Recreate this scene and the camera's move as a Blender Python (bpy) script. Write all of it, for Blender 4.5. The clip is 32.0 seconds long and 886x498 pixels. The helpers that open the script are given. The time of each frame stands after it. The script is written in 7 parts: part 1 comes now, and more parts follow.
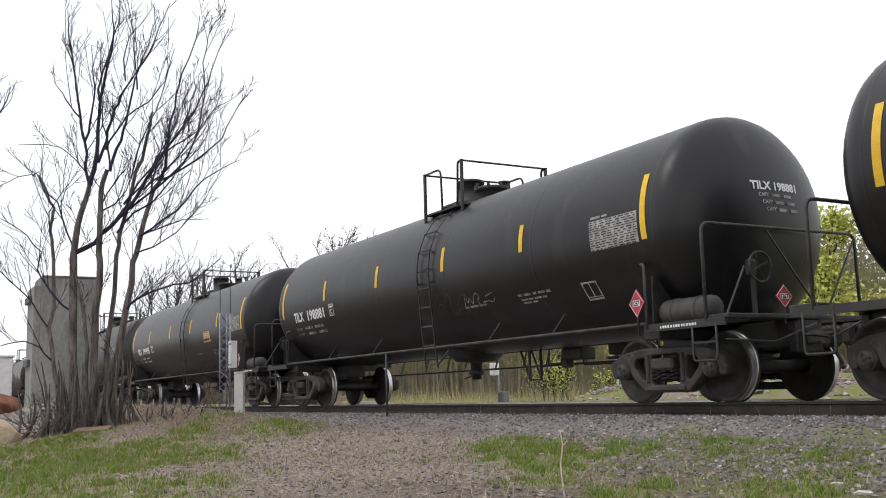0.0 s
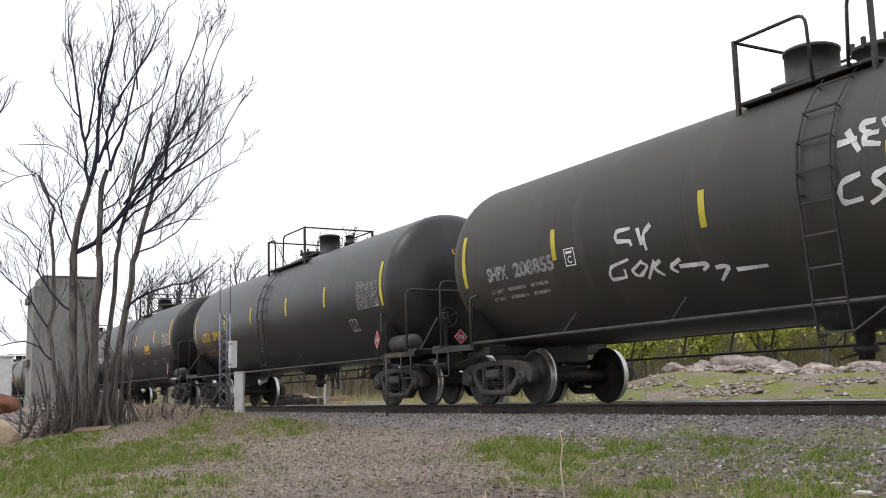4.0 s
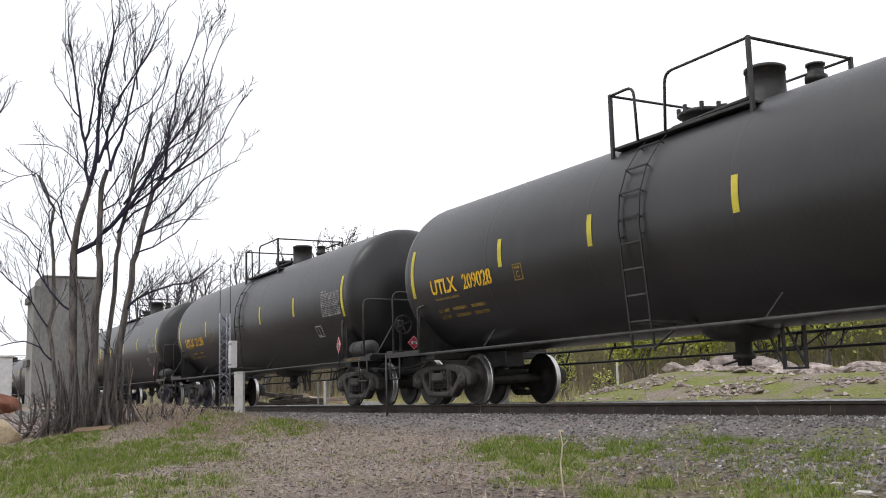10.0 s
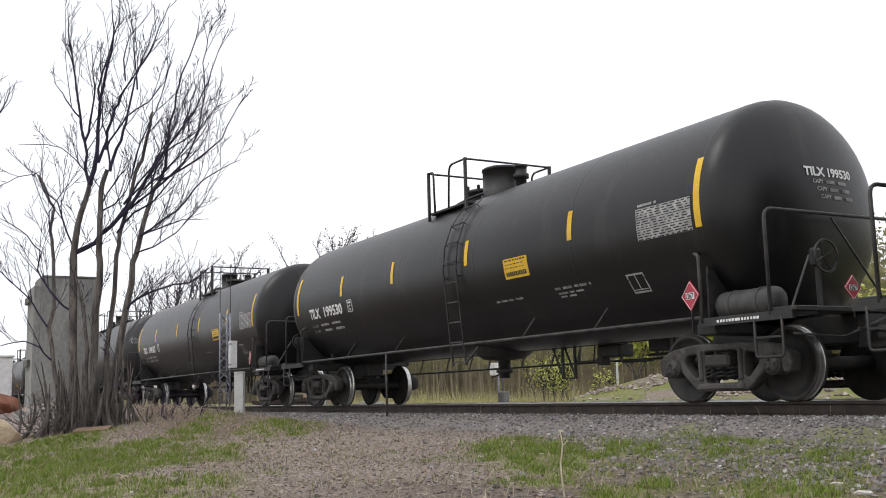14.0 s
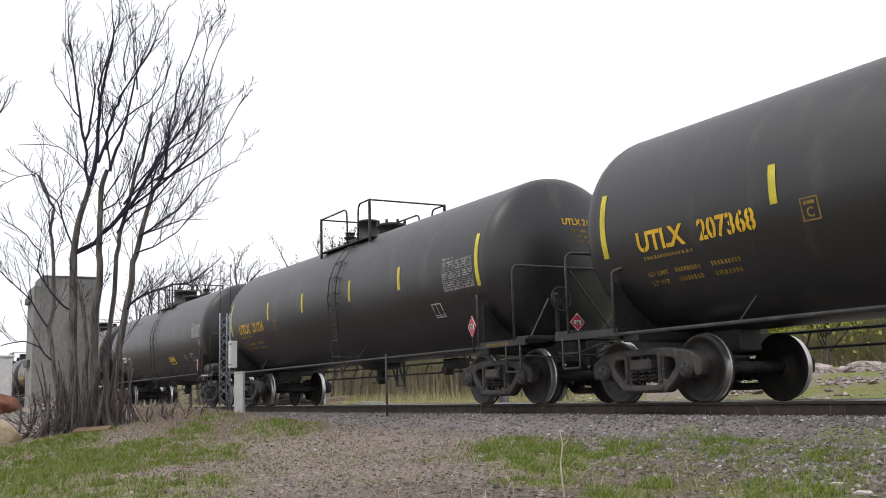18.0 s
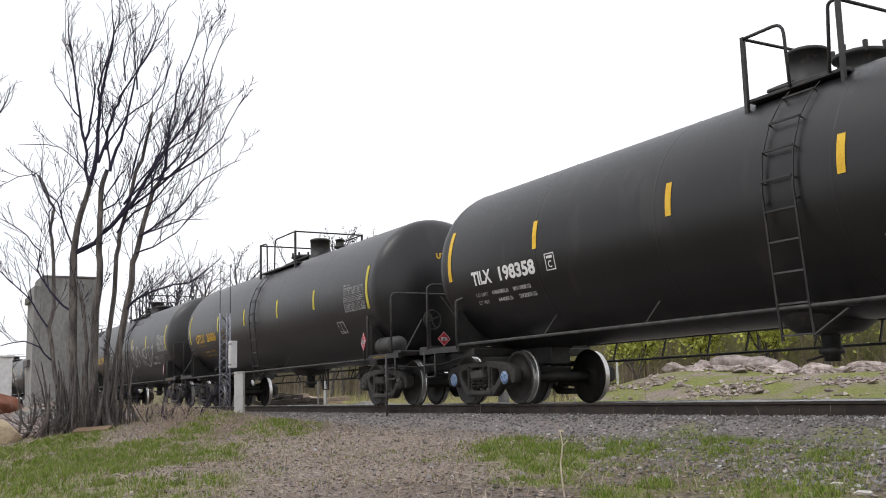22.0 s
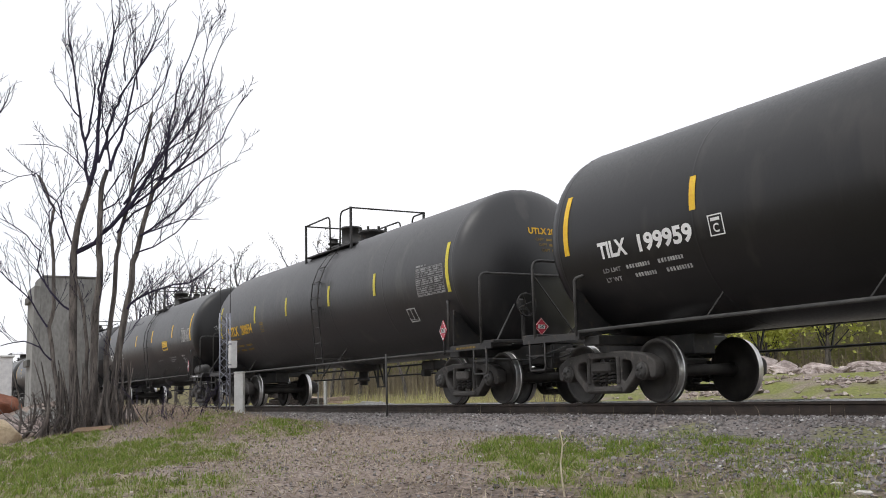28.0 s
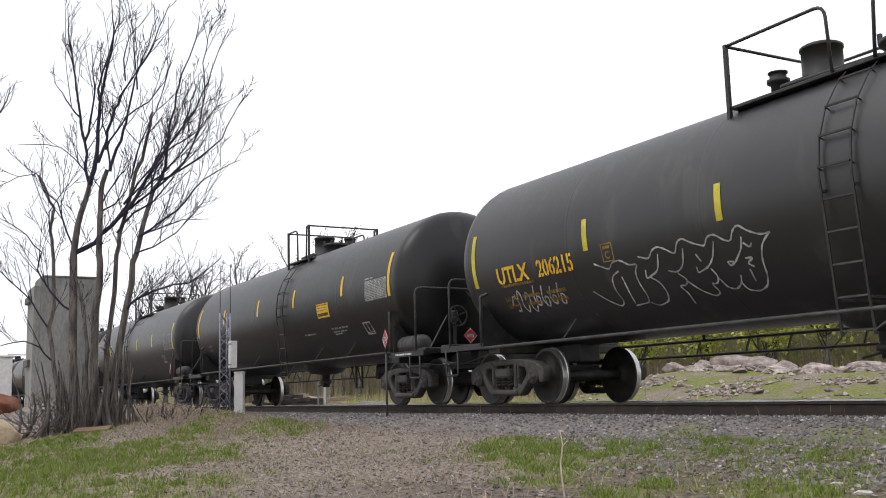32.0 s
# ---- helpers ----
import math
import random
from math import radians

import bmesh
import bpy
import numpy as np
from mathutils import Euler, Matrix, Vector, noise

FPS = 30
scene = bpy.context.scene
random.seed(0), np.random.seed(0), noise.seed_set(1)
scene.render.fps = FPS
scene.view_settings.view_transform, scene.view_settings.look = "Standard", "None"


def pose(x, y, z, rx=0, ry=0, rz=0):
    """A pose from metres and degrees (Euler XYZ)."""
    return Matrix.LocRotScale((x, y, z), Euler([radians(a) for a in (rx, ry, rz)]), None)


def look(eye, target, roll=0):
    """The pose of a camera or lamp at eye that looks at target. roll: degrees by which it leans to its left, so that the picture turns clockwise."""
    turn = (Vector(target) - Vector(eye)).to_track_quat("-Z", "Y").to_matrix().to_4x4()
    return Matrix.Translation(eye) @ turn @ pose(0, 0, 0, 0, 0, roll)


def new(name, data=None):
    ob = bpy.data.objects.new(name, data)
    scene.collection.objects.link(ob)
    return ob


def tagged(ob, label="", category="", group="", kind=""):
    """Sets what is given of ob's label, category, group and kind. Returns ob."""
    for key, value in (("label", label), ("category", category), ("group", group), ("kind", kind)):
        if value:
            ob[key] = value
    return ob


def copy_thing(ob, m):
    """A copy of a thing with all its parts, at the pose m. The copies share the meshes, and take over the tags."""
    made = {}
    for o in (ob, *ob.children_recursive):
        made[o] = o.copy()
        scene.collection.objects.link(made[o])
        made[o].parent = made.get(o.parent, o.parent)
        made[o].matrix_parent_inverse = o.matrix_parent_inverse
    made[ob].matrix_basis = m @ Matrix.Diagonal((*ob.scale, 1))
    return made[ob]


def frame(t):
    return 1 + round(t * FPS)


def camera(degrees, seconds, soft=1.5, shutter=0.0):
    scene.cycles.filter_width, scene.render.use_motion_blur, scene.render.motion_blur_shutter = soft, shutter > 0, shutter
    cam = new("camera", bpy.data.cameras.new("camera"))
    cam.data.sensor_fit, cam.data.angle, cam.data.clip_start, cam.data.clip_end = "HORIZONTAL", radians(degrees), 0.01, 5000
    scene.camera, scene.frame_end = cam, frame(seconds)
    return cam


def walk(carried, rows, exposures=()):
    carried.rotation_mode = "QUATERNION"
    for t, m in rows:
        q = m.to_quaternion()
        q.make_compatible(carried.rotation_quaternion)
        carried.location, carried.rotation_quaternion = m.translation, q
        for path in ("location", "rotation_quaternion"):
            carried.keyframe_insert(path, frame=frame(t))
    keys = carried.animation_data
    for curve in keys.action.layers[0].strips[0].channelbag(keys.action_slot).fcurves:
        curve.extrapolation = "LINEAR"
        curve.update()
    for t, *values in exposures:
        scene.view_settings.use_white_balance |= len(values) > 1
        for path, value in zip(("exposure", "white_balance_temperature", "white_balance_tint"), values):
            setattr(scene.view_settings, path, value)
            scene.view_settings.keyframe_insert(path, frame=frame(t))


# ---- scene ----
import functools

EYE = (0.0, -10.494, 0.1925)
YAW, PITCH = radians(-60.5585), radians(8.3299)
AIM = (EYE[0] + math.sin(YAW) * math.cos(PITCH), EYE[1] + math.cos(YAW) * math.cos(PITCH), EYE[2] + math.sin(PITCH))
cam = camera(48.02, 32.0, soft=0.95)
walk(cam, [(0.0, look(EYE, AIM, -1.5274)), (32.0, look(EYE, AIM, -1.5274))], exposures=[(0.0, 0.0), (32.0, 0.0)])

# ---- light: bright overcast ----
world = bpy.data.worlds.new("overcast_sky")
scene.world = world
world.use_nodes = True
wn, wl = world.node_tree.nodes, world.node_tree.links
wn.clear()
w_out = wn.new("ShaderNodeOutputWorld")
w_bg = wn.new("ShaderNodeBackground")
w_sky = wn.new("ShaderNodeTexSky")
w_sky.sky_type = "NISHITA"
w_sky.sun_disc = False
w_sky.sun_elevation, w_sky.sun_rotation = radians(52), radians(200)
w_co = wn.new("ShaderNodeTexCoord")
w_noise = wn.new("ShaderNodeTexNoise")
w_noise.inputs["Scale"].default_value = 1.6
w_noise.inputs["Detail"].default_value = 4
w_ramp = wn.new("ShaderNodeValToRGB")
w_ramp.color_ramp.elements[0].position, w_ramp.color_ramp.elements[0].color = 0.3, (10.6, 10.7, 11.3, 1)
w_ramp.color_ramp.elements[1].position, w_ramp.color_ramp.elements[1].color = 0.75, (12.6, 12.5, 12.6, 1)
w_mix = wn.new("ShaderNodeMixRGB")
w_mix.inputs[0].default_value = 0.9
wl.new(w_co.outputs["Generated"], w_noise.inputs["Vector"])
wl.new(w_noise.outputs["Fac"], w_ramp.inputs["Fac"])
wl.new(w_sky.outputs["Color"], w_mix.inputs[1])
wl.new(w_ramp.outputs["Color"], w_mix.inputs[2])
wl.new(w_mix.outputs["Color"], w_bg.inputs["Color"])
w_bg.inputs["Strength"].default_value = 0.1
wl.new(w_bg.outputs["Background"], w_out.inputs["Surface"])
sun_lamp = bpy.data.lights.new("sun", "SUN")
sun_lamp.energy, sun_lamp.angle, sun_lamp.color = 0.8, radians(25), (1.0, 0.975, 0.94)
sun_ob = new("sun", sun_lamp)
sun_ob.matrix_world = look((-12, -30, 50), (0, 0, 0))


# ---- materials ----
def surf(name, c1, c2, rough=0.6, metal=0.0, scale=2.0, fine=45.0, bump=0.15, stretch=(1, 1, 1), spread=0.0, spec=0.5, c3=None):
    """Two-scale procedural surface: c1 to c2 in patches, fine grain, bump; c3 specks; spread: brightness change from object to object."""
    m = bpy.data.materials.new(name)
    m.use_nodes = True
    nt, b = m.node_tree, m.node_tree.nodes["Principled BSDF"]
    co = nt.nodes.new("ShaderNodeTexCoord")
    mp = nt.nodes.new("ShaderNodeMapping")
    mp.inputs["Scale"].default_value = stretch
    nt.links.new(co.outputs["Object"], mp.inputs["Vector"])
    n1, n2 = nt.nodes.new("ShaderNodeTexNoise"), nt.nodes.new("ShaderNodeTexNoise")
    n1.inputs["Scale"].default_value, n1.inputs["Detail"].default_value = scale, 5
    n2.inputs["Scale"].default_value, n2.inputs["Detail"].default_value = fine, 4
    for n in (n1, n2):
        nt.links.new(mp.outputs["Vector"], n.inputs["Vector"])
    r1 = nt.nodes.new("ShaderNodeValToRGB")
    r1.color_ramp.elements[0].position, r1.color_ramp.elements[0].color = 0.36, (*c1, 1)
    r1.color_ramp.elements[1].position, r1.color_ramp.elements[1].color = 0.66, (*c2, 1)
    nt.links.new(n1.outputs["Fac"], r1.inputs["Fac"])
    mx = nt.nodes.new("ShaderNodeMixRGB")
    mx.blend_type = "OVERLAY"
    mx.inputs[0].default_value = 0.45
    nt.links.new(r1.outputs["Color"], mx.inputs[1])
    nt.links.new(n2.outputs["Fac"], mx.inputs[2])
    last = mx.outputs["Color"]
    if c3:
        r3 = nt.nodes.new("ShaderNodeValToRGB")
        r3.color_ramp.elements[0].position, r3.color_ramp.elements[0].color = 0.58, (0, 0, 0, 1)
        r3.color_ramp.elements[1].position, r3.color_ramp.elements[1].color = 0.68, (1, 1, 1, 1)
        n3 = nt.nodes.new("ShaderNodeTexNoise")
        n3.inputs["Scale"].default_value, n3.inputs["Detail"].default_value = scale * 3.1, 6
        nt.links.new(mp.outputs["Vector"], n3.inputs["Vector"])
        nt.links.new(n3.outputs["Fac"], r3.inputs["Fac"])
        m3 = nt.nodes.new("ShaderNodeMixRGB")
        m3.inputs[2].default_value = (*c3, 1)
        nt.links.new(r3.outputs["Color"], m3.inputs[0])
        nt.links.new(last, m3.inputs[1])
        last = m3.outputs["Color"]
    if spread:
        oi = nt.nodes.new("ShaderNodeObjectInfo")
        mr = nt.nodes.new("ShaderNodeMapRange")
        mr.inputs["To Min"].default_value, mr.inputs["To Max"].default_value = 1 - spread, 1 + spread
        hs = nt.nodes.new("ShaderNodeHueSaturation")
        nt.links.new(oi.outputs["Random"], mr.inputs["Value"])
        nt.links.new(mr.outputs["Result"], hs.inputs["Value"])
        nt.links.new(last, hs.inputs["Color"])
        last = hs.outputs["Color"]
    nt.links.new(last, b.inputs["Base Color"])
    rr = nt.nodes.new("ShaderNodeMapRange")
    rr.inputs["To Min"].default_value, rr.inputs["To Max"].default_value = max(rough - 0.12, 0.03), min(rough + 0.12, 1)
    nt.links.new(n2.outputs["Fac"], rr.inputs["Value"])
    nt.links.new(rr.outputs["Result"], b.inputs["Roughness"])
    b.inputs["Metallic"].default_value = metal
    b.inputs["Specular IOR Level"].default_value = spec
    bp = nt.nodes.new("ShaderNodeBump")
    bp.inputs["Strength"].default_value, bp.inputs["Distance"].default_value = bump, 0.02
    nt.links.new(n2.outputs["Fac"], bp.inputs["Height"])
    nt.links.new(bp.outputs["Normal"], b.inputs["Normal"])
    return m


TANK = surf("black_tank_paint", (0.0135, 0.0134, 0.0148), (0.021, 0.0206, 0.0222), 0.38, scale=0.7, fine=30, bump=0.03, stretch=(1, 1, 0.25), spread=0.2, spec=0.55, c3=(0.022, 0.0205, 0.02))
TANK_BLACK = surf("deep_black_tank_paint", (0.0055, 0.0055, 0.0063), (0.009, 0.0088, 0.0097), 0.38, scale=0.7, fine=30, bump=0.03, stretch=(1, 1, 0.25), spread=0.2, spec=0.45, c3=(0.017, 0.0155, 0.015))
TANK_GREY = surf("grey_black_tank_paint", (0.012, 0.012, 0.0134), (0.0195, 0.0191, 0.0206), 0.42, scale=0.7, fine=30, bump=0.03, stretch=(1, 1, 0.25), spec=0.7, c3=(0.034, 0.032, 0.031))
TANK_DUSTY = surf("dusty_tank_paint", (0.03, 0.028, 0.024), (0.044, 0.04, 0.034), 0.5, scale=0.8, fine=30, bump=0.04, stretch=(1, 1, 0.25), c3=(0.05, 0.046, 0.04))
FRAME = surf("black_frame_paint", (0.017, 0.017, 0.018), (0.036, 0.034, 0.032), 0.55, scale=3, fine=50, bump=0.1, c3=(0.05, 0.04, 0.032))
RAILING = surf("dusty_grey_rail_paint", (0.035, 0.035, 0.035), (0.075, 0.072, 0.068), 0.6, scale=5, fine=60, bump=0.1)
TRUCK = surf("grimy_cast_steel", (0.028, 0.026, 0.0245), (0.062, 0.057, 0.053), 0.72, scale=4, fine=60, bump=0.25, spread=0.35, c3=(0.08, 0.07, 0.062))
RUSTY = surf("rust_brown_cast_steel", (0.05, 0.032, 0.024), (0.12, 0.075, 0.055), 0.8, scale=4, fine=60, bump=0.25, c3=(0.04, 0.033, 0.03))
BLUE_CAP = surf("blue_bearing_cap", (0.12, 0.2, 0.38), (0.3, 0.4, 0.58), 0.5, scale=20, fine=70, bump=0.1)
WHEEL = surf("brown_wheel_steel", (0.02, 0.0185, 0.0175), (0.042, 0.038, 0.034), 0.6, metal=0.2, scale=5, fine=60, bump=0.15)
TREAD = surf("polished_wheel_rim", (0.6, 0.6, 0.6), (0.74, 0.73, 0.72), 0.36, metal=1.0, scale=6, fine=80, bump=0.05)
BEARING = surf("worn_bearing_cap", (0.025, 0.024, 0.023), (0.08, 0.077, 0.073), 0.5, metal=0.3, scale=18, fine=80, bump=0.1)
YELLOW = surf("yellow_reflective_tape", (0.75, 0.44, 0.01), (0.85, 0.55, 0.03), 0.45, scale=4, fine=60, bump=0.03, spread=0.08)
LEMON = surf("faded_yellow_tape", (0.5, 0.42, 0.03), (0.7, 0.6, 0.06), 0.5, scale=3, fine=60, bump=0.03, spread=0.1)
LETTER_Y = surf("yellow_stencil_paint", (0.65, 0.36, 0.015), (0.8, 0.5, 0.03), 0.6, scale=5, fine=60, bump=0.03)
LETTER_W = surf("white_stencil_paint", (0.76, 0.76, 0.76), (0.86, 0.86, 0.85), 0.6, scale=5, fine=60, bump=0.03)
FADED_Y = surf("faded_yellow_stencil", (0.16, 0.1, 0.02), (0.3, 0.2, 0.04), 0.7, scale=7, fine=60, bump=0.03)
FADED_W = surf("faded_white_stencil", (0.16, 0.16, 0.16), (0.36, 0.36, 0.36), 0.7, scale=7, fine=60, bump=0.03)
STENCIL = surf("worn_white_stencil", (0.28, 0.28, 0.28), (0.5, 0.5, 0.49), 0.7, scale=7, fine=60, bump=0.03)
RED = surf("red_placard", (0.36, 0.012, 0.035), (0.48, 0.03, 0.06), 0.4, scale=6, fine=60, bump=0.02)
WHITE = surf("white_enamel", (0.68, 0.68, 0.68), (0.82, 0.82, 0.81), 0.5, scale=6, fine=60, bump=0.03)
BRIGHT_SPRAY = surf("bright_white_spray_paint", (0.55, 0.55, 0.55), (0.8, 0.8, 0.8), 0.6, scale=5, fine=40, bump=0.03)
SPRAY = surf("white_spray_paint", (0.22, 0.22, 0.23), (0.5, 0.5, 0.5), 0.7, scale=5, fine=40, bump=0.03)
STEEL_G = surf("galvanised_steel", (0.2, 0.21, 0.25), (0.33, 0.34, 0.39), 0.45, metal=0.6, scale=7, fine=70, bump=0.08)
CABINET = surf("grey_cabinet_paint", (0.55, 0.56, 0.54), (0.68, 0.68, 0.66), 0.5, scale=4, fine=60, bump=0.05)
CONCRETE = surf("weathered_concrete", (0.2, 0.2, 0.188), (0.33, 0.328, 0.312), 0.9, scale=0.9, fine=16, bump=0.35, stretch=(1, 1, 0.4), c3=(0.19, 0.185, 0.175))
CONCRETE_DARK = surf("dark_concrete", (0.09, 0.088, 0.08), (0.19, 0.185, 0.17), 0.9, scale=1.5, fine=16, bump=0.35)
GREY_STEEL = surf("dull_grey_steel", (0.1, 0.1, 0.1), (0.2, 0.2, 0.195), 0.6, scale=5, fine=40, bump=0.1)
RAIL = surf("rusty_rail_steel", (0.026, 0.02, 0.017), (0.055, 0.04, 0.032), 0.7, metal=0.3, scale=5, fine=60, bump=0.2)
RAIL_TOP = surf("polished_rail_head", (0.75, 0.75, 0.74), (0.88, 0.88, 0.87), 0.4, metal=1.0, scale=5, fine=80, bump=0.04)
TIE = surf("creosoted_timber", (0.03, 0.024, 0.02), (0.08, 0.065, 0.055), 0.9, scale=3, fine=30, bump=0.5, stretch=(6, 0.6, 6))
BARK = surf("grey_brown_bark", (0.065, 0.057, 0.054), (0.2, 0.175, 0.158), 0.9, scale=9, fine=40, bump=0.8, stretch=(1, 1, 0.22), c3=(0.035, 0.03, 0.028))
# backlit darkness and violet lens fringe are put into this twig colour
TWIG = surf("silhouette_twig_bark", (0.016, 0.012, 0.032), (0.036, 0.029, 0.06), 0.85, scale=4, fine=30, bump=0.1)
ROCK = surf("pale_pink_granite", (0.24, 0.19, 0.17), (0.5, 0.43, 0.4), 0.9, scale=3, fine=14, bump=0.8, spread=0.25, c3=(0.2, 0.17, 0.15))


# ---- mesh tools ----
def part(name, bm, mats, parent, label="", kind=""):
    me = bpy.data.meshes.new(name)
    bm.normal_update()
    bm.to_mesh(me)
    bm.free()
    for m in mats if isinstance(mats, (list, tuple)) else [mats]:
        me.materials.append(m)
    ob = new(name, me)
    ob.parent = parent
    return tagged(ob, label, kind=kind)


def raw(name, verts, faces, mats, parent=None, label="", kind="", smooth=False):
    me = bpy.data.meshes.new(name)
    me.from_pydata(verts, [], faces)
    for m in mats if isinstance(mats, (list, tuple)) else [mats]:
        me.materials.append(m)
    if smooth:
        me.polygons.foreach_set("use_smooth", [True] * len(me.polygons))
    me.update()
    ob = new(name, me)
    ob.parent = parent
    return tagged(ob, label, kind=kind)


def box(bm, c, s, m=None, bev=0.0):
    r = bmesh.ops.create_cube(bm, size=1, matrix=(m or Matrix.Identity(4)) @ Matrix.Translation(c) @ Matrix.Diagonal((*s, 1)))
    if bev:
        ed = list({e for v in r["verts"] for e in v.link_edges})
        bmesh.ops.bevel(bm, geom=ed, offset=bev, segments=1, affect="EDGES")
    return bm


def beam(bm, a, b, w, h, up=(0, 0, 1), bev=0.0):
    """A bar from a to b, w wide and h high."""
    a, b = Vector(a), Vector(b)
    x = (b - a).normalized()
    up = Vector(up) if abs(Vector(up).normalized().dot(x)) < 0.99 else Vector((1, 0, 0))
    y = up.cross(x).normalized()
    z = x.cross(y)
    m = Matrix((x, y, z)).transposed().to_4x4()
    m.translation = (a + b) / 2
    return box(bm, (0, 0, 0), ((b - a).length, w, h), m, bev)


def tube(bm, pts, r, n=6, r1=None):
    """A round bar along pts, capped; r to r1."""
    pts = [Vector(q) for q in pts]
    r1 = r if r1 is None else r1
    side, rings = None, []
    for i, q in enumerate(pts):
        d = (pts[min(i + 1, len(pts) - 1)] - pts[max(i - 1, 0)]).normalized()
        side = d.orthogonal().normalized() if side is None else (side - d * side.dot(d)).normalized()
        up = d.cross(side)
        rad = r + (r1 - r) * i / max(len(pts) - 1, 1)
        rings.append([bm.verts.new(q + (side * math.cos(a) + up * math.sin(a)) * rad) for a in (math.tau * k / n for k in range(n))])
    for p, q in zip(rings, rings[1:]):
        for k in range(n):
            bm.faces.new((p[k], p[(k + 1) % n], q[(k + 1) % n], q[k])).smooth = n > 5
    bm.faces.new(rings[0][::-1])
    bm.faces.new(rings[-1])
    return bm


def bend(pts, r=0.12, n=4):
    """Rounds the corners of a polyline."""
    pts = [Vector(q) for q in pts]
    out = [pts[0]]
    for a, b, c in zip(pts, pts[1:], pts[2:]):
        u, v = (a - b), (c - b)
        k = min(r, u.length * 0.45, v.length * 0.45)
        p, q = b + u.normalized() * k, b + v.normalized() * k
        out += [p.lerp(b, t).lerp(b.lerp(q, t), t) for t in (i / n for i in range(n + 1))]
    return out + [pts[-1]]


def lathe(bm, prof, n=24, m=None, mat_of=None):
    """Turns a profile of (radius, along) round the local z axis."""
    m = m or Matrix.Identity(4)
    rings = []
    for r, z in prof:
        if r < 1e-6:
            rings.append([bm.verts.new(m @ Vector((0, 0, z)))])
        else:
            rings.append([bm.verts.new(m @ Vector((r * math.cos(a), r * math.sin(a), z))) for a in (math.tau * k / n for k in range(n))])
    for i, (p, q) in enumerate(zip(rings, rings[1:])):
        for k in range(n):
            j = (k + 1) % n
            vs = [p[k % len(p)], p[j % len(p)], q[j % len(q)], q[k % len(q)]]
            vs = list(dict.fromkeys(vs))
            if len(vs) > 2:
                f = bm.faces.new(vs)
                f.smooth = True
                if mat_of:
                    f.material_index = mat_of(i)
    return bm


ALONG_X = Matrix.Rotation(radians(90), 4, "Y")
ALONG_Y = Matrix.Rotation(radians(-90), 4, "X")


def empty(name, m, label, category, group=""):
    ob = new(name)
    ob.empty_display_size = 0.3
    ob.matrix_basis = m
    return tagged(ob, label, category, group)


# ---- ground ----
def smooth(a, b, x):
    q = min(max((x - a) / (b - a), 0.0), 1.0)
    return q * q * (3 - 2 * q)


def height(x, y):
    """The lie of the land round the track, rail top at 0; the rise behind the wood is added."""
    if y < 0:
        z = -0.18 - 0.17 * smooth(1.75, 3.0, -y) - 0.14 * smooth(3.0, 7.5, -y) - 0.12 * smooth(7.5, 11, -y)
        z += 0.5 * math.exp(-((x + 23.5) / 6.5) ** 2 - ((y + 4.9) / 1.5) ** 2)
        z += 0.28 * smooth(-24, -40, x) * smooth(-2.2, -4.0, y) + 0.62 * math.exp(-((x + 29) / 3.2) ** 2 - ((y + 6.6) / 1.6) ** 2)
        z += 0.12 * math.exp(-((x + 20) / 2.0) ** 2 - ((y + 7.0) / 1.3) ** 2)
    else:
        z = -0.18 - 0.2 * smooth(1.75, 3.2, y) + 0.1 * smooth(6, 30, y)
        z += (1.1 - 0.25 * smooth(-23, -19, x)) * smooth(-27.3, -23.5, x) * smooth(5, 11.5, y) * (1 - smooth(16, 24, y)) * (1 - 0.4 * smooth(-12, 10, x))
        # added bank, blocks the sky between the saplings of the far wood
        z += 6.5 * smooth(36, 62, y)
    n = noise.noise(Vector((x * 0.35, y * 0.35, 0))) * 0.07 + noise.noise(Vector((x * 1.4, y * 1.4, 3))) * 0.025
    return z + n * smooth(1.6, 2.6, abs(y))


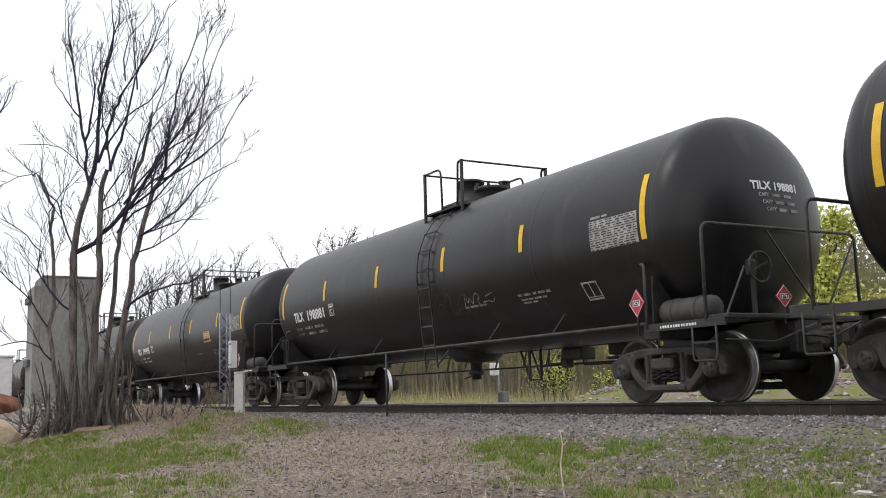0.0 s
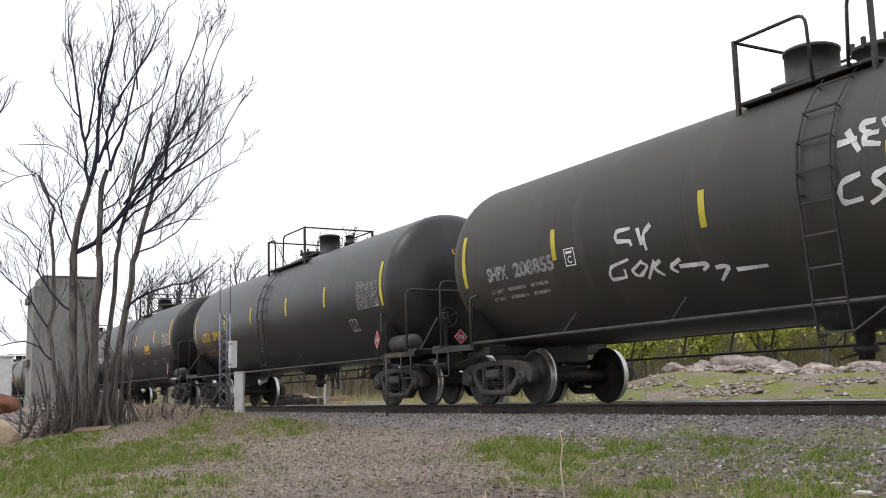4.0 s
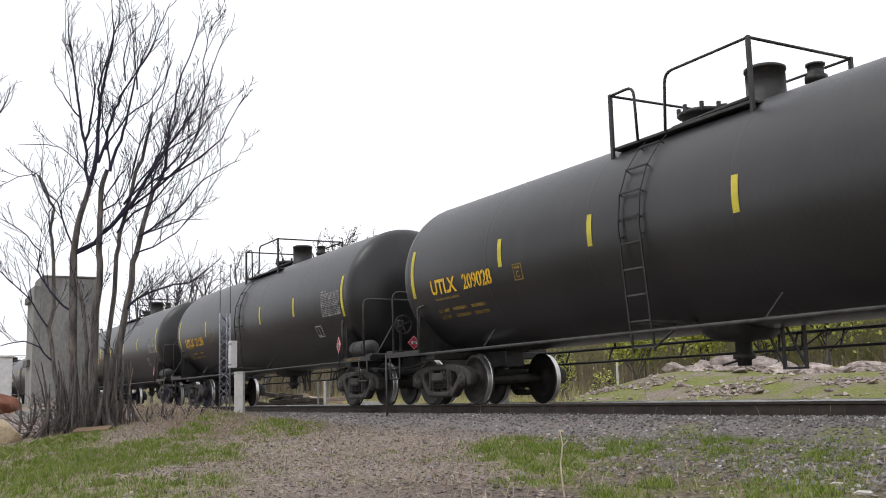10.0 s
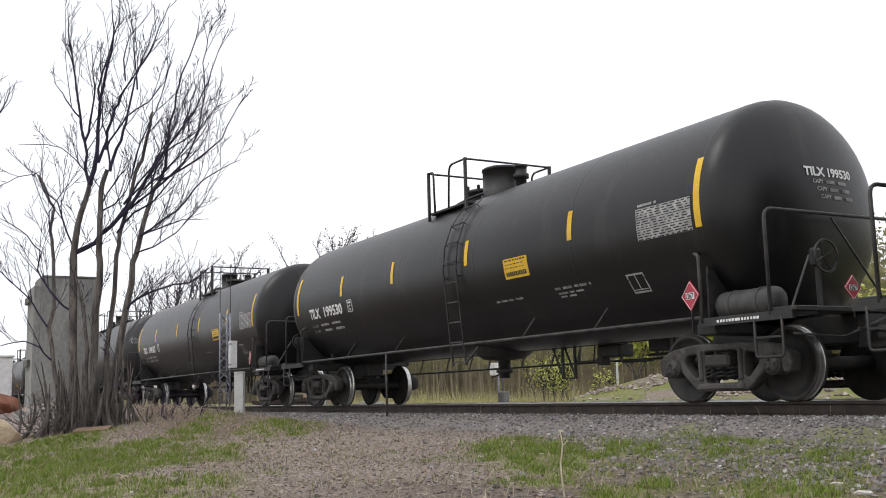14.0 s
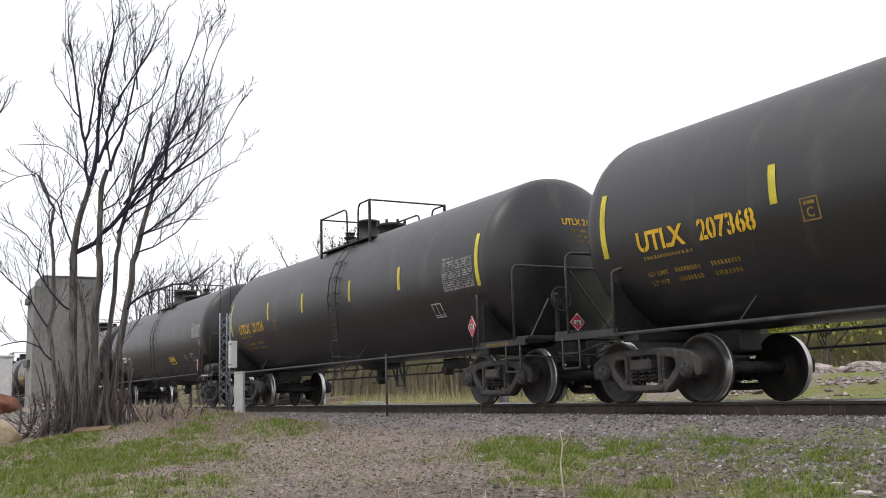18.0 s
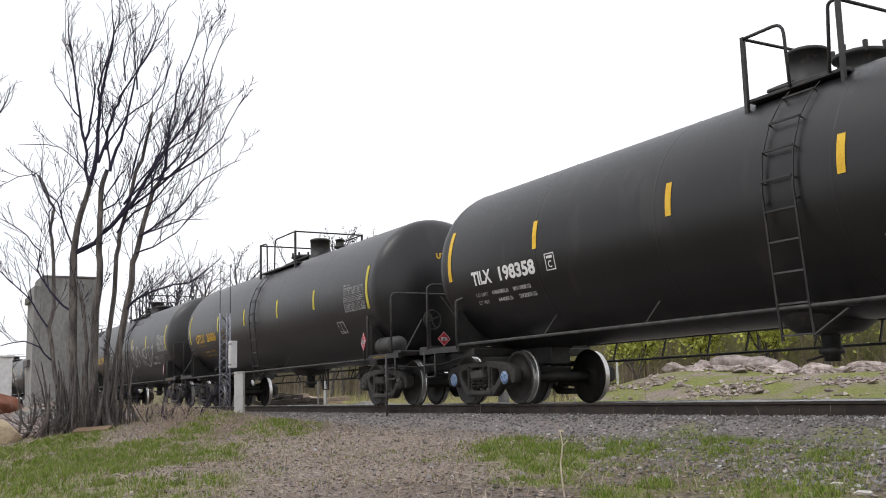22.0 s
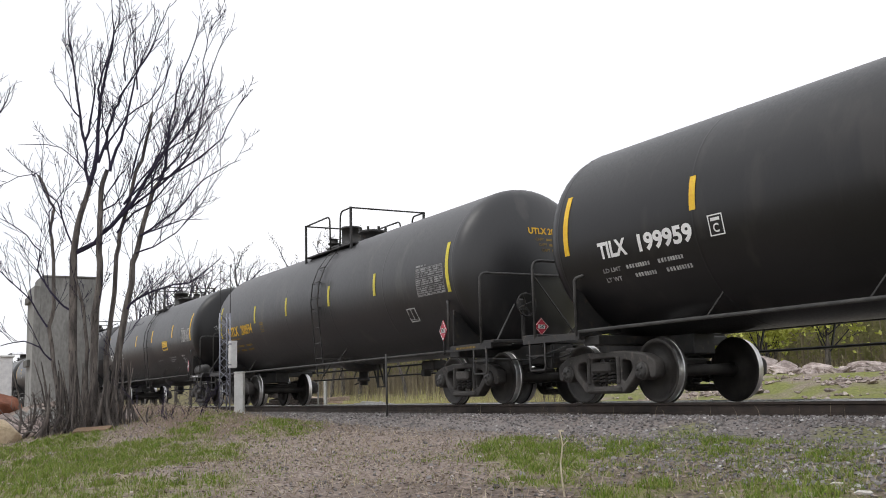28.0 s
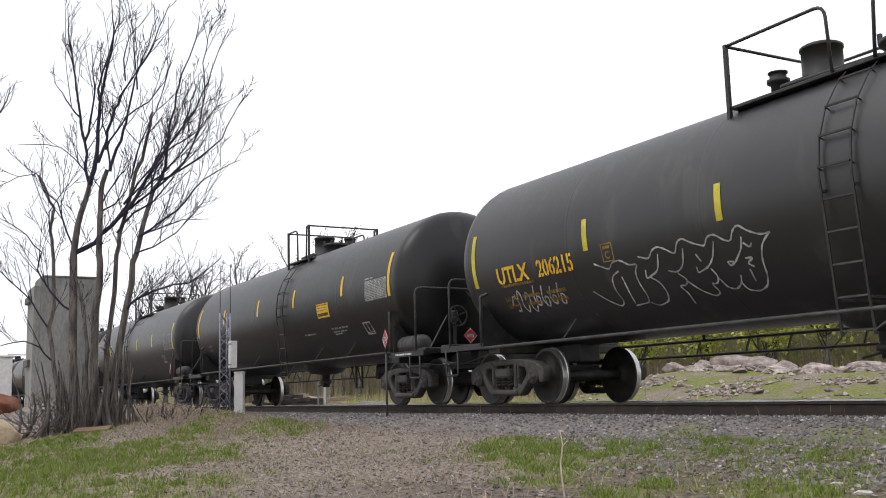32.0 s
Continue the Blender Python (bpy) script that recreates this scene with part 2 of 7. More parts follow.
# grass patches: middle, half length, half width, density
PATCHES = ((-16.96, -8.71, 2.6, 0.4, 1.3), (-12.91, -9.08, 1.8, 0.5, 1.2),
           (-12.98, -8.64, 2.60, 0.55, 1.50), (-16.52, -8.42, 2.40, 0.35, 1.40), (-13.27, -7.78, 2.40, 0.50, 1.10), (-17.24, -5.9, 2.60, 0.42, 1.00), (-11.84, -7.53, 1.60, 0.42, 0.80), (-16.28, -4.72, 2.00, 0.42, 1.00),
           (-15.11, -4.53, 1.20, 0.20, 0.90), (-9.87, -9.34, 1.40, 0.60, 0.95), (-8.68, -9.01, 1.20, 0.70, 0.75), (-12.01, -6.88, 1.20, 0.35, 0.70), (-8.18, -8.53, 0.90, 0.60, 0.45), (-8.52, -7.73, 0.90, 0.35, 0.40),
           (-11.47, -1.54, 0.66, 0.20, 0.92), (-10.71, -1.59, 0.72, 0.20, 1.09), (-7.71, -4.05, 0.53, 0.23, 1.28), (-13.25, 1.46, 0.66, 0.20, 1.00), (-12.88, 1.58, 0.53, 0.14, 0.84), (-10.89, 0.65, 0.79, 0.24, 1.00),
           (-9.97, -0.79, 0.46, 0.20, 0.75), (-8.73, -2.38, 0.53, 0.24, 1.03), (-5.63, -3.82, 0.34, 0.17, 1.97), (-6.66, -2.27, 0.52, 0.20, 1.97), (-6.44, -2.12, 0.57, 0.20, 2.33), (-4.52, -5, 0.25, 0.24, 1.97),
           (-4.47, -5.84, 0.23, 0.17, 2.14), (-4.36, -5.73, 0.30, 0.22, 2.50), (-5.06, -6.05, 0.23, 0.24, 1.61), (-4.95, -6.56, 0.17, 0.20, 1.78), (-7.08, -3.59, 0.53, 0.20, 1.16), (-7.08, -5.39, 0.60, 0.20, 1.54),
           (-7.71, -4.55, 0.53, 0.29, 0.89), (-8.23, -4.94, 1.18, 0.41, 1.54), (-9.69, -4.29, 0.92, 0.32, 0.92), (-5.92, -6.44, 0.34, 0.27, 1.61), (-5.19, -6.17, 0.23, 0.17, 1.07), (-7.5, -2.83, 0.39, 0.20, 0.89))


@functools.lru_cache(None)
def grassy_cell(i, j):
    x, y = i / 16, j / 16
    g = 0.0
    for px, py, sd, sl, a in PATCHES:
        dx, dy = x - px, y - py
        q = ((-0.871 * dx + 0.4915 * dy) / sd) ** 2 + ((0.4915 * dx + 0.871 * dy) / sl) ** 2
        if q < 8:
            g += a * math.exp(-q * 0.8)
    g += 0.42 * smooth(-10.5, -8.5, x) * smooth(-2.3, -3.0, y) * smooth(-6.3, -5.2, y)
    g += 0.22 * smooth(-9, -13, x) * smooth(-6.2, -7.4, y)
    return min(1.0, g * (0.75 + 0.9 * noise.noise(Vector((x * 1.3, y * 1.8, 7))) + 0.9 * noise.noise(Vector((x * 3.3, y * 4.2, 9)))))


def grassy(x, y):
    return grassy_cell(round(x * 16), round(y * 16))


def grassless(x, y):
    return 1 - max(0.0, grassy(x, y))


def grid_lines(lo, hi, a, b, step, grow=1.25):
    out = [a + i * step for i in range(int((b - a) / step) + 1)]
    d = step
    while out[-1] < hi:
        d *= grow
        out.append(out[-1] + d)
    d = step
    while out[0] > lo:
        d *= grow
        out.insert(0, out[0] - d)
    return out


def ground_material():
    m = bpy.data.materials.new("gravel_soil_and_grass")
    m.use_nodes = True
    nt, b = m.node_tree, m.node_tree.nodes["Principled BSDF"]
    N, Lk = nt.nodes.new, nt.links.new
    co = N("ShaderNodeTexCoord")
    sep = N("ShaderNodeSeparateXYZ")
    Lk(co.outputs["Object"], sep.inputs[0])

    def noise_tex(scale, detail=5):
        n = N("ShaderNodeTexNoise")
        n.inputs["Scale"].default_value, n.inputs["Detail"].default_value = scale, detail
        Lk(co.outputs["Object"], n.inputs["Vector"])
        return n.outputs["Fac"]

    def ramp(src, p0, c0, p1, c1):
        r = N("ShaderNodeValToRGB")
        r.color_ramp.elements[0].position, r.color_ramp.elements[0].color = p0, (*c0, 1)
        r.color_ramp.elements[1].position, r.color_ramp.elements[1].color = p1, (*c1, 1)
        Lk(src, r.inputs["Fac"])
        return r.outputs["Color"]

    def mix(fac, a, c):
        x = N("ShaderNodeMixRGB")
        Lk(fac, x.inputs[0])
        Lk(a, x.inputs[1])
        Lk(c, x.inputs[2])
        return x.outputs["Color"]

    def band(src, a, c, lo=0.0, hi=1.0):
        r = N("ShaderNodeMapRange")
        r.interpolation_type = "SMOOTHSTEP"
        r.inputs["From Min"].default_value, r.inputs["From Max"].default_value = a, c
        r.inputs["To Min"].default_value, r.inputs["To Max"].default_value = lo, hi
        Lk(src, r.inputs["Value"])
        return r.outputs["Result"]

    def mul(a, c, op="MULTIPLY"):
        x = N("ShaderNodeMath")
        x.operation = op
        Lk(a, x.inputs[0])
        if isinstance(c, float):
            x.inputs[1].default_value = c
        else:
            Lk(c, x.inputs[1])
        return x.outputs[0]

    soil = ramp(noise_tex(1.1), 0.3, (0.17, 0.128, 0.104), 0.7, (0.34, 0.275, 0.235))
    litter = ramp(noise_tex(26, 8), 0.38, (0.07, 0.05, 0.042), 0.66, (0.52, 0.45, 0.4))
    soil = mix(ramp(noise_tex(7), 0.35, (0.3, 0.3, 0.3), 0.7, (0.7, 0.7, 0.7)), soil, litter)
    gravel = ramp(noise_tex(38, 6), 0.3, (0.085, 0.078, 0.075), 0.72, (0.36, 0.335, 0.325))
    grass = ramp(noise_tex(14, 8), 0.3, (0.115, 0.14, 0.035), 0.75, (0.29, 0.29, 0.1))
    y, x = sep.outputs["Y"], sep.outputs["X"]
    near = mul(band(y, -4.6, -2.6), band(y, 2.4, 3.4, 1, 0))
    near = mul(near, mul(noise_tex(0.9), 1.4), "MULTIPLY")
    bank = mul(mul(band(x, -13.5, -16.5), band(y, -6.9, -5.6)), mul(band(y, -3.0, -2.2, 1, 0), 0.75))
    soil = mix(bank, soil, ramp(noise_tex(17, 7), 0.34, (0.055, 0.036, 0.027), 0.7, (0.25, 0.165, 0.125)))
    # soil and gravel get darker towards +x
    dark_end = mul(band(x, -8.5, -4.5), 0.9)
    soil = mix(dark_end, soil, ramp(noise_tex(20, 7), 0.34, (0.04, 0.03, 0.025), 0.7, (0.22, 0.175, 0.145)))
    gravel = mix(dark_end, gravel, ramp(noise_tex(34, 6), 0.3, (0.04, 0.037, 0.036), 0.72, (0.2, 0.185, 0.178)))
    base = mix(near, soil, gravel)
    at = N("ShaderNodeAttribute")
    at.attribute_name = "grass_cover"
    g = mul(band(mul(at.outputs["Fac"], mul(noise_tex(5), 0.9), "ADD"), 0.6, 1.25), 0.6)
    far = mul(band(y, 3.5, 5.5), band(noise_tex(0.7), 0.34, 0.56))
    both = mul(g, far, "MAXIMUM")
    base = mix(both, base, grass)
    pale = mul(mul(band(y, 1.7, 2.3), band(y, 4.6, 6.2, 1, 0)), band(noise_tex(1.3), 0.3, 0.5, 0.4, 1.0))
    base = mix(pale, base, ramp(noise_tex(30, 6), 0.3, (0.27, 0.24, 0.21), 0.7, (0.56, 0.52, 0.47)))
    # brush colour on the added bank, standing in for dense wood
    base = mix(band(y, 34, 40), base, ramp(noise_tex(0.45, 8), 0.36, (0.1, 0.082, 0.055), 0.66, (0.23, 0.21, 0.1)))
    Lk(base, b.inputs["Base Color"])
    b.inputs["Roughness"].default_value = 0.95
    b.inputs["Specular IOR Level"].default_value = 0.2
    bp = N("ShaderNodeBump")
    bp.inputs["Strength"].default_value, bp.inputs["Distance"].default_value = 0.6, 0.03
    Lk(noise_tex(30, 8), bp.inputs["Height"])
    Lk(bp.outputs["Normal"], b.inputs["Normal"])
    return m


def build_ground():
    xs = grid_lines(-1800, 1800, -40, 4, 0.25)
    ys = grid_lines(-1500, 1800, -12, 16, 0.2)
    verts = [(x, y, height(x, y)) for y in ys for x in xs]
    nx = len(xs)
    faces = [(j * nx + i, j * nx + i + 1, (j + 1) * nx + i + 1, (j + 1) * nx + i) for j in range(len(ys) - 1) for i in range(nx - 1)]
    ob = raw("ground", verts, faces, ground_material(), None, "gravelly brown soil with patches of spring grass", "structure", True)
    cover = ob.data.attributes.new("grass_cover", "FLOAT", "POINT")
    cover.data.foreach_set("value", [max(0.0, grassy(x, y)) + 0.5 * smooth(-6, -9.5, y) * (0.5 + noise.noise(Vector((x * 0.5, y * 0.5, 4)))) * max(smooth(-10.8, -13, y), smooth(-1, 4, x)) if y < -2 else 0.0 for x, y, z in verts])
    return ob


build_ground()


def build_track():
    track = empty("railway_track", pose(0, 0, 0), "single railway track with worn shiny rail heads on grey ballast", "track")
    tagged(track, kind="structure")
    prof = [(-0.07, -0.172), (0.07, -0.172), (0.07, -0.16), (0.012, -0.14), (0.012, -0.045), (0.036, -0.035), (0.036, -0.008), (0.028, 0), (-0.028, 0), (-0.036, -0.008), (-0.036, -0.035), (-0.012, -0.045), (-0.012, -0.14), (-0.07, -0.16)]
    n = len(prof)
    for y0 in (-0.753, 0.753):
        xs = [-400, -120, -40, 0, 40, 400]
        verts = [(x, y0 + a, z) for x in xs for a, z in prof]
        faces = [(i * n + k, i * n + (k + 1) % n, (i + 1) * n + (k + 1) % n, (i + 1) * n + k) for i in range(len(xs) - 1) for k in range(n)]
        ob = raw("rail", verts, faces, [RAIL, RAIL_TOP], track)
        for i, f in enumerate(ob.data.polygons):
            f.material_index = 1 if i % n in ((5, 6, 7) if y0 < 0 else (7, 8, 9)) else 0
    bm = bmesh.new()
    box(bm, (0, 0, -0.255), (0.22, 2.6, 0.17), bev=0.012)
    tie = part("sleeper", bm, TIE, track)
    tie.location = (-60, 0, 0)
    for i in range(1, 230):
        o = tie.copy()
        scene.collection.objects.link(o)
        o.location = (-60 + i * 0.52, random.uniform(-0.03, 0.03), random.uniform(-0.006, 0.004))
    return track


build_track()


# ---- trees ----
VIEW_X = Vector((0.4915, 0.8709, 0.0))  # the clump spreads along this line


def tube_into(V, F, pts, r0, r1, n):
    side, base = None, len(V)
    for i, q in enumerate(pts):
        d = (pts[min(i + 1, len(pts) - 1)] - pts[max(i - 1, 0)]).normalized()
        side = d.orthogonal().normalized() if side is None else (side - d * side.dot(d)).normalized()
        up = d.cross(side)
        r = r0 + (r1 - r0) * i / (len(pts) - 1)
        for k in range(n):
            a = math.tau * k / n
            V.append(q + (side * math.cos(a) + up * math.sin(a)) * r)
    for i in range(len(pts) - 1):
        for k in range(n):
            F.append((base + i * n + k, base + i * n + (k + 1) % n, base + (i + 1) * n + (k + 1) % n, base + (i + 1) * n + k))


def grow(V, F, rng, p, d, length, r, depth, lift=0.25, kids=6, wild=0.16, tips=None, thin=0.0025):
    """A limb from p along d, with smaller limbs on it."""
    n = 5 if depth > 1 else 4
    pts, q, d = [p.copy()], p.copy(), d.normalized()
    for i in range(n):
        d = (d + Vector((rng.gauss(0, wild), rng.gauss(0, wild), rng.gauss(0, wild) + lift * 0.3))).normalized()
        q = q + d * (length / n)
        pts.append(q.copy())
    tube_into(V, F, pts, r, max(r * 0.3, thin), 5 if r > 0.02 else 3)
    if tips is not None and depth <= 1:
        tips += pts[2:]
    if depth > 0:
        for k in range(kids):
            t = 0.2 + 0.78 * (k + rng.random()) / kids
            i = min(int(t * n), n - 1)
            at = pts[i].lerp(pts[i + 1], t * n - i)
            ax = (pts[i + 1] - pts[i]).normalized()
            out = ax.orthogonal().normalized()
            out.rotate(Matrix.Rotation(rng.uniform(0, math.tau), 3, ax))
            ang = rng.uniform(0.4, 0.85)
            grow(V, F, rng, at, ax * math.cos(ang) + out * math.sin(ang), length * rng.uniform(0.3, 0.52) * (1.15 - 0.5 * t), max(r * 0.42 * (1.1 - 0.5 * t), thin), depth - 1, lift, max(kids - 1, 3), wild, tips, thin)


def leaves_at(rng, tips, n, size, spread):
    V, F = [], []
    for _ in range(n):
        c = rng.choice(tips) + Vector((rng.gauss(0, spread), rng.gauss(0, spread), rng.gauss(0, spread)))
        a = Vector((rng.gauss(0, 1), rng.gauss(0, 1), rng.gauss(0, 1))).normalized()
        b = a.orthogonal().normalized()
        s = size * rng.uniform(0.6, 1.3)
        i = len(V)
        V += [c - a * s, c + b * s * 0.55, c + a * s, c - b * s * 0.55]
        F.append((i, i + 1, i + 2, i + 3))
    return V, F


LEAF = surf("young_yellow_green_leaves", (0.4, 0.43, 0.08), (0.57, 0.58, 0.14), 0.6, scale=0.6, fine=8, bump=0.02)
BUD = surf("budding_twig_tips", (0.11, 0.09, 0.06), (0.19, 0.16, 0.1), 0.7, scale=0.6, fine=8, bump=0.02)


def main_tree():
    """The bare clump of stems beside the track; stems in metres along the clump and up."""
    rng = random.Random(11)
    base = Vector((-20.55, -6.85, height(-20.55, -6.85) - 0.05))
    tree = empty("tree", Matrix.Translation(base), "bare grey multi-stemmed tree with fine twigs, no leaves", "tree")
    deep = Vector((-0.87, 0.49, 0))
    # radius and line of each stem and main limb
    stems = [(0.068, "-0.31,-0.01 -0.43,1.66 -0.46,3.40 -0.45,3.61 -0.39,4.13 -0.26,4.59 -0.18,4.92"),
             (0.026, "-0.18,4.92 -0.28,5.30 -0.30,5.84 -0.39,6.32 -0.49,6.93 -0.56,7.42 -0.64,7.85 -0.68,8.35 -0.70,8.72"),
             (0.04, "-0.18,4.92 -0.10,5.24 -0.05,5.62 -0.05,6.07 -0.02,6.68 0.11,7.46 0.21,8.01 0.19,8.45 0.15,8.95"),
             (0.022, "-0.30,5.84 -0.20,6.20 -0.11,6.74 -0.14,7.23 -0.18,7.84"),
             (0.024, "-0.02,5.39 0.12,5.83 0.12,6.07 0.25,6.55 0.33,6.79 0.50,7.09 0.78,7.57 1.01,8.11 1.18,8.61 1.29,8.91"),
             (0.02, "-0.02,6.68 -0.05,6.92 0.05,7.28 0.27,8.01 0.41,8.57 0.46,8.94"),
             (0.055, "0.16,-0.02 0.04,0.85 0.02,1.30 0.03,1.90 0.08,2.67 0.11,3.28 0.08,3.54 0.09,4.18 0.10,4.58 0.13,4.94 0.22,5.20"),
             (0.026, "0.22,5.20 0.30,5.47 0.47,5.82 0.58,6.18 0.66,6.54 0.75,6.90 0.85,7.20 1.08,7.74 1.27,8.29"),
             (0.018, "0.22,5.23 0.17,5.65 0.11,6.01 0.03,6.43 -0.05,6.92"),
             (0.018, "0.13,5.65 0.35,6.00 0.57,6.30 1.04,6.59 1.38,7.00 1.52,7.42"),
             (0.038, "-0.42,3.56 -0.04,3.74 0.30,4.08 0.64,4.42 0.89,4.80 1.14,5.21 1.40,5.61 1.69,5.97 1.97,6.32 2.15,6.74 2.32,7.16 2.61,7.89"),
             (0.02, "0.64,4.42 1.12,4.79 1.46,5.08 1.81,5.48 2.03,6.02 2.15,6.74 2.11,7.41 2.22,7.96 2.40,8.32"),
             (0.05, "0.36,-0.03 0.38,0.54 0.43,1.39 0.55,2.14 0.64,2.65 0.70,3.16 0.77,3.49 0.85,3.86 0.96,4.33 1.07,4.74 1.23,4.97"),
             (0.026, "1.23,4.97 1.35,5.26 1.40,5.73 1.45,6.21 1.56,6.75 1.67,7.18 1.96,7.90 2.04,8.40"),
             (0.022, "1.23,4.97 1.41,5.05 1.75,5.25 2.16,5.53 2.50,5.82 2.73,6.30 2.99,6.71"),
             (0.034, "0.26,-0.03 0.19,1.14 0.24,2.00 0.34,3.50 0.39,3.93 0.55,4.51 0.66,5.04 0.82,5.45 0.98,6.23 1.01,6.47"),
             (0.014, "0.66,5.04 0.82,5.63 0.99,5.99 1.21,6.40 1.44,7.06 1.61,7.61"),
             (0.02, "0.86,3.86 1.25,4.14 1.59,4.37 1.87,4.74 2.10,5.00 2.62,5.31 2.85,5.40"),
             (0.022, "0.63,2.40 0.84,2.60 1.15,2.74 1.55,2.86 1.86,2.88 2.16,3.10 2.52,3.43"),
             (0.03, "-0.64,0.07 -0.70,0.47 -0.83,1.32 -0.95,2.08 -0.86,2.49 -0.89,3.21 -0.93,3.68 -0.99,4.03 -0.92,4.50 -1.07,4.79 -1.26,5.18"),
             (0.014, "-0.95,2.08 -1.25,2.60 -1.51,2.86 -1.83,3.18 -2.05,3.39"),
             (0.014, "-0.85,1.42 -1.07,1.68 -1.38,1.81 -1.68,1.77 -1.93,1.70"),
             (0.018, "-0.45,2.37 -0.74,2.59 -1.01,2.95 -1.17,3.22 -1.09,3.57 -1.39,3.92 -1.74,4.17 -2.04,4.32"),
             (0.014, "-0.49,3.70 -0.74,4.31 -0.84,4.61 -1.13,4.85 -1.29,5.21 -1.66,5.16 -2.06,4.97"),
             (0.012, "-0.93,3.91 -0.97,4.38 -0.70,4.78 -0.61,4.90"),
             (0.01, "-0.27,5.21 -0.51,5.49 -0.81,5.74 -1.10,5.81 -1.69,5.82"),
             (0.03, "-0.09,-0.02 -0.13,0.85 -0.13,1.65 -0.22,2.42 -0.39,3.04"),
             (0.028, "0.49,-0.03 0.52,0.83 0.48,1.64 0.55,1.99"),
             (0.02, "0.30,4.08 0.55,4.46 0.77,4.92 1.06,5.27 1.31,5.74 1.45,6.09 1.53,6.45"),
             (0.018, "0.89,4.80 1.23,5.08 1.58,5.49 1.98,6.02 2.06,6.50"),
             (0.018, "1.07,4.74 1.14,5.26 1.31,5.62 1.39,5.97 1.36,6.40"),
             (0.014, "0.10,4.58 0.31,4.93 0.54,5.22 0.70,5.63"),
             (0.014, "0.85,3.86 1.25,4.00 1.71,4.16 2.25,4.16"),
             (0.014, "0.77,3.51 1.14,3.63 1.59,3.90 2.05,4.41 2.28,4.76"),
             (0.014, "0.01,4.35 0.32,4.52 0.54,4.81 0.71,5.28 0.87,5.75"),
             (0.018, "0.39,3.93 0.73,4.33 1.13,4.56 1.52,5.02 1.69,5.25 2.04,5.60 2.27,6.07"),
             (0.014, "1.69,5.97 1.80,6.44 1.91,6.93 1.85,7.35"),
             (0.014, "1.40,5.61 1.69,5.79 2.09,6.07 2.38,6.49 2.61,6.60"),
             (0.014, "-0.56,7.42 -0.69,7.73 -0.85,8.04"),
             (0.014, "-0.39,6.32 -0.60,6.57 -0.79,6.88 -0.97,7.13"),
             (0.014, "0.50,7.09 0.43,7.58 0.48,7.94 0.65,8.31"),
             (0.014, "0.75,6.90 0.72,7.45 0.72,8.00 0.70,8.50"),
             (0.02, "0.52,4.51 0.72,4.74 1.00,5.09 1.20,5.50 1.31,5.98")]
    for r, line in stems:
        V, F = [], []
        line = [tuple(map(float, q.split(","))) for q in line.split()]
        h0, limb = line[0][1], line[0][1] > 1.0
        r *= 1.3 if limb else 1.3 if r > 0.06 else 1.55
        jit = rng.uniform(-0.35, 0.35) if limb else rng.uniform(-0.03, 0.03)
        pts = [VIEW_X * a + deep * (jit * (h - h0) * 0.5 + (0 if limb else jit * 4)) + Vector((0, 0, h)) for a, h in line]
        fine = []
        for p, q in zip(pts, pts[1:]):
            fine += [p, p.lerp(q, 0.5) + Vector((rng.gauss(0, 0.012), rng.gauss(0, 0.02), 0))]
        fine.append(pts[-1])
        tube_into(V, F, fine, r, max(r * 0.5, 0.006) if r > 0.045 and not limb else 0.006, 8 if r > 0.03 else 5)
        if not limb:
            foot = [fine[0] + Vector((rng.gauss(0, 0.03), rng.gauss(0, 0.03), -0.12)), fine[0] + Vector((0, 0, 0.12)), fine[0].lerp(fine[1], 0.5), fine[1]]
            tube_into(V, F, foot, r * 2.0 + 0.02, r * 0.96, 9)
        # limbs take the twig colour, painted dark as against a bright sky
        trunk = raw("trunk" if not limb else "limb", V, F, BARK if not limb else TWIG, tree, smooth=True)
        V, F = [], []
        top = len(fine) - 1
        span = sum((q - p).length for p, q in zip(fine, fine[1:]))
        for k in range(int(span * (4.2 if limb and h0 < 4.2 else 2.7 if limb else 1.5))):
            t = rng.uniform(0.12, 1.0) if limb else rng.uniform(0.35, 1.0)
            i = min(int(t * top), top - 1)
            ax = (fine[i + 1] - fine[i]).normalized()
            side = VIEW_X * rng.gauss(0.05, 0.42) + deep * rng.gauss(0, 0.4) + Vector((0, 0, rng.uniform(0.05, 0.5)))
            grow(V, F, rng, fine[i].lerp(fine[i + 1], rng.random()), ax * 0.75 + side, rng.uniform(0.45, 1.35) * (1.15 - 0.45 * t), max(0.0105 * (1.25 - t), 0.0065), 2 if k % 3 == 0 else 1, 0.3, 4, 0.05, None, 0.0045)
        raw("branchwork", V, F, TWIG, trunk, kind="stuff")
    # suckers and old stools round the foot
    V, F = [], []
    for k in range(70):
        a = rng.gauss(0.02, 0.4)
        p = VIEW_X * a + deep * rng.gauss(-0.1, 0.25) + Vector((0, 0, -0.1))
        h = rng.uniform(0.45, 1.7)
        lean = VIEW_X * (a * 0.25 + rng.gauss(0, 0.1))
        pts = [p + lean * (-0.5 * (1 - q) ** 2) + lean * q * h + VIEW_X * (a * 0.5 * (1 - q) ** 3) + Vector((rng.gauss(0, 0.012), rng.gauss(0, 0.012), h * q)) for q in (0, 0.15, 0.4, 0.7, 1.0)]
        tube_into(V, F, pts, rng.choice((0.03, 0.04, 0.055, 0.075)), 0.01, 6)
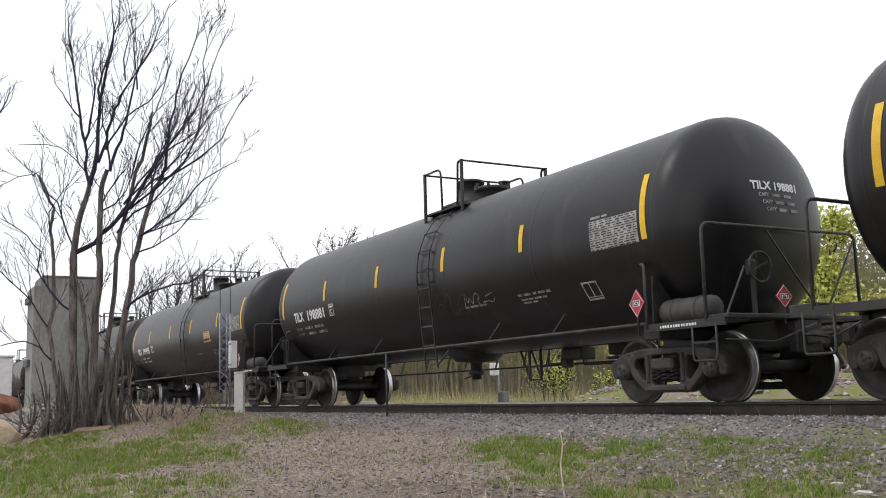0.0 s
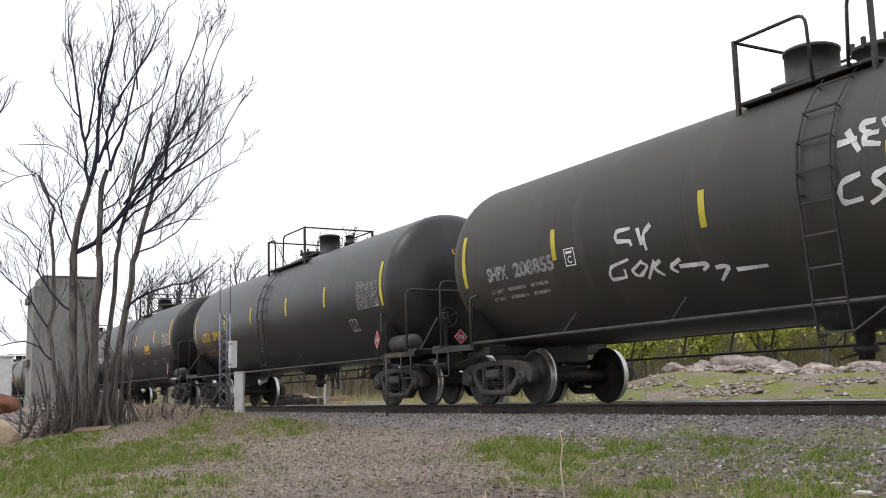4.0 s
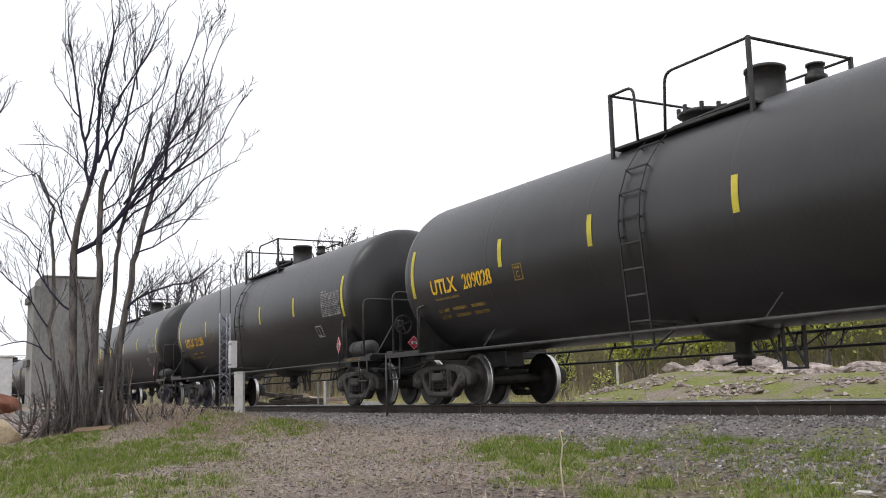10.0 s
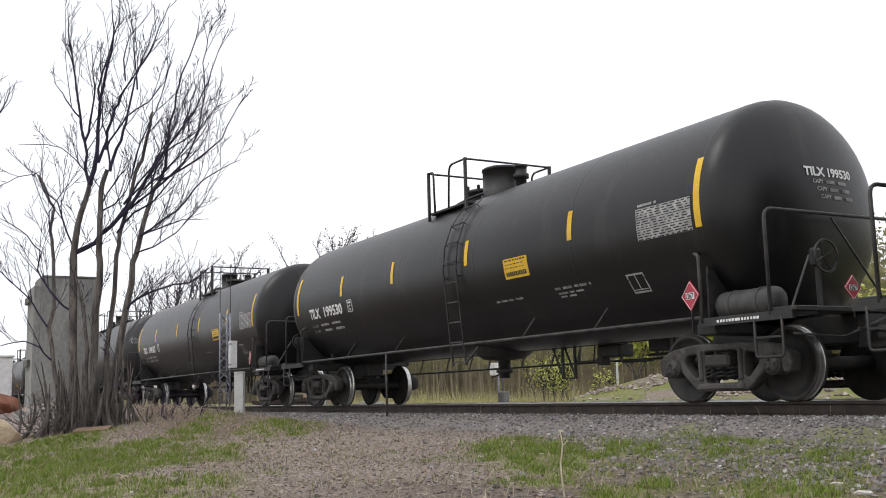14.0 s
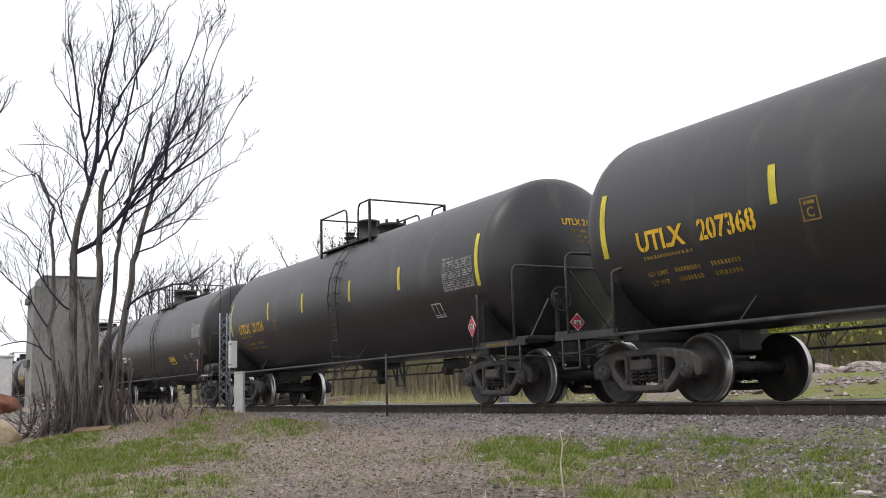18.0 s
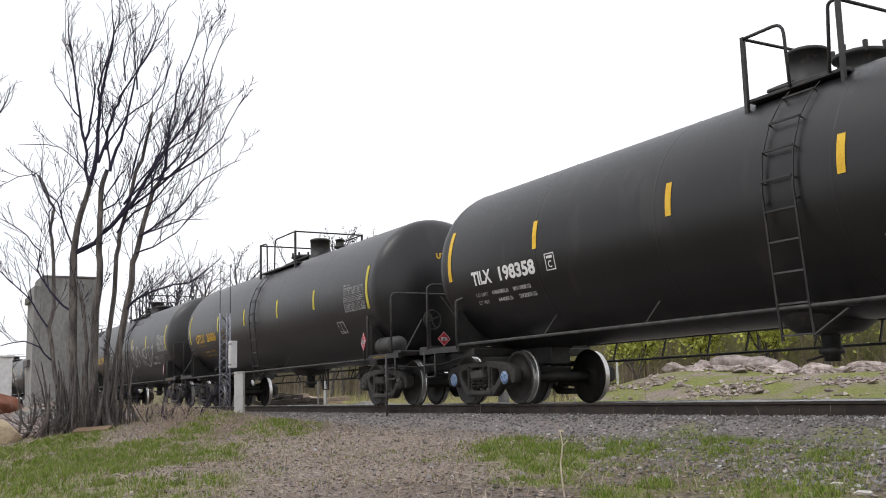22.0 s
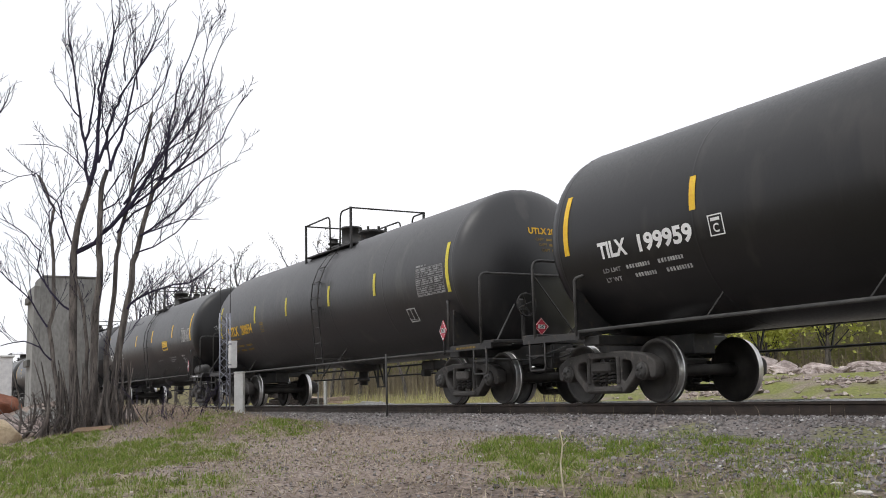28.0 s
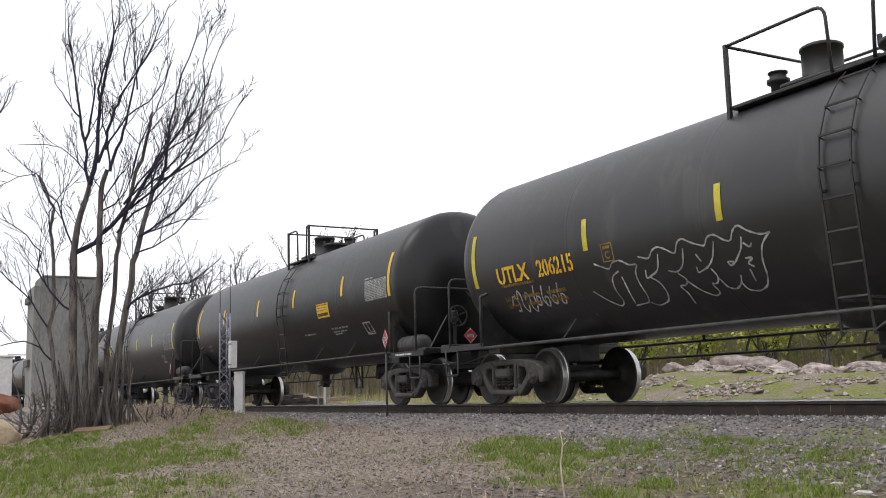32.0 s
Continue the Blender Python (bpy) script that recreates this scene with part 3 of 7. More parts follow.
    for k in range(120):
        p = VIEW_X * rng.gauss(0.0, 0.45) + deep * rng.gauss(0, 0.3) + Vector((0, 0, -0.05))
        grow(V, F, rng, p, Vector((rng.gauss(0, 0.3), rng.gauss(0, 0.3), 1)), rng.uniform(0.3, 0.9), rng.choice((0.006, 0.009, 0.014)), 1, 0.15, 4, 0.16, None, 0.003)
    for k in range(60):
        p = VIEW_X * rng.uniform(-1.3, -0.2) + deep * rng.gauss(-0.2, 0.25) + Vector((0, 0, rng.uniform(-0.05, 0.25)))
        grow(V, F, rng, p, VIEW_X * rng.gauss(0, 0.8) + Vector((0, 0, rng.uniform(0.1, 0.9))), rng.uniform(0.3, 0.8), rng.uniform(0.006, 0.016), 1, 0.05, 3, 0.2, None, 0.005)
    raw("undergrowth", V, F, BARK, tree, kind="stuff", smooth=True)
    # thin dead scrub between the stems and the line
    V, F = [], []
    for k in range(12):
        p = VIEW_X * rng.uniform(0.9, 2.6) + deep * rng.gauss(-0.3, 0.3) + Vector((0, 0, 0.02))
        grow(V, F, rng, p, Vector((rng.gauss(0, 0.35), rng.gauss(0, 0.35), 1)), rng.uniform(0.5, 1.25), 0.007, 2, 0.1, 4, 0.16, None, 0.003)
    raw("scrub", V, F, TWIG, tree, kind="stuff")
    return tree


def bare_tree(x, y, h, seed, label, leaf=0, leaf_mat=None, spread=0.3, kids=6, stems=1, size=0.1, thin=0.006, lean=(0, 0), clear=0.0):
    rng = random.Random(seed)
    z = height(x, y) - 0.1
    tree = empty("tree", pose(x, y, z), label, "tree", "trees round the line")
    tips = []
    for s in range(stems):
        V, F = [], []
        p = Vector((rng.gauss(0, 0.25), rng.gauss(0, 0.25), 0)) if stems > 1 else Vector((0, 0, 0))
        d = Vector((rng.gauss(0, 0.1) + lean[0], rng.gauss(0, 0.1) + lean[1], 1)).normalized()
        pts, q = [p.copy()], p.copy()
        for i in range(7):
            d = (d + Vector((rng.gauss(0, 0.07), rng.gauss(0, 0.07), 0.04))).normalized()
            q = q + d * h / 8.5
            pts.append(q.copy())
        tube_into(V, F, pts, h * 0.0115, h * 0.003, 7)
        trunk = raw("trunk", V, F, BARK, tree, smooth=True)
        V, F = [], []
        for k in range(kids * 3):
            t = 0.25 + 0.75 * (k + rng.random()) / (kids * 3)
            i = min(int(t * 7), 6)
            a, az = rng.uniform(0.4, 0.95), rng.uniform(0, math.tau)
            grow(V, F, rng, pts[i].lerp(pts[i + 1], min(t * 7 - i, 1)), Vector((math.cos(az) * math.sin(a), math.sin(az) * math.sin(a), math.cos(a))), h * rng.uniform(0.2, 0.36) * (1.25 - 0.6 * t), h * 0.0034, 2, 0.3, kids - 1, 0.09, tips, thin)
        raw("branchwork", V, F, TWIG, trunk, kind="stuff")
    if leaf:
        V, F = leaves_at(rng, [q for q in tips if q.z > clear], leaf, size, spread)
        raw("crown", V, F, leaf_mat or LEAF, tree, kind="stuff")
    return tree


main_tree()
bare_tree(-26.0, -10.35, 9.5, 3, "bare tree with thin drooping twigs", kids=6, thin=0.005, lean=(0.02, 0.03))
# woods behind the line
for x, y, h, sd, leaf in ((-86.5, 26, 16.4, 21, 500), (-80.4, 26, 15.6, 22, 400), (-83.6, 26, 16.6, 23, 500), (-73, 27, 13.6, 33, 0), (-105, 26, 19, 24, 400), (-110, 24, 18.5, 25, 0), (-117, 27, 21, 26, 500), (-122, 24, 20, 61, 0), (-131, 23, 21, 62, 0), (-140, 24, 22.5, 63, 0), (-149, 24, 23, 64, 0), (-158, 24, 24, 65, 0), (-168, 25, 25, 66, 0),
                          (-127, 25, 20.0, 27, 0), (-135, 26, 21.5, 28, 500), (-144, 25, 22.0, 29, 0), (-152, 27, 23, 30, 0), (-100, 24, 12, 31, 0), (-90, 24, 11, 32, 300)):
    bare_tree(x, y, h if x > -100 else h * 0.95, sd, "tall bare tree at the edge of a wood", leaf, BUD, 0.1, 7 if x > -88 else 5, size=0.09, thin=0.011)
for x, y, h, sd, leaf in ((-29.5, 25, 8.4, 41, 4800), (-24.5, 27, 9.2, 42, 3600), (-20, 26, 8.0, 43, 3000), (-43, 26, 6.9, 46, 7500), (-38, 26, 7.4, 47, 9500), (-32, 24, 7.4, 48, 9500), (-34.5, 27, 7.6, 44, 9500), (-15, 30, 9, 45, 3600)):
    bare_tree(x, y, h, sd, "slender tree in young yellow-green leaf", leaf, LEAF, 0.3, 5, stems=2, size=0.11, thin=0.01, clear=2.6 if x < -30.5 else 1.4)
for x, y, h, sd, leaf in ((-33.5, 13.5, 1.9, 51, 520), (-36.5, 15, 2.2, 52, 420), (-30.5, 14, 1.4, 53, 260), (-42, 20, 3.0, 54, 500), (-15.2, 19, 2.2, 55, 1500)):
    bare_tree(x, y, h, sd, "low bush with yellow-green spring leaves", leaf, LEAF, 0.16, 5, stems=4, size=0.05, thin=0.005)


# ---- old concrete tower and shed on the near side of the line ----
def concrete_tower():
    """A plain tapered shaft with a cap ledge."""
    t = empty("concrete_tower", pose(-31.65, -5.79, 0), "square weathered grey concrete tower with ledges on one side", "tower")
    part("shaft", box(bmesh.new(), (0.05, 0.06, 1.75), (1.4, 1.66, 4.3), bev=0.015), CONCRETE, t)
    part("pilaster", box(bmesh.new(), (0.05, -0.86, 1.62), (1.394, 0.18, 4.04), bev=0.006), CONCRETE, t)
    part("coping", box(bmesh.new(), (0.05, 0.08, 3.93), (1.46, 1.62, 0.06), bev=0.01), CONCRETE_DARK, t, "dark coping")
    for z, d in ((3.28, 0.14), (1.42, 0.12)):
        part("ledge", box(bmesh.new(), (-0.1, -0.98, z), (0.9, d, 0.2), bev=0.015), CONCRETE_DARK, t)
    for k in range(4):
        part("pour_joint", box(bmesh.new(), (0.05, 0.06, 0.75 + 0.85 * k), (1.408, 1.668, 0.014)), CONCRETE, t)
    return t


concrete_tower()


def white_shed():
    z = height(-46.6, -6.6)
    sh = empty("equipment_shed", pose(-46.6, -6.65, z), "small white metal equipment shed", "shed")
    part("wall", box(bmesh.new(), (0, 0, 1.3), (1.9, 1.9, 2.2), bev=0.02), WHITE, sh)
    part("roof", box(bmesh.new(), (0, 0, 2.44), (2.05, 2.05, 0.1), bev=0.03), CABINET, sh)
    part("skid", box(bmesh.new(), (0, 0, 0.1), (1.7, 1.7, 0.3)), TIE, sh)
    for k in range(5):
        part("rib", box(bmesh.new(), (0.955, -0.8 + 0.4 * k, 1.3), (0.02, 0.04, 2.1)), WHITE, sh)


white_shed()


# ---- signal mast and cabinet ----
def signal_mast():
    z = height(-23.9, -3.2)
    mast = empty("lattice_mast", pose(-23.9, -3.2, 0), "slim galvanised lattice mast with whip aerials", "mast")
    a, w = VIEW_X * 0.125, Vector((-0.87, 0.49, 0)) * 0.2
    feet = (-a, a, w)
    for k, f in enumerate(feet):
        bm = bmesh.new()
        tube(bm, [f + Vector((0, 0, z - 0.05)), f + Vector((0, 0, 2.32))], 0.021, 6)
        part("leg", bm, STEEL_G, mast)
    for k in range(11):
        z0, z1 = 0.1 + 0.2 * k, 0.3 + 0.2 * k
        for i in range(3):
            p, q = feet[i], feet[(i + 1) % 3]
            if k % 2:
                p, q = q, p
            bm = bmesh.new()
            tube(bm, [p + Vector((0, 0, z0)), q + Vector((0, 0, z1))], 0.0115, 4)
            part("lattice_bar", bm, STEEL_G, mast)
    for f in feet[:2]:
        bm = bmesh.new()
        tube(bm, [f + Vector((0, 0, 2.3)), f + Vector((0, 0, 3.5))], 0.011, 5, 0.007)
        part("whip_aerial", bm, FRAME, mast)
    bm = box(bmesh.new(), (0, 0, 0), (0.2, 0.17, 0.66), Matrix.Translation(VIEW_X * 0.19 + Vector((0, 0, 1.3))), bev=0.015)
    eb = part("meter_box", bm, WHITE, mast, "white meter box clamped to the mast")
    for dz in (-0.25, 0.25):
        part("clamp", box(bmesh.new(), (0, 0, 0), (0.3, 0.03, 0.03), Matrix.Translation(VIEW_X * 0.1 + Vector((0, 0, 1.3 + dz)))), STEEL_G, eb)
    cab = empty("signal_cabinet", pose(-21.5, -3.6, height(-21.5, -3.6)), "pale grey steel signal cabinet", "cabinet")
    bm = box(bmesh.new(), (0, 0, 0), (0.2, 0.2, 0.9), Matrix.Translation((0, 0, 0.45)) @ Matrix.Rotation(radians(60), 4, "Z"), bev=0.012)
    part("body", bm, CABINET, cab)
    part("lid", box(bmesh.new(), (0, 0, 0), (0.22, 0.22, 0.03), Matrix.Translation((0, 0, 0.915)) @ Matrix.Rotation(radians(60), 4, "Z"), bev=0.008), CABINET, cab)


signal_mast()


# ---- things beyond the track ----
def far_things():
    z = height(-22.6, 4.0)
    st = empty("switch_stand", pose(-22.6, 4.0, z), "grey steel equipment stand on short legs", "stand")
    part("case", box(bmesh.new(), (0, 0, 0.45), (0.26, 0.22, 0.34), bev=0.03), GREY_STEEL, st)
    part("conduit", tube(bmesh.new(), bend([(-0.05, 0, 0.6), (-0.05, 0, 0.95), (0.08, 0, 1.05)], 0.1), 0.024, 6), GREY_STEEL, st)
    for sx in (-0.09, 0.09):
        part("leg", box(bmesh.new(), (sx, 0, 0.14), (0.05, 0.16, 0.3)), FRAME, st)
    z = height(-26, 6)
    pb = empty("relay_box_post", pose(-26.2, 6, z), "white relay box on a thin post", "relay box")
    part("box", box(bmesh.new(), (0, 0, 1.28), (0.26, 0.2, 0.38), bev=0.02), WHITE, pb)
    part("post", tube(bmesh.new(), [(0, 0.12, -0.1), (0, 0.12, 1.5)], 0.03, 6), STEEL_G, pb)
    for x, y, h, nm in ((-25.2, 10.0, 1.0, "thin pale marker post in dry grass"), (-36, 4.5, 1.3, "weathered grey timber post"), (-36.6, 4.4, 1.25, "weathered grey timber post")):
        p = empty("marker_post", pose(x, y, height(x, y)), nm, "post", "posts beside the line")
        part("shaft", box(bmesh.new(), (0, 0, h / 2 - 0.05), (0.06, 0.06, h + 0.1), bev=0.01), CABINET if y == 10 else CONCRETE, p)
    p = empty("marker_post", pose(-17.4, -2.0, height(-17.4, -2.0)), "slim dark steel post standing beside the rail", "post", "posts beside the line")
    part("shaft", tube(bmesh.new(), [(0, 0, -0.1), (0, 0, 1.2)], 0.021, 8), RAILING, p)
    # fallen timbers
    for x, y, l, az in ((-43, 10.2, 2.6, 20), (-42.2, 9.6, 2.0, -35), (-31, 4.6, 2.2, 60)):
        m = Matrix.Translation((x, y, height(x, y) + 0.16)) @ Matrix.Rotation(radians(az), 4, "Z") @ Matrix.Rotation(radians(3), 4, "Y")
        ob = part("fallen_log", tube(bmesh.new(), [(-l / 2, 0, 0), (-l / 6, 0.05, 0.03), (l / 4, -0.03, 0.02), (l / 2, 0.02, 0)], 0.15, 8, 0.1), CONCRETE if y < 11 else BARK, None, "")
        ob.matrix_basis = m
        tagged(ob, "bleached fallen log lying on the ground", "log", "fallen logs")


def timber_piles():
    """Old track timbers thrown in loose heaps beyond the line."""
    rng = random.Random(44)
    bm = box(bmesh.new(), (0, 0, 0), (2.5, 0.23, 0.17), bev=0.015)
    pale = surf("bleached_old_timber", (0.3, 0.22, 0.17), (0.5, 0.4, 0.32), 0.9, scale=3, fine=30, bump=0.5, stretch=(0.6, 6, 6), spread=0.2)
    meshes = []
    for mat in (pale, TIE):
        me = bpy.data.meshes.new("timber")
        bm.to_mesh(me)
        me.materials.append(mat)
        meshes.append(me)
    bm.free()
    for x, y, n, me, say in ((-43.5, 7.0, 16, meshes[0], "bleached old timber thrown on a loose pile"), (-41.1, 4.8, 18, meshes[1], "dark creosoted old timber thrown on a pile")):
        for k in range(n):
            row = k // 5
            ob = new("timber", me)
            px, py = x + rng.gauss(0, 0.9), y + (k % 5 - 2) * 0.3 + rng.gauss(0, 0.08)
            ob.matrix_basis = Matrix.Translation((px, py, height(px, py) + 0.1 + row * 0.19)) @ Euler((rng.gauss(0, 0.06), rng.gauss(0, 0.07), rng.gauss(0.15, 0.3))).to_matrix().to_4x4()
            tagged(ob, say, "timber", "old timbers in piles")
    p = empty("marker_post", pose(-40.19, 6.2, height(-40.19, 6.2)), "white painted post beside a timber pile", "post", "posts beside the line")
    part("shaft", box(bmesh.new(), (0, 0, 0.62), (0.13, 0.13, 1.4), bev=0.01), WHITE, p)


far_things()
timber_piles()


def rock_mesh(name, seed, mat):
    """A broken, angular block: the hull of a few points on a squashed, lopsided ball."""
    rng = random.Random(seed)
    bm = bmesh.new()
    for k in range(22):
        d = Vector((rng.gauss(0, 1), rng.gauss(0, 1), rng.gauss(0, 1))).normalized()
        q = rng.uniform(0.42, 0.58)
        bm.verts.new((d.x * q * 1.2, d.y * q, max(d.z * q * 0.8, -0.3)))
    r = bmesh.ops.convex_hull(bm, input=bm.verts[:])
    bmesh.ops.delete(bm, geom=[v for v in bm.verts if not v.link_faces], context="VERTS")
    bmesh.ops.bevel(bm, geom=bm.edges[:], offset=0.025, segments=1, affect="EDGES")
    me = bpy.data.meshes.new(name)
    bm.to_mesh(me)
    bm.free()
    me.materials.append(mat)
    return me


def rocks():
    rng = random.Random(77)
    shapes = [rock_mesh("rock", k, ROCK) for k in range(6)]
    for k in range(190):
        x, y = rng.uniform(-24.5, -9), 9.0 + rng.gauss(0, 0.5)
        if k < 135:
            x = rng.uniform(-24.4, -9)
            y = 12.2 + rng.gauss(0, 0.55)
        s = rng.uniform(0.2, 0.5) if k < 135 else rng.uniform(0.1, 0.26)
        if k % 9 == 0 and k < 135:
            s = rng.uniform(0.55, 0.9)
        ob = new("rock", shapes[k % 6])
        ob.matrix_basis = Matrix.Translation((x, y, height(x, y) + s * 0.1)) @ Euler((rng.uniform(-0.4, 0.4), rng.uniform(-0.4, 0.4), rng.uniform(0, 6.28))).to_matrix().to_4x4() @ Matrix.Diagonal((s * 1.25, s, s * rng.uniform(0.5, 0.9), 1))
        tagged(ob, "pale pinkish granite boulder on a rubble heap", "rock", "boulders on the heap")
    for x, y, s, lab, az in ((-22.8, -8.0, 0.5, "grey broken concrete chunk near a tree", 4.0), (-23.6, -7.5, 0.7, "grey broken concrete chunk near a tree", 2.5), (-22.0, -8.3, 0.35, "grey broken concrete chunk near a tree", 1.4), (-24.5, -7.9, 0.8, "grey broken concrete chunk near a tree", 0.4), (-21.6, -6.0, 0.4, "grey stone at the foot of a tree", 1.0), (-22.4, -7.6, 0.6, "grey stone at the foot of a tree", 3.0)):
        ob = new("rock", shapes[int(az) % 6])
        ob.matrix_basis = Matrix.Translation((x, y, height(x, y) + s * 0.2)) @ Euler((0.1, 0.15, az)).to_matrix().to_4x4() @ Matrix.Scale(s, 4)
        tagged(ob, lab, "rock")
    for x, y, s, az in ((-22.9, 12.7, 1.25, 0.3), (-23.7, 12.4, 0.9, 1.9), (-21.8, 12.6, 1.0, 0.9), (-20.6, 12.5, 0.85, 2.6), (-19.2, 12.2, 0.8, 0.1), (-17.8, 12.4, 0.9, 1.2)):
        ob = new("rock", shapes[int(az * 2) % 6])
        ob.matrix_basis = Matrix.Translation((x, y, height(x, y) + s * 0.12)) @ Euler((0.1, -0.1, az)).to_matrix().to_4x4() @ Matrix.Diagonal((s * 1.1, s * 0.8, s * 0.75, 1))
        tagged(ob, "big pale pink granite ledge rock on a rubble heap", "rock", "boulders on the heap")
    for k in range(26):
        x, y, s = -35.4 + rng.gauss(0, 1.1), 6.0 + rng.gauss(0, 0.5), rng.uniform(0.16, 0.45)
        ob = new("rock", shapes[k % 6])
        ob.matrix_basis = Matrix.Translation((x, y, height(x, y) + s * 0.15)) @ Euler((rng.uniform(-0.6, 0.6), rng.uniform(-0.6, 0.6), rng.uniform(0, 6.28))).to_matrix().to_4x4() @ Matrix.Scale(s, 4)
        ob.material_slots[0].link = "OBJECT"
        ob.material_slots[0].material = CABINET
        tagged(ob, "pale broken stone on the ground beyond the track", "rock", "pale rubble beyond the track")
    for k in range(14):
        x, y, s = -25.6 + rng.gauss(0, 0.5), -7.05 + rng.gauss(0, 0.32), rng.uniform(0.22, 0.6)
        ob = new("rock", shapes[k % 6])
        ob.matrix_basis = Matrix.Translation((x, y, height(x, y) + s * 0.15)) @ Euler((rng.uniform(-0.6, 0.6), rng.uniform(-0.6, 0.6), rng.uniform(0, 6.28))).to_matrix().to_4x4() @ Matrix.Scale(s, 4)
        ob.material_slots[0].link = "OBJECT"
        ob.material_slots[0].material = CONCRETE
        tagged(ob, "grey broken concrete chunk in a heap by a tree", "rock", "concrete rubble heap")
    for x, y, s, lab, az, mat in ((-20.3, -8.56, 0.86, "large pale tan boulder in the grass", 0.6, surf("tan_sandstone", (0.4, 0.31, 0.2), (0.56, 0.46, 0.32), 0.9, scale=3, fine=14, bump=0.5)),
                                  (-29.3, -7.72, 1.15, "rust-brown broken block lying on the ground", 2.0, surf("rusty_brown_block", (0.16, 0.06, 0.035), (0.27, 0.11, 0.065), 0.9, scale=3, fine=14, bump=0.4))):
        ob = new("rock", rock_mesh("rock", 30 + int(s * 10), mat))
        ob.matrix_basis = Matrix.Translation((x, y, height(x, y) + s * 0.2)) @ Euler((0.1, 0.15, az)).to_matrix().to_4x4() @ Matrix.Scale(s, 4)
        tagged(ob, lab, "rock")
    for x, y, s in ((-3.95, -5.53, 0.075), (-4.4, -5.2, 0.06), (-7.4, -3.9, 0.05)):
        ob = new("rock", rock_mesh("rock", 61, surf("pale_limestone", (0.5, 0.47, 0.43), (0.68, 0.65, 0.6), 0.9, scale=9, fine=40, bump=0.3)))
        ob.matrix_basis = Matrix.Translation((x, y, height(x, y) + s * 0.1)) @ Matrix.Diagonal((s * 1.5, s * 1.2, s * 0.6, 1))
        tagged(ob, "small flat pale stone lying on the gravel", "rock")
    pl = part("plank", box(bmesh.new(), (0, 0, 0), (0.66, 0.3, 0.035), bev=0.006), surf("weathered_orange_plank", (0.15, 0.1, 0.065), (0.27, 0.18, 0.115), 0.85, scale=3, fine=25, bump=0.4, stretch=(0.6, 6, 6)), None)
    pl.matrix_basis = Matrix.Translation((-19.79, -6.99, height(-19.79, -6.99) + 0.05)) @ Euler((0.0, -0.05, radians(62))).to_matrix().to_4x4() @ Euler((0.22, 0, 0)).to_matrix().to_4x4()
    tagged(pl, "weathered orange-brown plank lying in the grass", "plank")


rocks()


# ---- loose cover: stones, litter, grass, brush ----
def island_colours(name, stops, rough=0.9):
    m = bpy.data.materials.new(name)
    m.use_nodes = True
    nt, b = m.node_tree, m.node_tree.nodes["Principled BSDF"]
    g = nt.nodes.new("ShaderNodeNewGeometry")
    r = nt.nodes.new("ShaderNodeValToRGB")
    e = r.color_ramp.elements
    e[0].position, e[0].color = 0.0, (*stops[0], 1)
    e[1].position, e[1].color = 1.0, (*stops[-1], 1)
    for k in range(1, len(stops) - 1):
        e.new(k / (len(stops) - 1)).color = (*stops[k], 1)
    nt.links.new(g.outputs["Random Per Island"], r.inputs["Fac"])
    n = nt.nodes.new("ShaderNodeTexNoise")
    n.inputs["Scale"].default_value = 60
    mx = nt.nodes.new("ShaderNodeMixRGB")
    mx.blend_type = "OVERLAY"
    mx.inputs[0].default_value = 0.4
    nt.links.new(r.outputs["Color"], mx.inputs[1])
    nt.links.new(n.outputs["Fac"], mx.inputs[2])
    nt.links.new(mx.outputs["Color"], b.inputs["Base Color"])
    b.inputs["Roughness"].default_value = rough
    b.inputs["Specular IOR Level"].default_value = 0.25
    return m


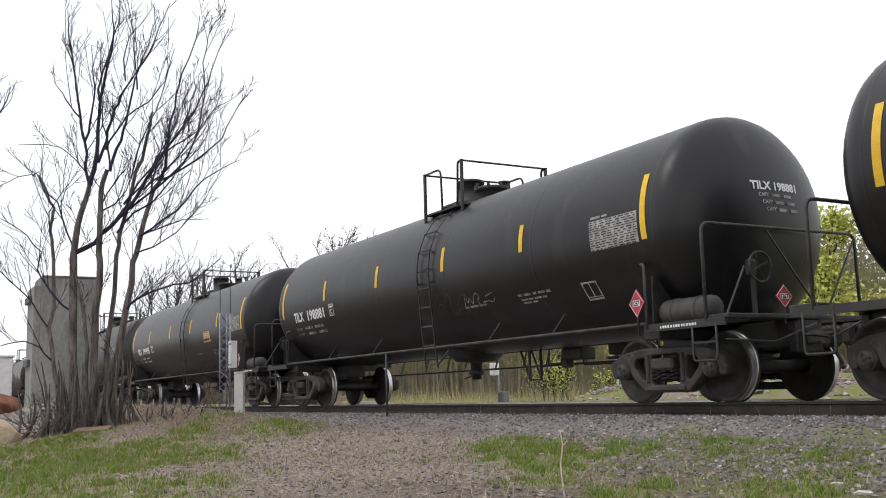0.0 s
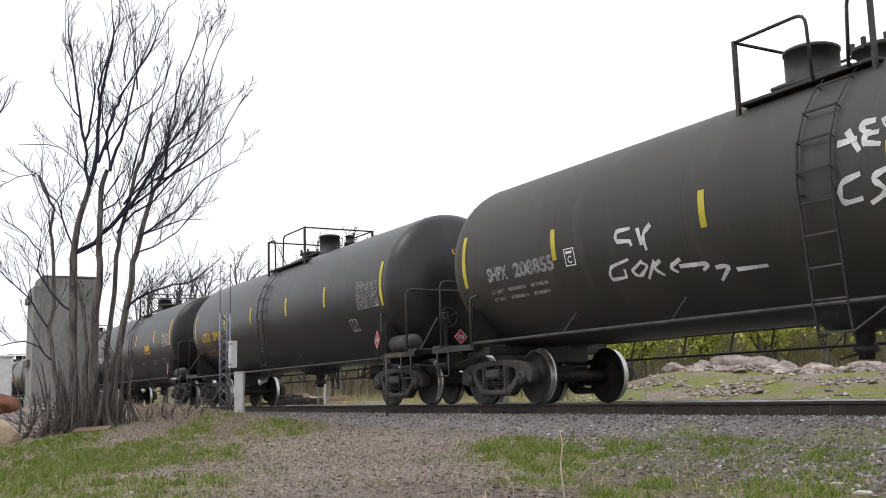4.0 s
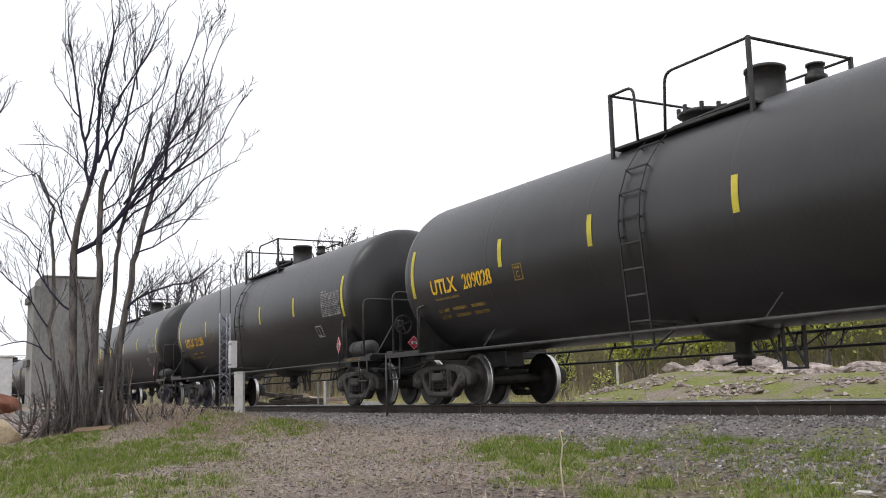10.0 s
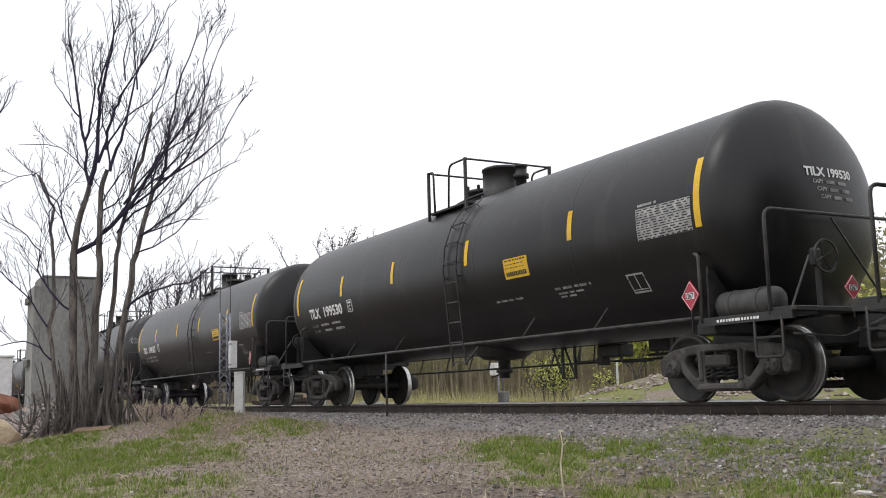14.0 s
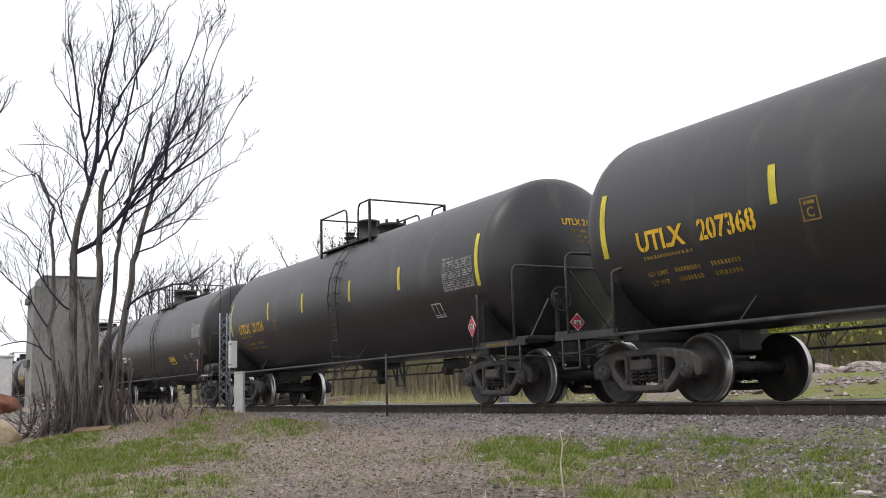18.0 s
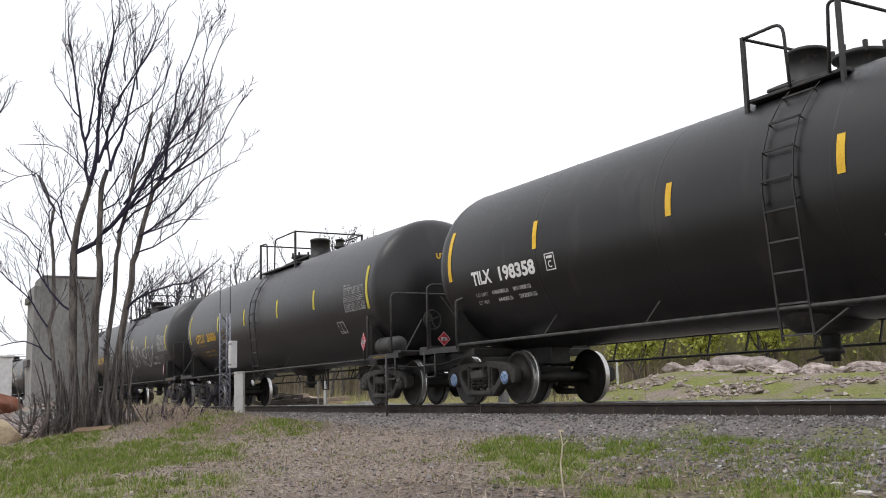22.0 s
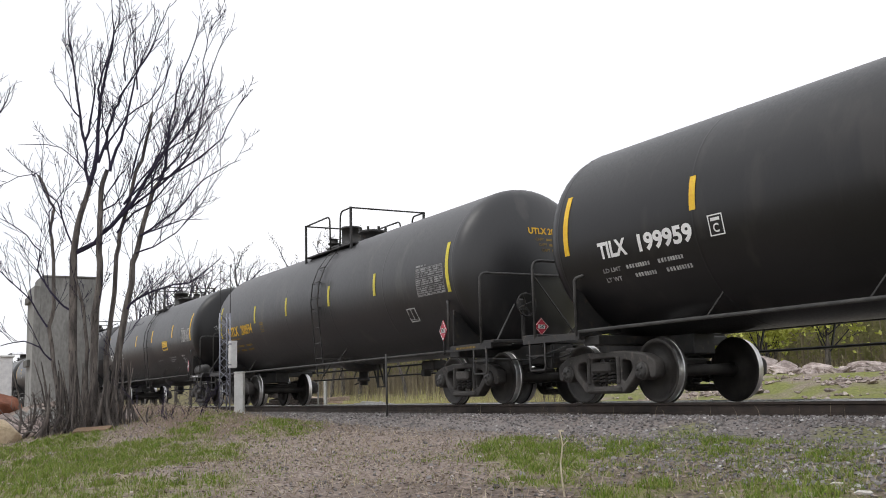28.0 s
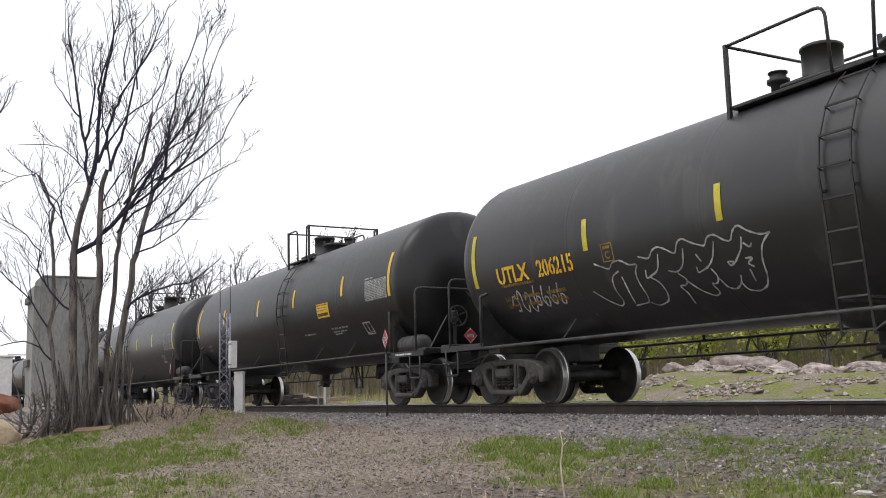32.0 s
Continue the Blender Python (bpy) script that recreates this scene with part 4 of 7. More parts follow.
def scatter_stones():
    rng = random.Random(5)
    V, F = [], []

    def stone(x, y, s):
        z = height(x, y)
        i = len(V)
        a = rng.uniform(0, math.tau)
        c, sn = math.cos(a), math.sin(a)
        for ox, oy, oz in ((1, 0, 0.1), (0.2, 0.9, 0), (-0.9, 0.3, 0.1), (-0.2, -0.9, 0), (0.35, 0.3, 0.75), (-0.4, -0.25, 0.65), (0, 0, -0.6)):
            ox, oy, oz = ox * s * rng.uniform(0.7, 1.25), oy * s * rng.uniform(0.7, 1.2), oz * s * rng.uniform(0.7, 1.2)
            V.append((x + ox * c - oy * sn, y + ox * sn + oy * c, z + oz + s * 0.15))
        F.extend([(i, i + 1, i + 4), (i + 1, i + 2, i + 5, i + 4), (i + 2, i + 3, i + 5), (i + 3, i, i + 4, i + 5), (i + 1, i, i + 6), (i + 2, i + 1, i + 6), (i + 3, i + 2, i + 6), (i, i + 3, i + 6)])

    n = 0
    while n < 17000:
        x, y = -1.5 - 30 * rng.random() ** 1.3, rng.uniform(-5.6, -0.85)
        edge = -2.5 - 2.6 * smooth(-12, -5, x)
        if rng.random() < smooth(edge - 0.9, edge + 0.5, y):
            stone(x, y, rng.uniform(0.011, 0.029))
            n += 1
    while n < 25000:
        x, y = -1.2 - 20 * rng.random() ** 1.4, rng.uniform(-9.2, -2.6)
        if rng.random() < 0.25 + 0.75 * grassless(x, y):
            stone(x, y, rng.uniform(0.006, 0.017) if rng.random() < 0.95 else rng.uniform(0.018, 0.036))
            n += 1
    while n < 28000:
        stone(rng.uniform(-34, -1), rng.uniform(0.85, 4.0), rng.uniform(0.018, 0.04))
        n += 1
    for k in range(3500):
        stone(rng.uniform(-1.6, 9), rng.uniform(-3.6, -0.85) if k % 2 else rng.uniform(-12.5, -3), rng.uniform(0.01, 0.027))
    raw("gravel", V, F, island_colours("ballast_stones", [(0.085, 0.08, 0.081), (0.22, 0.2, 0.195), (0.13, 0.115, 0.108), (0.3, 0.282, 0.278), (0.18, 0.17, 0.17), (0.26, 0.24, 0.232), (0.09, 0.084, 0.082), (0.52, 0.5, 0.49)]), None, "grey crushed-stone ballast and loose gravel", "stuff")
    V.clear()
    F.clear()
    for k in range(2400):
        x = rng.uniform(-24.5, -10)
        y = (8.6 if k % 3 else 12.0) + rng.gauss(0, 0.6)
        if noise.noise(Vector((x * 0.5, y * 0.8, 6))) > -0.05:
            stone(x, y, rng.uniform(0.03, 0.09))
    raw("rubble", V, F, island_colours("pink_granite_rubble", [(0.2, 0.16, 0.14), (0.36, 0.3, 0.27), (0.26, 0.21, 0.18), (0.6, 0.52, 0.48), (0.12, 0.095, 0.085)]), None, "pale pinkish broken granite on a heap", "stuff")


scatter_stones()


def grass_blades():
    rng = random.Random(9)
    V, F = [], []

    def blade(x, y, h, w, bend_by):
        z = height(x, y) - 0.005
        a = rng.uniform(0, math.tau)
        c, s = math.cos(a), math.sin(a)
        b = rng.uniform(0, math.tau)
        i = len(V)
        lx, ly = math.cos(b) * bend_by * h, math.sin(b) * bend_by * h
        V.extend([(x - c * w, y - s * w, z), (x + c * w, y + s * w, z), (x + lx * 0.35 + c * w * 0.7, y + ly * 0.35 + s * w * 0.7, z + h * 0.6), (x + lx * 0.35 - c * w * 0.7, y + ly * 0.35 - s * w * 0.7, z + h * 0.6), (x + lx, y + ly, z + h)])
        F.extend([(i, i + 1, i + 2, i + 3), (i + 3, i + 2, i + 4)])

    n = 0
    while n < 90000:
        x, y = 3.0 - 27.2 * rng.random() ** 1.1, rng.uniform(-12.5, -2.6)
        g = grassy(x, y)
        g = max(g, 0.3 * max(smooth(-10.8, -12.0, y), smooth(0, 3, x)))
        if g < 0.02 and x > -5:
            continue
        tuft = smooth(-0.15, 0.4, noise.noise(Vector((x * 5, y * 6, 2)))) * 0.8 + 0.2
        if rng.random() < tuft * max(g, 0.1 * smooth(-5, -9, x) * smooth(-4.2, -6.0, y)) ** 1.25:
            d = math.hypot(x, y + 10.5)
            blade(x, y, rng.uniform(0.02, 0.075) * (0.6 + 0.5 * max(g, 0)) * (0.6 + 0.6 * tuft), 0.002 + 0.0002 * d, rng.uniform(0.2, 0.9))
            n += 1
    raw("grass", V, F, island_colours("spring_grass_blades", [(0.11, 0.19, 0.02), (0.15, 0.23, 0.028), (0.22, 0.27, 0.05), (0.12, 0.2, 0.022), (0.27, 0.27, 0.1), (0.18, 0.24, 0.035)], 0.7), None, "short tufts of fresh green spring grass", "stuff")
    V, F = [], []
    n = 0
    while n < 16000:
        x, y = -1.2 - 24 * rng.random() ** 1.1, rng.uniform(-10.2, -3.0)
        if rng.random() < 0.35 + 0.65 * smooth(-3.0, -5.5, y):
            d = math.hypot(x, y + 10.5)
            blade(x, y, rng.uniform(0.015, 0.1), 0.002 + 0.0002 * d, rng.uniform(0.6, 2.5))
            n += 1
    for k in range(420):
        x = rng.uniform(-27, -14)
        blade(x, rng.uniform(-6.5, -3.6), rng.uniform(0.05, 0.2), 0.005, rng.uniform(0.2, 0.8))
    for k in range(45):
        blade(rng.uniform(-16, -7), rng.uniform(-2.2, -1.3), rng.uniform(0.08, 0.25), 0.002, rng.uniform(0.1, 0.6))
    raw("dead_grass", V, F, island_colours("dead_grass_blades", [(0.38, 0.32, 0.225), (0.28, 0.225, 0.16), (0.46, 0.395, 0.29), (0.23, 0.18, 0.125)]), None, "dry straw-coloured dead grass", "stuff")
    V, F = [], []
    for k in range(34000):
        x, y = 3.0 - 28.2 * rng.random() ** 1.05, rng.uniform(-12.5, -3.0)
        z = height(x, y) + 0.006
        s, a = rng.uniform(0.01, 0.03) * rng.choice((0.8, 1, 1.4)), rng.uniform(0, math.tau)
        c, sn = math.cos(a) * s, math.sin(a) * s
        i = len(V)
        V.extend([(x - c, y - sn, z + rng.uniform(0, 0.012)), (x + sn * 0.5, y - c * 0.5, z), (x + c, y + sn, z + rng.uniform(0, 0.015)), (x - sn * 0.5, y + c * 0.5, z + rng.uniform(0, 0.012))])
        F.append((i, i + 1, i + 2, i + 3))
    raw("leaf_litter", V, F, island_colours("leaf_litter_colours", [(0.18, 0.135, 0.105), (0.34, 0.275, 0.23), (0.11, 0.08, 0.066), (0.45, 0.385, 0.335), (0.24, 0.185, 0.148), (0.14, 0.105, 0.086)]), None, "brown dead leaves and bark litter", "stuff")


grass_blades()


def dry_brush():
    rng = random.Random(15)
    V, F = [], []
    for k in range(5200):
        y = rng.uniform(9, 30)
        x = -rng.uniform(0.75, 2.9) * (y + 10.5) + rng.uniform(-2, 2)
        if x > -26 and y < 18:
            continue
        h = rng.uniform(0.25, 0.9) if rng.random() < 0.9 else rng.uniform(0.9, 1.7)
        z, w = height(x, y) - 0.02, rng.uniform(0.005, 0.013)
        lx, ly = rng.gauss(0, 0.28) * h, rng.gauss(0, 0.28) * h
        i = len(V)
        V.extend([(x - w * 0.5, y - w, z), (x + w * 0.5, y + w, z), (x + lx, y + ly, z + h)])
        F.append((i, i + 1, i + 2))
    for k in range(16000):
        y = rng.uniform(3.4, 26)
        x = -rng.uniform(0.75, 3.2) * (y + 10.5) + rng.uniform(-2, 2)
        if x > -27 and y < 17 and rng.random() < 0.85:
            continue
        h, w = rng.uniform(0.06, 0.24), rng.uniform(0.005, 0.012)
        z = height(x, y) - 0.01
        i = len(V)
        V.extend([(x - w * 0.5, y - w, z), (x + w * 0.5, y + w, z), (x + rng.gauss(0, 0.1), y + rng.gauss(0, 0.1), z + h)])
        F.append((i, i + 1, i + 2))
    raw("dry_brush", V, F, island_colours("dry_brush_colours", [(0.4, 0.34, 0.2), (0.4, 0.4, 0.14), (0.54, 0.47, 0.3), (0.27, 0.22, 0.14), (0.46, 0.45, 0.17), (0.5, 0.44, 0.28)]), None, "tall dry straw and brushwood beyond the track", "stuff")


dry_brush()


def far_wood():
    """The wood that closes the view beyond the field: saplings with side twigs, and thin young leaf."""
    rng = random.Random(33)
    V, F, LV, LF = [], [], [], []
    for k in range(5600):
        y = rng.uniform(30, 62)
        x = -rng.uniform(0.55, 3.6) * (y + 10.5)
        far = math.hypot(x, y)
        h, z = rng.uniform(0.045, 0.085) * far + 1.5, height(x, y)
        w = rng.uniform(0.03, 0.07) + 0.0003 * far
        lx = rng.gauss(0, 0.05) * h
        i = len(V)
        V.extend([(x - w * 0.5, y - w * 0.85, z), (x + w * 0.5, y + w * 0.85, z), (x + lx, y, z + h)])
        F.append((i, i + 1, i + 2))
        for j in range(9):
            t = rng.uniform(0.15, 0.9)
            px, pz, l, a = x + lx * t, z + h * t, h * rng.uniform(0.12, 0.3) * (1.2 - t), rng.choice((-1, 1)) * rng.uniform(0.3, 0.9)
            i = len(V)
            V.extend([(px, y, pz), (px, y, pz + w * 0.7), (px + l * math.sin(a) * 0.5, y + l * math.sin(a) * 0.85, pz + l * math.cos(a))])
            F.append((i, i + 1, i + 2))
        if rng.random() < 0.55:
            for j in range(42):
                t = rng.uniform(0.4, 1.0)
                px, py, pz, s = x + lx * t + rng.gauss(0, 0.09) * h, y + rng.gauss(0, 0.09) * h, z + h * t, rng.uniform(0.12, 0.34)
                i = len(LV)
                a = rng.uniform(0, 3)
                LV.extend([(px, py, pz), (px + s * math.cos(a) * 0.5, py + s * math.cos(a), pz + s * math.sin(a)), (px - s * math.sin(a) * 0.4, py - s * math.sin(a) * 0.6, pz + s * math.cos(a))])
                LF.append((i, i + 1, i + 2))
    raw("far_wood", V, F, island_colours("brown_wood_colours", [(0.16, 0.13, 0.1), (0.24, 0.2, 0.15), (0.32, 0.27, 0.2), (0.2, 0.17, 0.125)]), None, "thin bare brown saplings of a wood beyond the field", "stuff")
    raw("young_leaf", LV, LF, island_colours("young_leaf_colours", [(0.2, 0.2, 0.09), (0.28, 0.27, 0.13), (0.17, 0.17, 0.075), (0.34, 0.31, 0.16)]), None, "sparse yellow-green young leaves in a far wood", "stuff")


far_wood()


PALE_STRAW = surf("bleached_weed_stalk", (0.5, 0.43, 0.31), (0.66, 0.59, 0.46), 0.8, scale=6, fine=30, bump=0.1)


def dead_stalk():
    st = empty("dead_weed", pose(-5.16, -6.76, height(-5.16, -6.76)), "pale dry weed stalk standing in the grass", "weed")
    part("stalk", tube(bmesh.new(), [(0, 0, -0.02), (-0.01, -0.012, 0.12), (-0.012, -0.014, 0.2), (-0.003, 0.0, 0.32), (-0.01, -0.01, 0.41)], 0.0065, 5, 0.004), PALE_STRAW, st)
    bm = bmesh.new()
    tube(bm, [(-0.003, 0, 0.31), (0.02, 0.03, 0.35)], 0.003, 4)
    box(bm, (-0.01, 0, 0.405), (0.03, 0.02, 0.012))
    part("seed_head", bm, PALE_STRAW, st)


dead_stalk()

# ---- the train ----
PITCH_LEN, R_TANK, Z_TANK, SHELL, HEAD = 17.551, 1.53, 2.495, 7.27, 0.66
AXLES = (-7.68, -5.94, 5.94, 7.68)
OFFSETS = (0.18, -0.02, -0.02, -0.03, 0.04, 0.08, 0.01, 0.02, 0.06, 0.01, 0.01, -0.03, -0.05, -0.07, 0.0, 0.05, -0.05, 0.02, 0.05, 0.15, -0.02, -0.04, -0.13, -0.01)


def travel(t):
    """How far the train has come at t seconds; it speeds up a little all the way."""
    q = t / 32
    return -17.323 + 350.888 * q + 30.941 * q ** 2 - 6.949 * q ** 3 + 3.353 * q ** 4


def on_tank(x, z, lift=0.0):
    """The point of the near side of the tank at x along the car and z above the rail."""
    return Vector((x, -math.sqrt(R_TANK ** 2 - (z - Z_TANK) ** 2) * (1 + lift / R_TANK), Z_TANK + (z - Z_TANK) * (1 + lift / R_TANK)))


def patch(bm, x0, x1, z0, z1, lift=0.006, n=4, slant=0.0):
    """A thin plate that follows the tank's near side."""
    rows = []
    for i in range(n + 1):
        z = z0 + (z1 - z0) * i / n
        dx = slant * (i / n - 0.5)
        rows.append([bm.verts.new(on_tank(x0 + dx, z, lift)), bm.verts.new(on_tank(x1 + dx, z, lift)), bm.verts.new(on_tank(x0 + dx, z, 0.001)), bm.verts.new(on_tank(x1 + dx, z, 0.001))])
    for a, b in zip(rows, rows[1:]):
        bm.faces.new((a[0], a[1], b[1], b[0]))
        bm.faces.new((a[1], a[3], b[3], b[1]))
        bm.faces.new((a[2], a[0], b[0], b[2]))
    bm.faces.new((rows[0][2], rows[0][3], rows[0][1], rows[0][0]))
    bm.faces.new((rows[-1][0], rows[-1][1], rows[-1][3], rows[-1][2]))
    return bm


def ribbon(bm, pts, outs, width):
    """A sprayed line: one even band along pts that lies flat on the surface; outs: the surface's normals."""
    rows = []
    for i, p in enumerate(pts):
        d = pts[min(i + 1, len(pts) - 1)] - pts[max(i - 1, 0)]
        side = outs[i].cross(d)
        side = side.normalized() * width(i) / 2 if side.length > 1e-9 else Vector((0, 0, width(i) / 2))
        rows.append([bm.verts.new(p - side), bm.verts.new(p + side)])
    for a, b in zip(rows, rows[1:]):
        bm.faces.new((a[0], a[1], b[1], b[0]))


def lettering(text, size, squeeze=1.0, bold=0.0, stencil=False):
    """A flat mesh of the text, left-aligned, its base line at 0."""
    cu = bpy.data.curves.new("text", "FONT")
    cu.body, cu.size, cu.offset, cu.resolution_u = text, size, bold, 3
    ob = new("text", cu)
    me = bpy.data.meshes.new_from_object(ob)
    bpy.data.objects.remove(ob)
    bpy.data.curves.remove(cu)
    bm = bmesh.new()
    bm.from_mesh(me)
    bpy.data.meshes.remove(me)
    for k in range(1, 5):
        bmesh.ops.bisect_plane(bm, geom=bm.verts[:] + bm.edges[:] + bm.faces[:], plane_co=(0, size * 0.7 * k / 5, 0), plane_no=(0, 1, 0))
    if stencil:
        # breaks in the round figures, as cut stencils leave them
        left, glyphs = set(bm.verts), []
        while left:
            todo, isle = [left.pop()], set()
            while todo:
                v = todo.pop()
                isle.add(v)
                for e in v.link_edges:
                    w = e.other_vert(v)
                    if w in left:
                        left.discard(w)
                        todo.append(w)
            glyphs.append((min(v.co.x for v in isle), max(v.co.x for v in isle), isle))
        glyphs.sort(key=lambda g: g[0])
        signs = text.replace(" ", "")
        if len(signs) == len(glyphs):
            gap = size * 0.028
            for sign, (a, b, isle) in zip(signs, glyphs):
                if sign in "TIX174":
                    continue
                mid = (a + b) / 2 + (0.1 * (a - b) if sign == "L" else 0)
                for off in (-gap, gap):
                    faces = {f for v in isle if v.is_valid for f in v.link_faces}
                    geom = list(faces | {e for f in faces for e in f.edges} | {v for f in faces for v in f.verts})
                    r = bmesh.ops.bisect_plane(bm, geom=geom, plane_co=(mid + off, 0, 0), plane_no=(1, 0, 0))
                    isle |= {g for g in r["geom_cut"] if isinstance(g, bmesh.types.BMVert)} | {g for g in r["geom"] if isinstance(g, bmesh.types.BMVert)}
                bmesh.ops.delete(bm, geom=[f for f in {f for v in isle if v.is_valid for f in v.link_faces} if abs(f.calc_center_median().x - mid) < gap], context="FACES")
    for v in bm.verts:
        v.co.x *= squeeze
    return bm


def text_on_side(name, text, x, z, size, squeeze, bold, mat, parent, length=None, stencil=False):
    bm = lettering(text, size, squeeze, bold, stencil)
    w = max(v.co.x for v in bm.verts)
    k = length / w if length else 1.0
    for v in bm.verts:
        v.co = on_tank(x + v.co.x * k, z + v.co.y, 0.006)
    return part(name, bm, mat, parent)


def head_depth(r):
    return HEAD * math.sqrt(max(0.0, 1 - (r / R_TANK) ** 2))


def text_on_head(name, text, y, z, size, length, bold, mat, parent):
    """Text on the leading head, read from ahead of the car."""
    bm = lettering(text, size, 1.0, bold)
    k = length / max(v.co.x for v in bm.verts)
    for v in bm.verts:
        yy, zz = y + v.co.x * k, z + v.co.y
        v.co = (SHELL + head_depth(math.hypot(yy, zz - Z_TANK)) + 0.008, yy, zz)
    return part(name, bm, mat, parent)


def bars_on_head(name, rows, mat, parent):
    bm = bmesh.new()
    for y, z, w, h in rows:
        vs = []
        n = 4
        for i in range(n + 1):
            yy = y + w * i / n
            vs.append([bm.verts.new((SHELL + head_depth(math.hypot(yy, zz - Z_TANK)) + 0.008, yy, zz)) for zz in (z, z + h)])
        for a, b in zip(vs, vs[1:]):
            bm.faces.new((a[0], b[0], b[1], a[1]))
    return part(name, bm, mat, parent, kind="stuff")


def words(rng, x0, x1, z, h, bm, least=0.08, most=0.3, gap=0.05):
    """Unreadable small print: a row of bars."""
    x = x0
    while x < x1 - 0.04:
        w = min(rng.uniform(least, most), x1 - x)
        patch(bm, x, x + w, z, z + h, 0.005, 1)
        x += w + gap * rng.uniform(0.6, 1.4)


def make_wheelset(parent, x):
    bm = bmesh.new()
    lathe(bm, [(0, -1.1), (0.075, -1.1), (0.075, -0.98), (0.088, -0.9), (0.1, -0.7), (0.085, -0.3), (0.085, 0.3), (0.1, 0.7), (0.088, 0.9), (0.075, 0.98), (0.075, 1.1), (0, 1.1)], 14, ALONG_Y)
    ws = part("wheelset", bm, WHEEL, parent)
    ws.matrix_parent_inverse = Matrix.Translation((x, 0, 0.457))
    for sgn in (-1, 1):
        bm = bmesh.new()
        prof = [(0.1, 0.66), (0.14, 0.66), (0.16, 0.7), (0.385, 0.69), (0.4, 0.682), (0.472, 0.682), (0.485, 0.69), (0.485, 0.7), (0.468, 0.718), (0.459, 0.725), (0.4575, 0.755), (0.456, 0.82), (0.45, 0.826), (0.405, 0.826), (0.385, 0.79), (0.17, 0.765), (0.15, 0.81), (0.1, 0.81)]
        lathe(bm, prof, 40, ALONG_Y if sgn > 0 else ALONG_Y @ Matrix.Rotation(math.pi, 4, "X"), lambda i: 1 if i in (8, 9, 10) else 0)
        part("wheel", bm, [WHEEL, TREAD], ws)
        bm = bmesh.new()
        m = ALONG_Y if sgn > 0 else ALONG_Y @ Matrix.Rotation(math.pi, 4, "X")
        lathe(bm, [(0.09, 1.09), (0.115, 1.095), (0.115, 1.125), (0.095, 1.14), (0, 1.14)], 16, m)
        for k in range(3):
            a = math.tau * k / 3
            lathe(bm, [(0.02, 1.135), (0.02, 1.16), (0, 1.16)], 6, m @ Matrix.Translation((0.06 * math.cos(a), 0.06 * math.sin(a), 0)))
        part("bearing_cap", bm, BEARING, ws)
    return ws


def cast_plate(outline, holes, depth, edge):
    """A thick plate in the x, z plane with rounded corners, openings and soft edges; its middle at y = 0."""
    cu = bpy.data.curves.new("casting", "CURVE")
    cu.dimensions, cu.fill_mode = "2D", "BOTH"
    cu.extrude, cu.bevel_depth, cu.bevel_resolution, cu.offset = depth / 2 - edge, edge, 1, -edge
    for ring, r in [(outline, 0.07)] + [(h, 0.05) for h in holes]:
        closed = bend([(x, z, 0) for x, z in ring + ring[:2]], r, 3)[1:-1]
        sp = cu.splines.new("POLY")
        sp.points.add(len(closed) - 1)
        for q, v in zip(sp.points, closed):
            q.co = (*v, 1)
        sp.use_cyclic_u = True
    ob = new("casting", cu)
    me = bpy.data.meshes.new_from_object(ob)
    bpy.data.objects.remove(ob)
    bpy.data.curves.remove(cu)
    bm = bmesh.new()
    bm.from_mesh(me)
    bpy.data.meshes.remove(me)
    bmesh.ops.transform(bm, matrix=Matrix.Rotation(radians(90), 4, "X"), verts=bm.verts)
    return bm


def make_side_frame(parent, x, sgn):
    """A cast truck side frame: arched top, two windows, a middle opening and the spring nest."""
    y = sgn * 1.0
    outline = [(-1.14, 0.36), (-1.16, 0.58), (-0.92, 0.7), (-0.45, 0.76), (0.45, 0.76), (0.92, 0.7), (1.16, 0.58), (1.14, 0.36), (1.02, 0.34), (0.98, 0.52), (0.76, 0.52), (0.72, 0.38), (0.44, 0.14), (-0.44, 0.14), (-0.72, 0.38), (-0.76, 0.52), (-0.98, 0.52), (-1.02, 0.34)]
    holes = [[(k * 0.62, 0.61), (k * 0.42, 0.63), (k * 0.4, 0.33), (k * 0.47, 0.31), (k * 0.66, 0.5)] for k in (-1, 1)] + [[(-0.29, 0.66), (0.29, 0.66), (0.28, 0.25), (-0.28, 0.25)]]
    bm = cast_plate(outline, holes, 0.18, 0.022)
    bmesh.ops.translate(bm, vec=(x, y, 0), verts=bm.verts)
    for k in (-1, 1):
        lathe(bm, [(0, -0.12), (0.13, -0.12), (0.135, -0.1), (0.135, 0.1), (0.13, 0.12), (0, 0.12)], 14, Matrix.Translation((x + k * 0.87, y, 0.457)) @ ALONG_Y)
        box(bm, (x + k * 0.35, y + sgn * 0.02, 0.48), (0.07, 0.21, 0.4), bev=0.02)
    beam(bm, (x - 0.4, y + sgn * 0.01, 0.2), (x + 0.4, y + sgn * 0.01, 0.2), 0.24, 0.09, bev=0.025)
    fr = part("side_frame", bm, TRUCK, parent)
    bm = bmesh.new()
    for i in (-1, 0, 1):
        for j in (-1, 1):
            pts = [(x + i * 0.19 + 0.07 * math.cos(a), y + j * 0.07 + 0.06 * math.sin(a), 0.29 + 0.16 * a / (math.tau * 3)) for a in (math.tau * k / 8 for k in range(25))]
            tube(bm, pts, 0.017, 4)
    part("spring_nest", bm, FRAME, fr, kind="stuff")
    bm = bmesh.new()
    box(bm, (x, y, 0.53), (0.44, 0.34, 0.16), bev=0.03)
    part("bolster_end", bm, TRUCK, fr)
    return fr


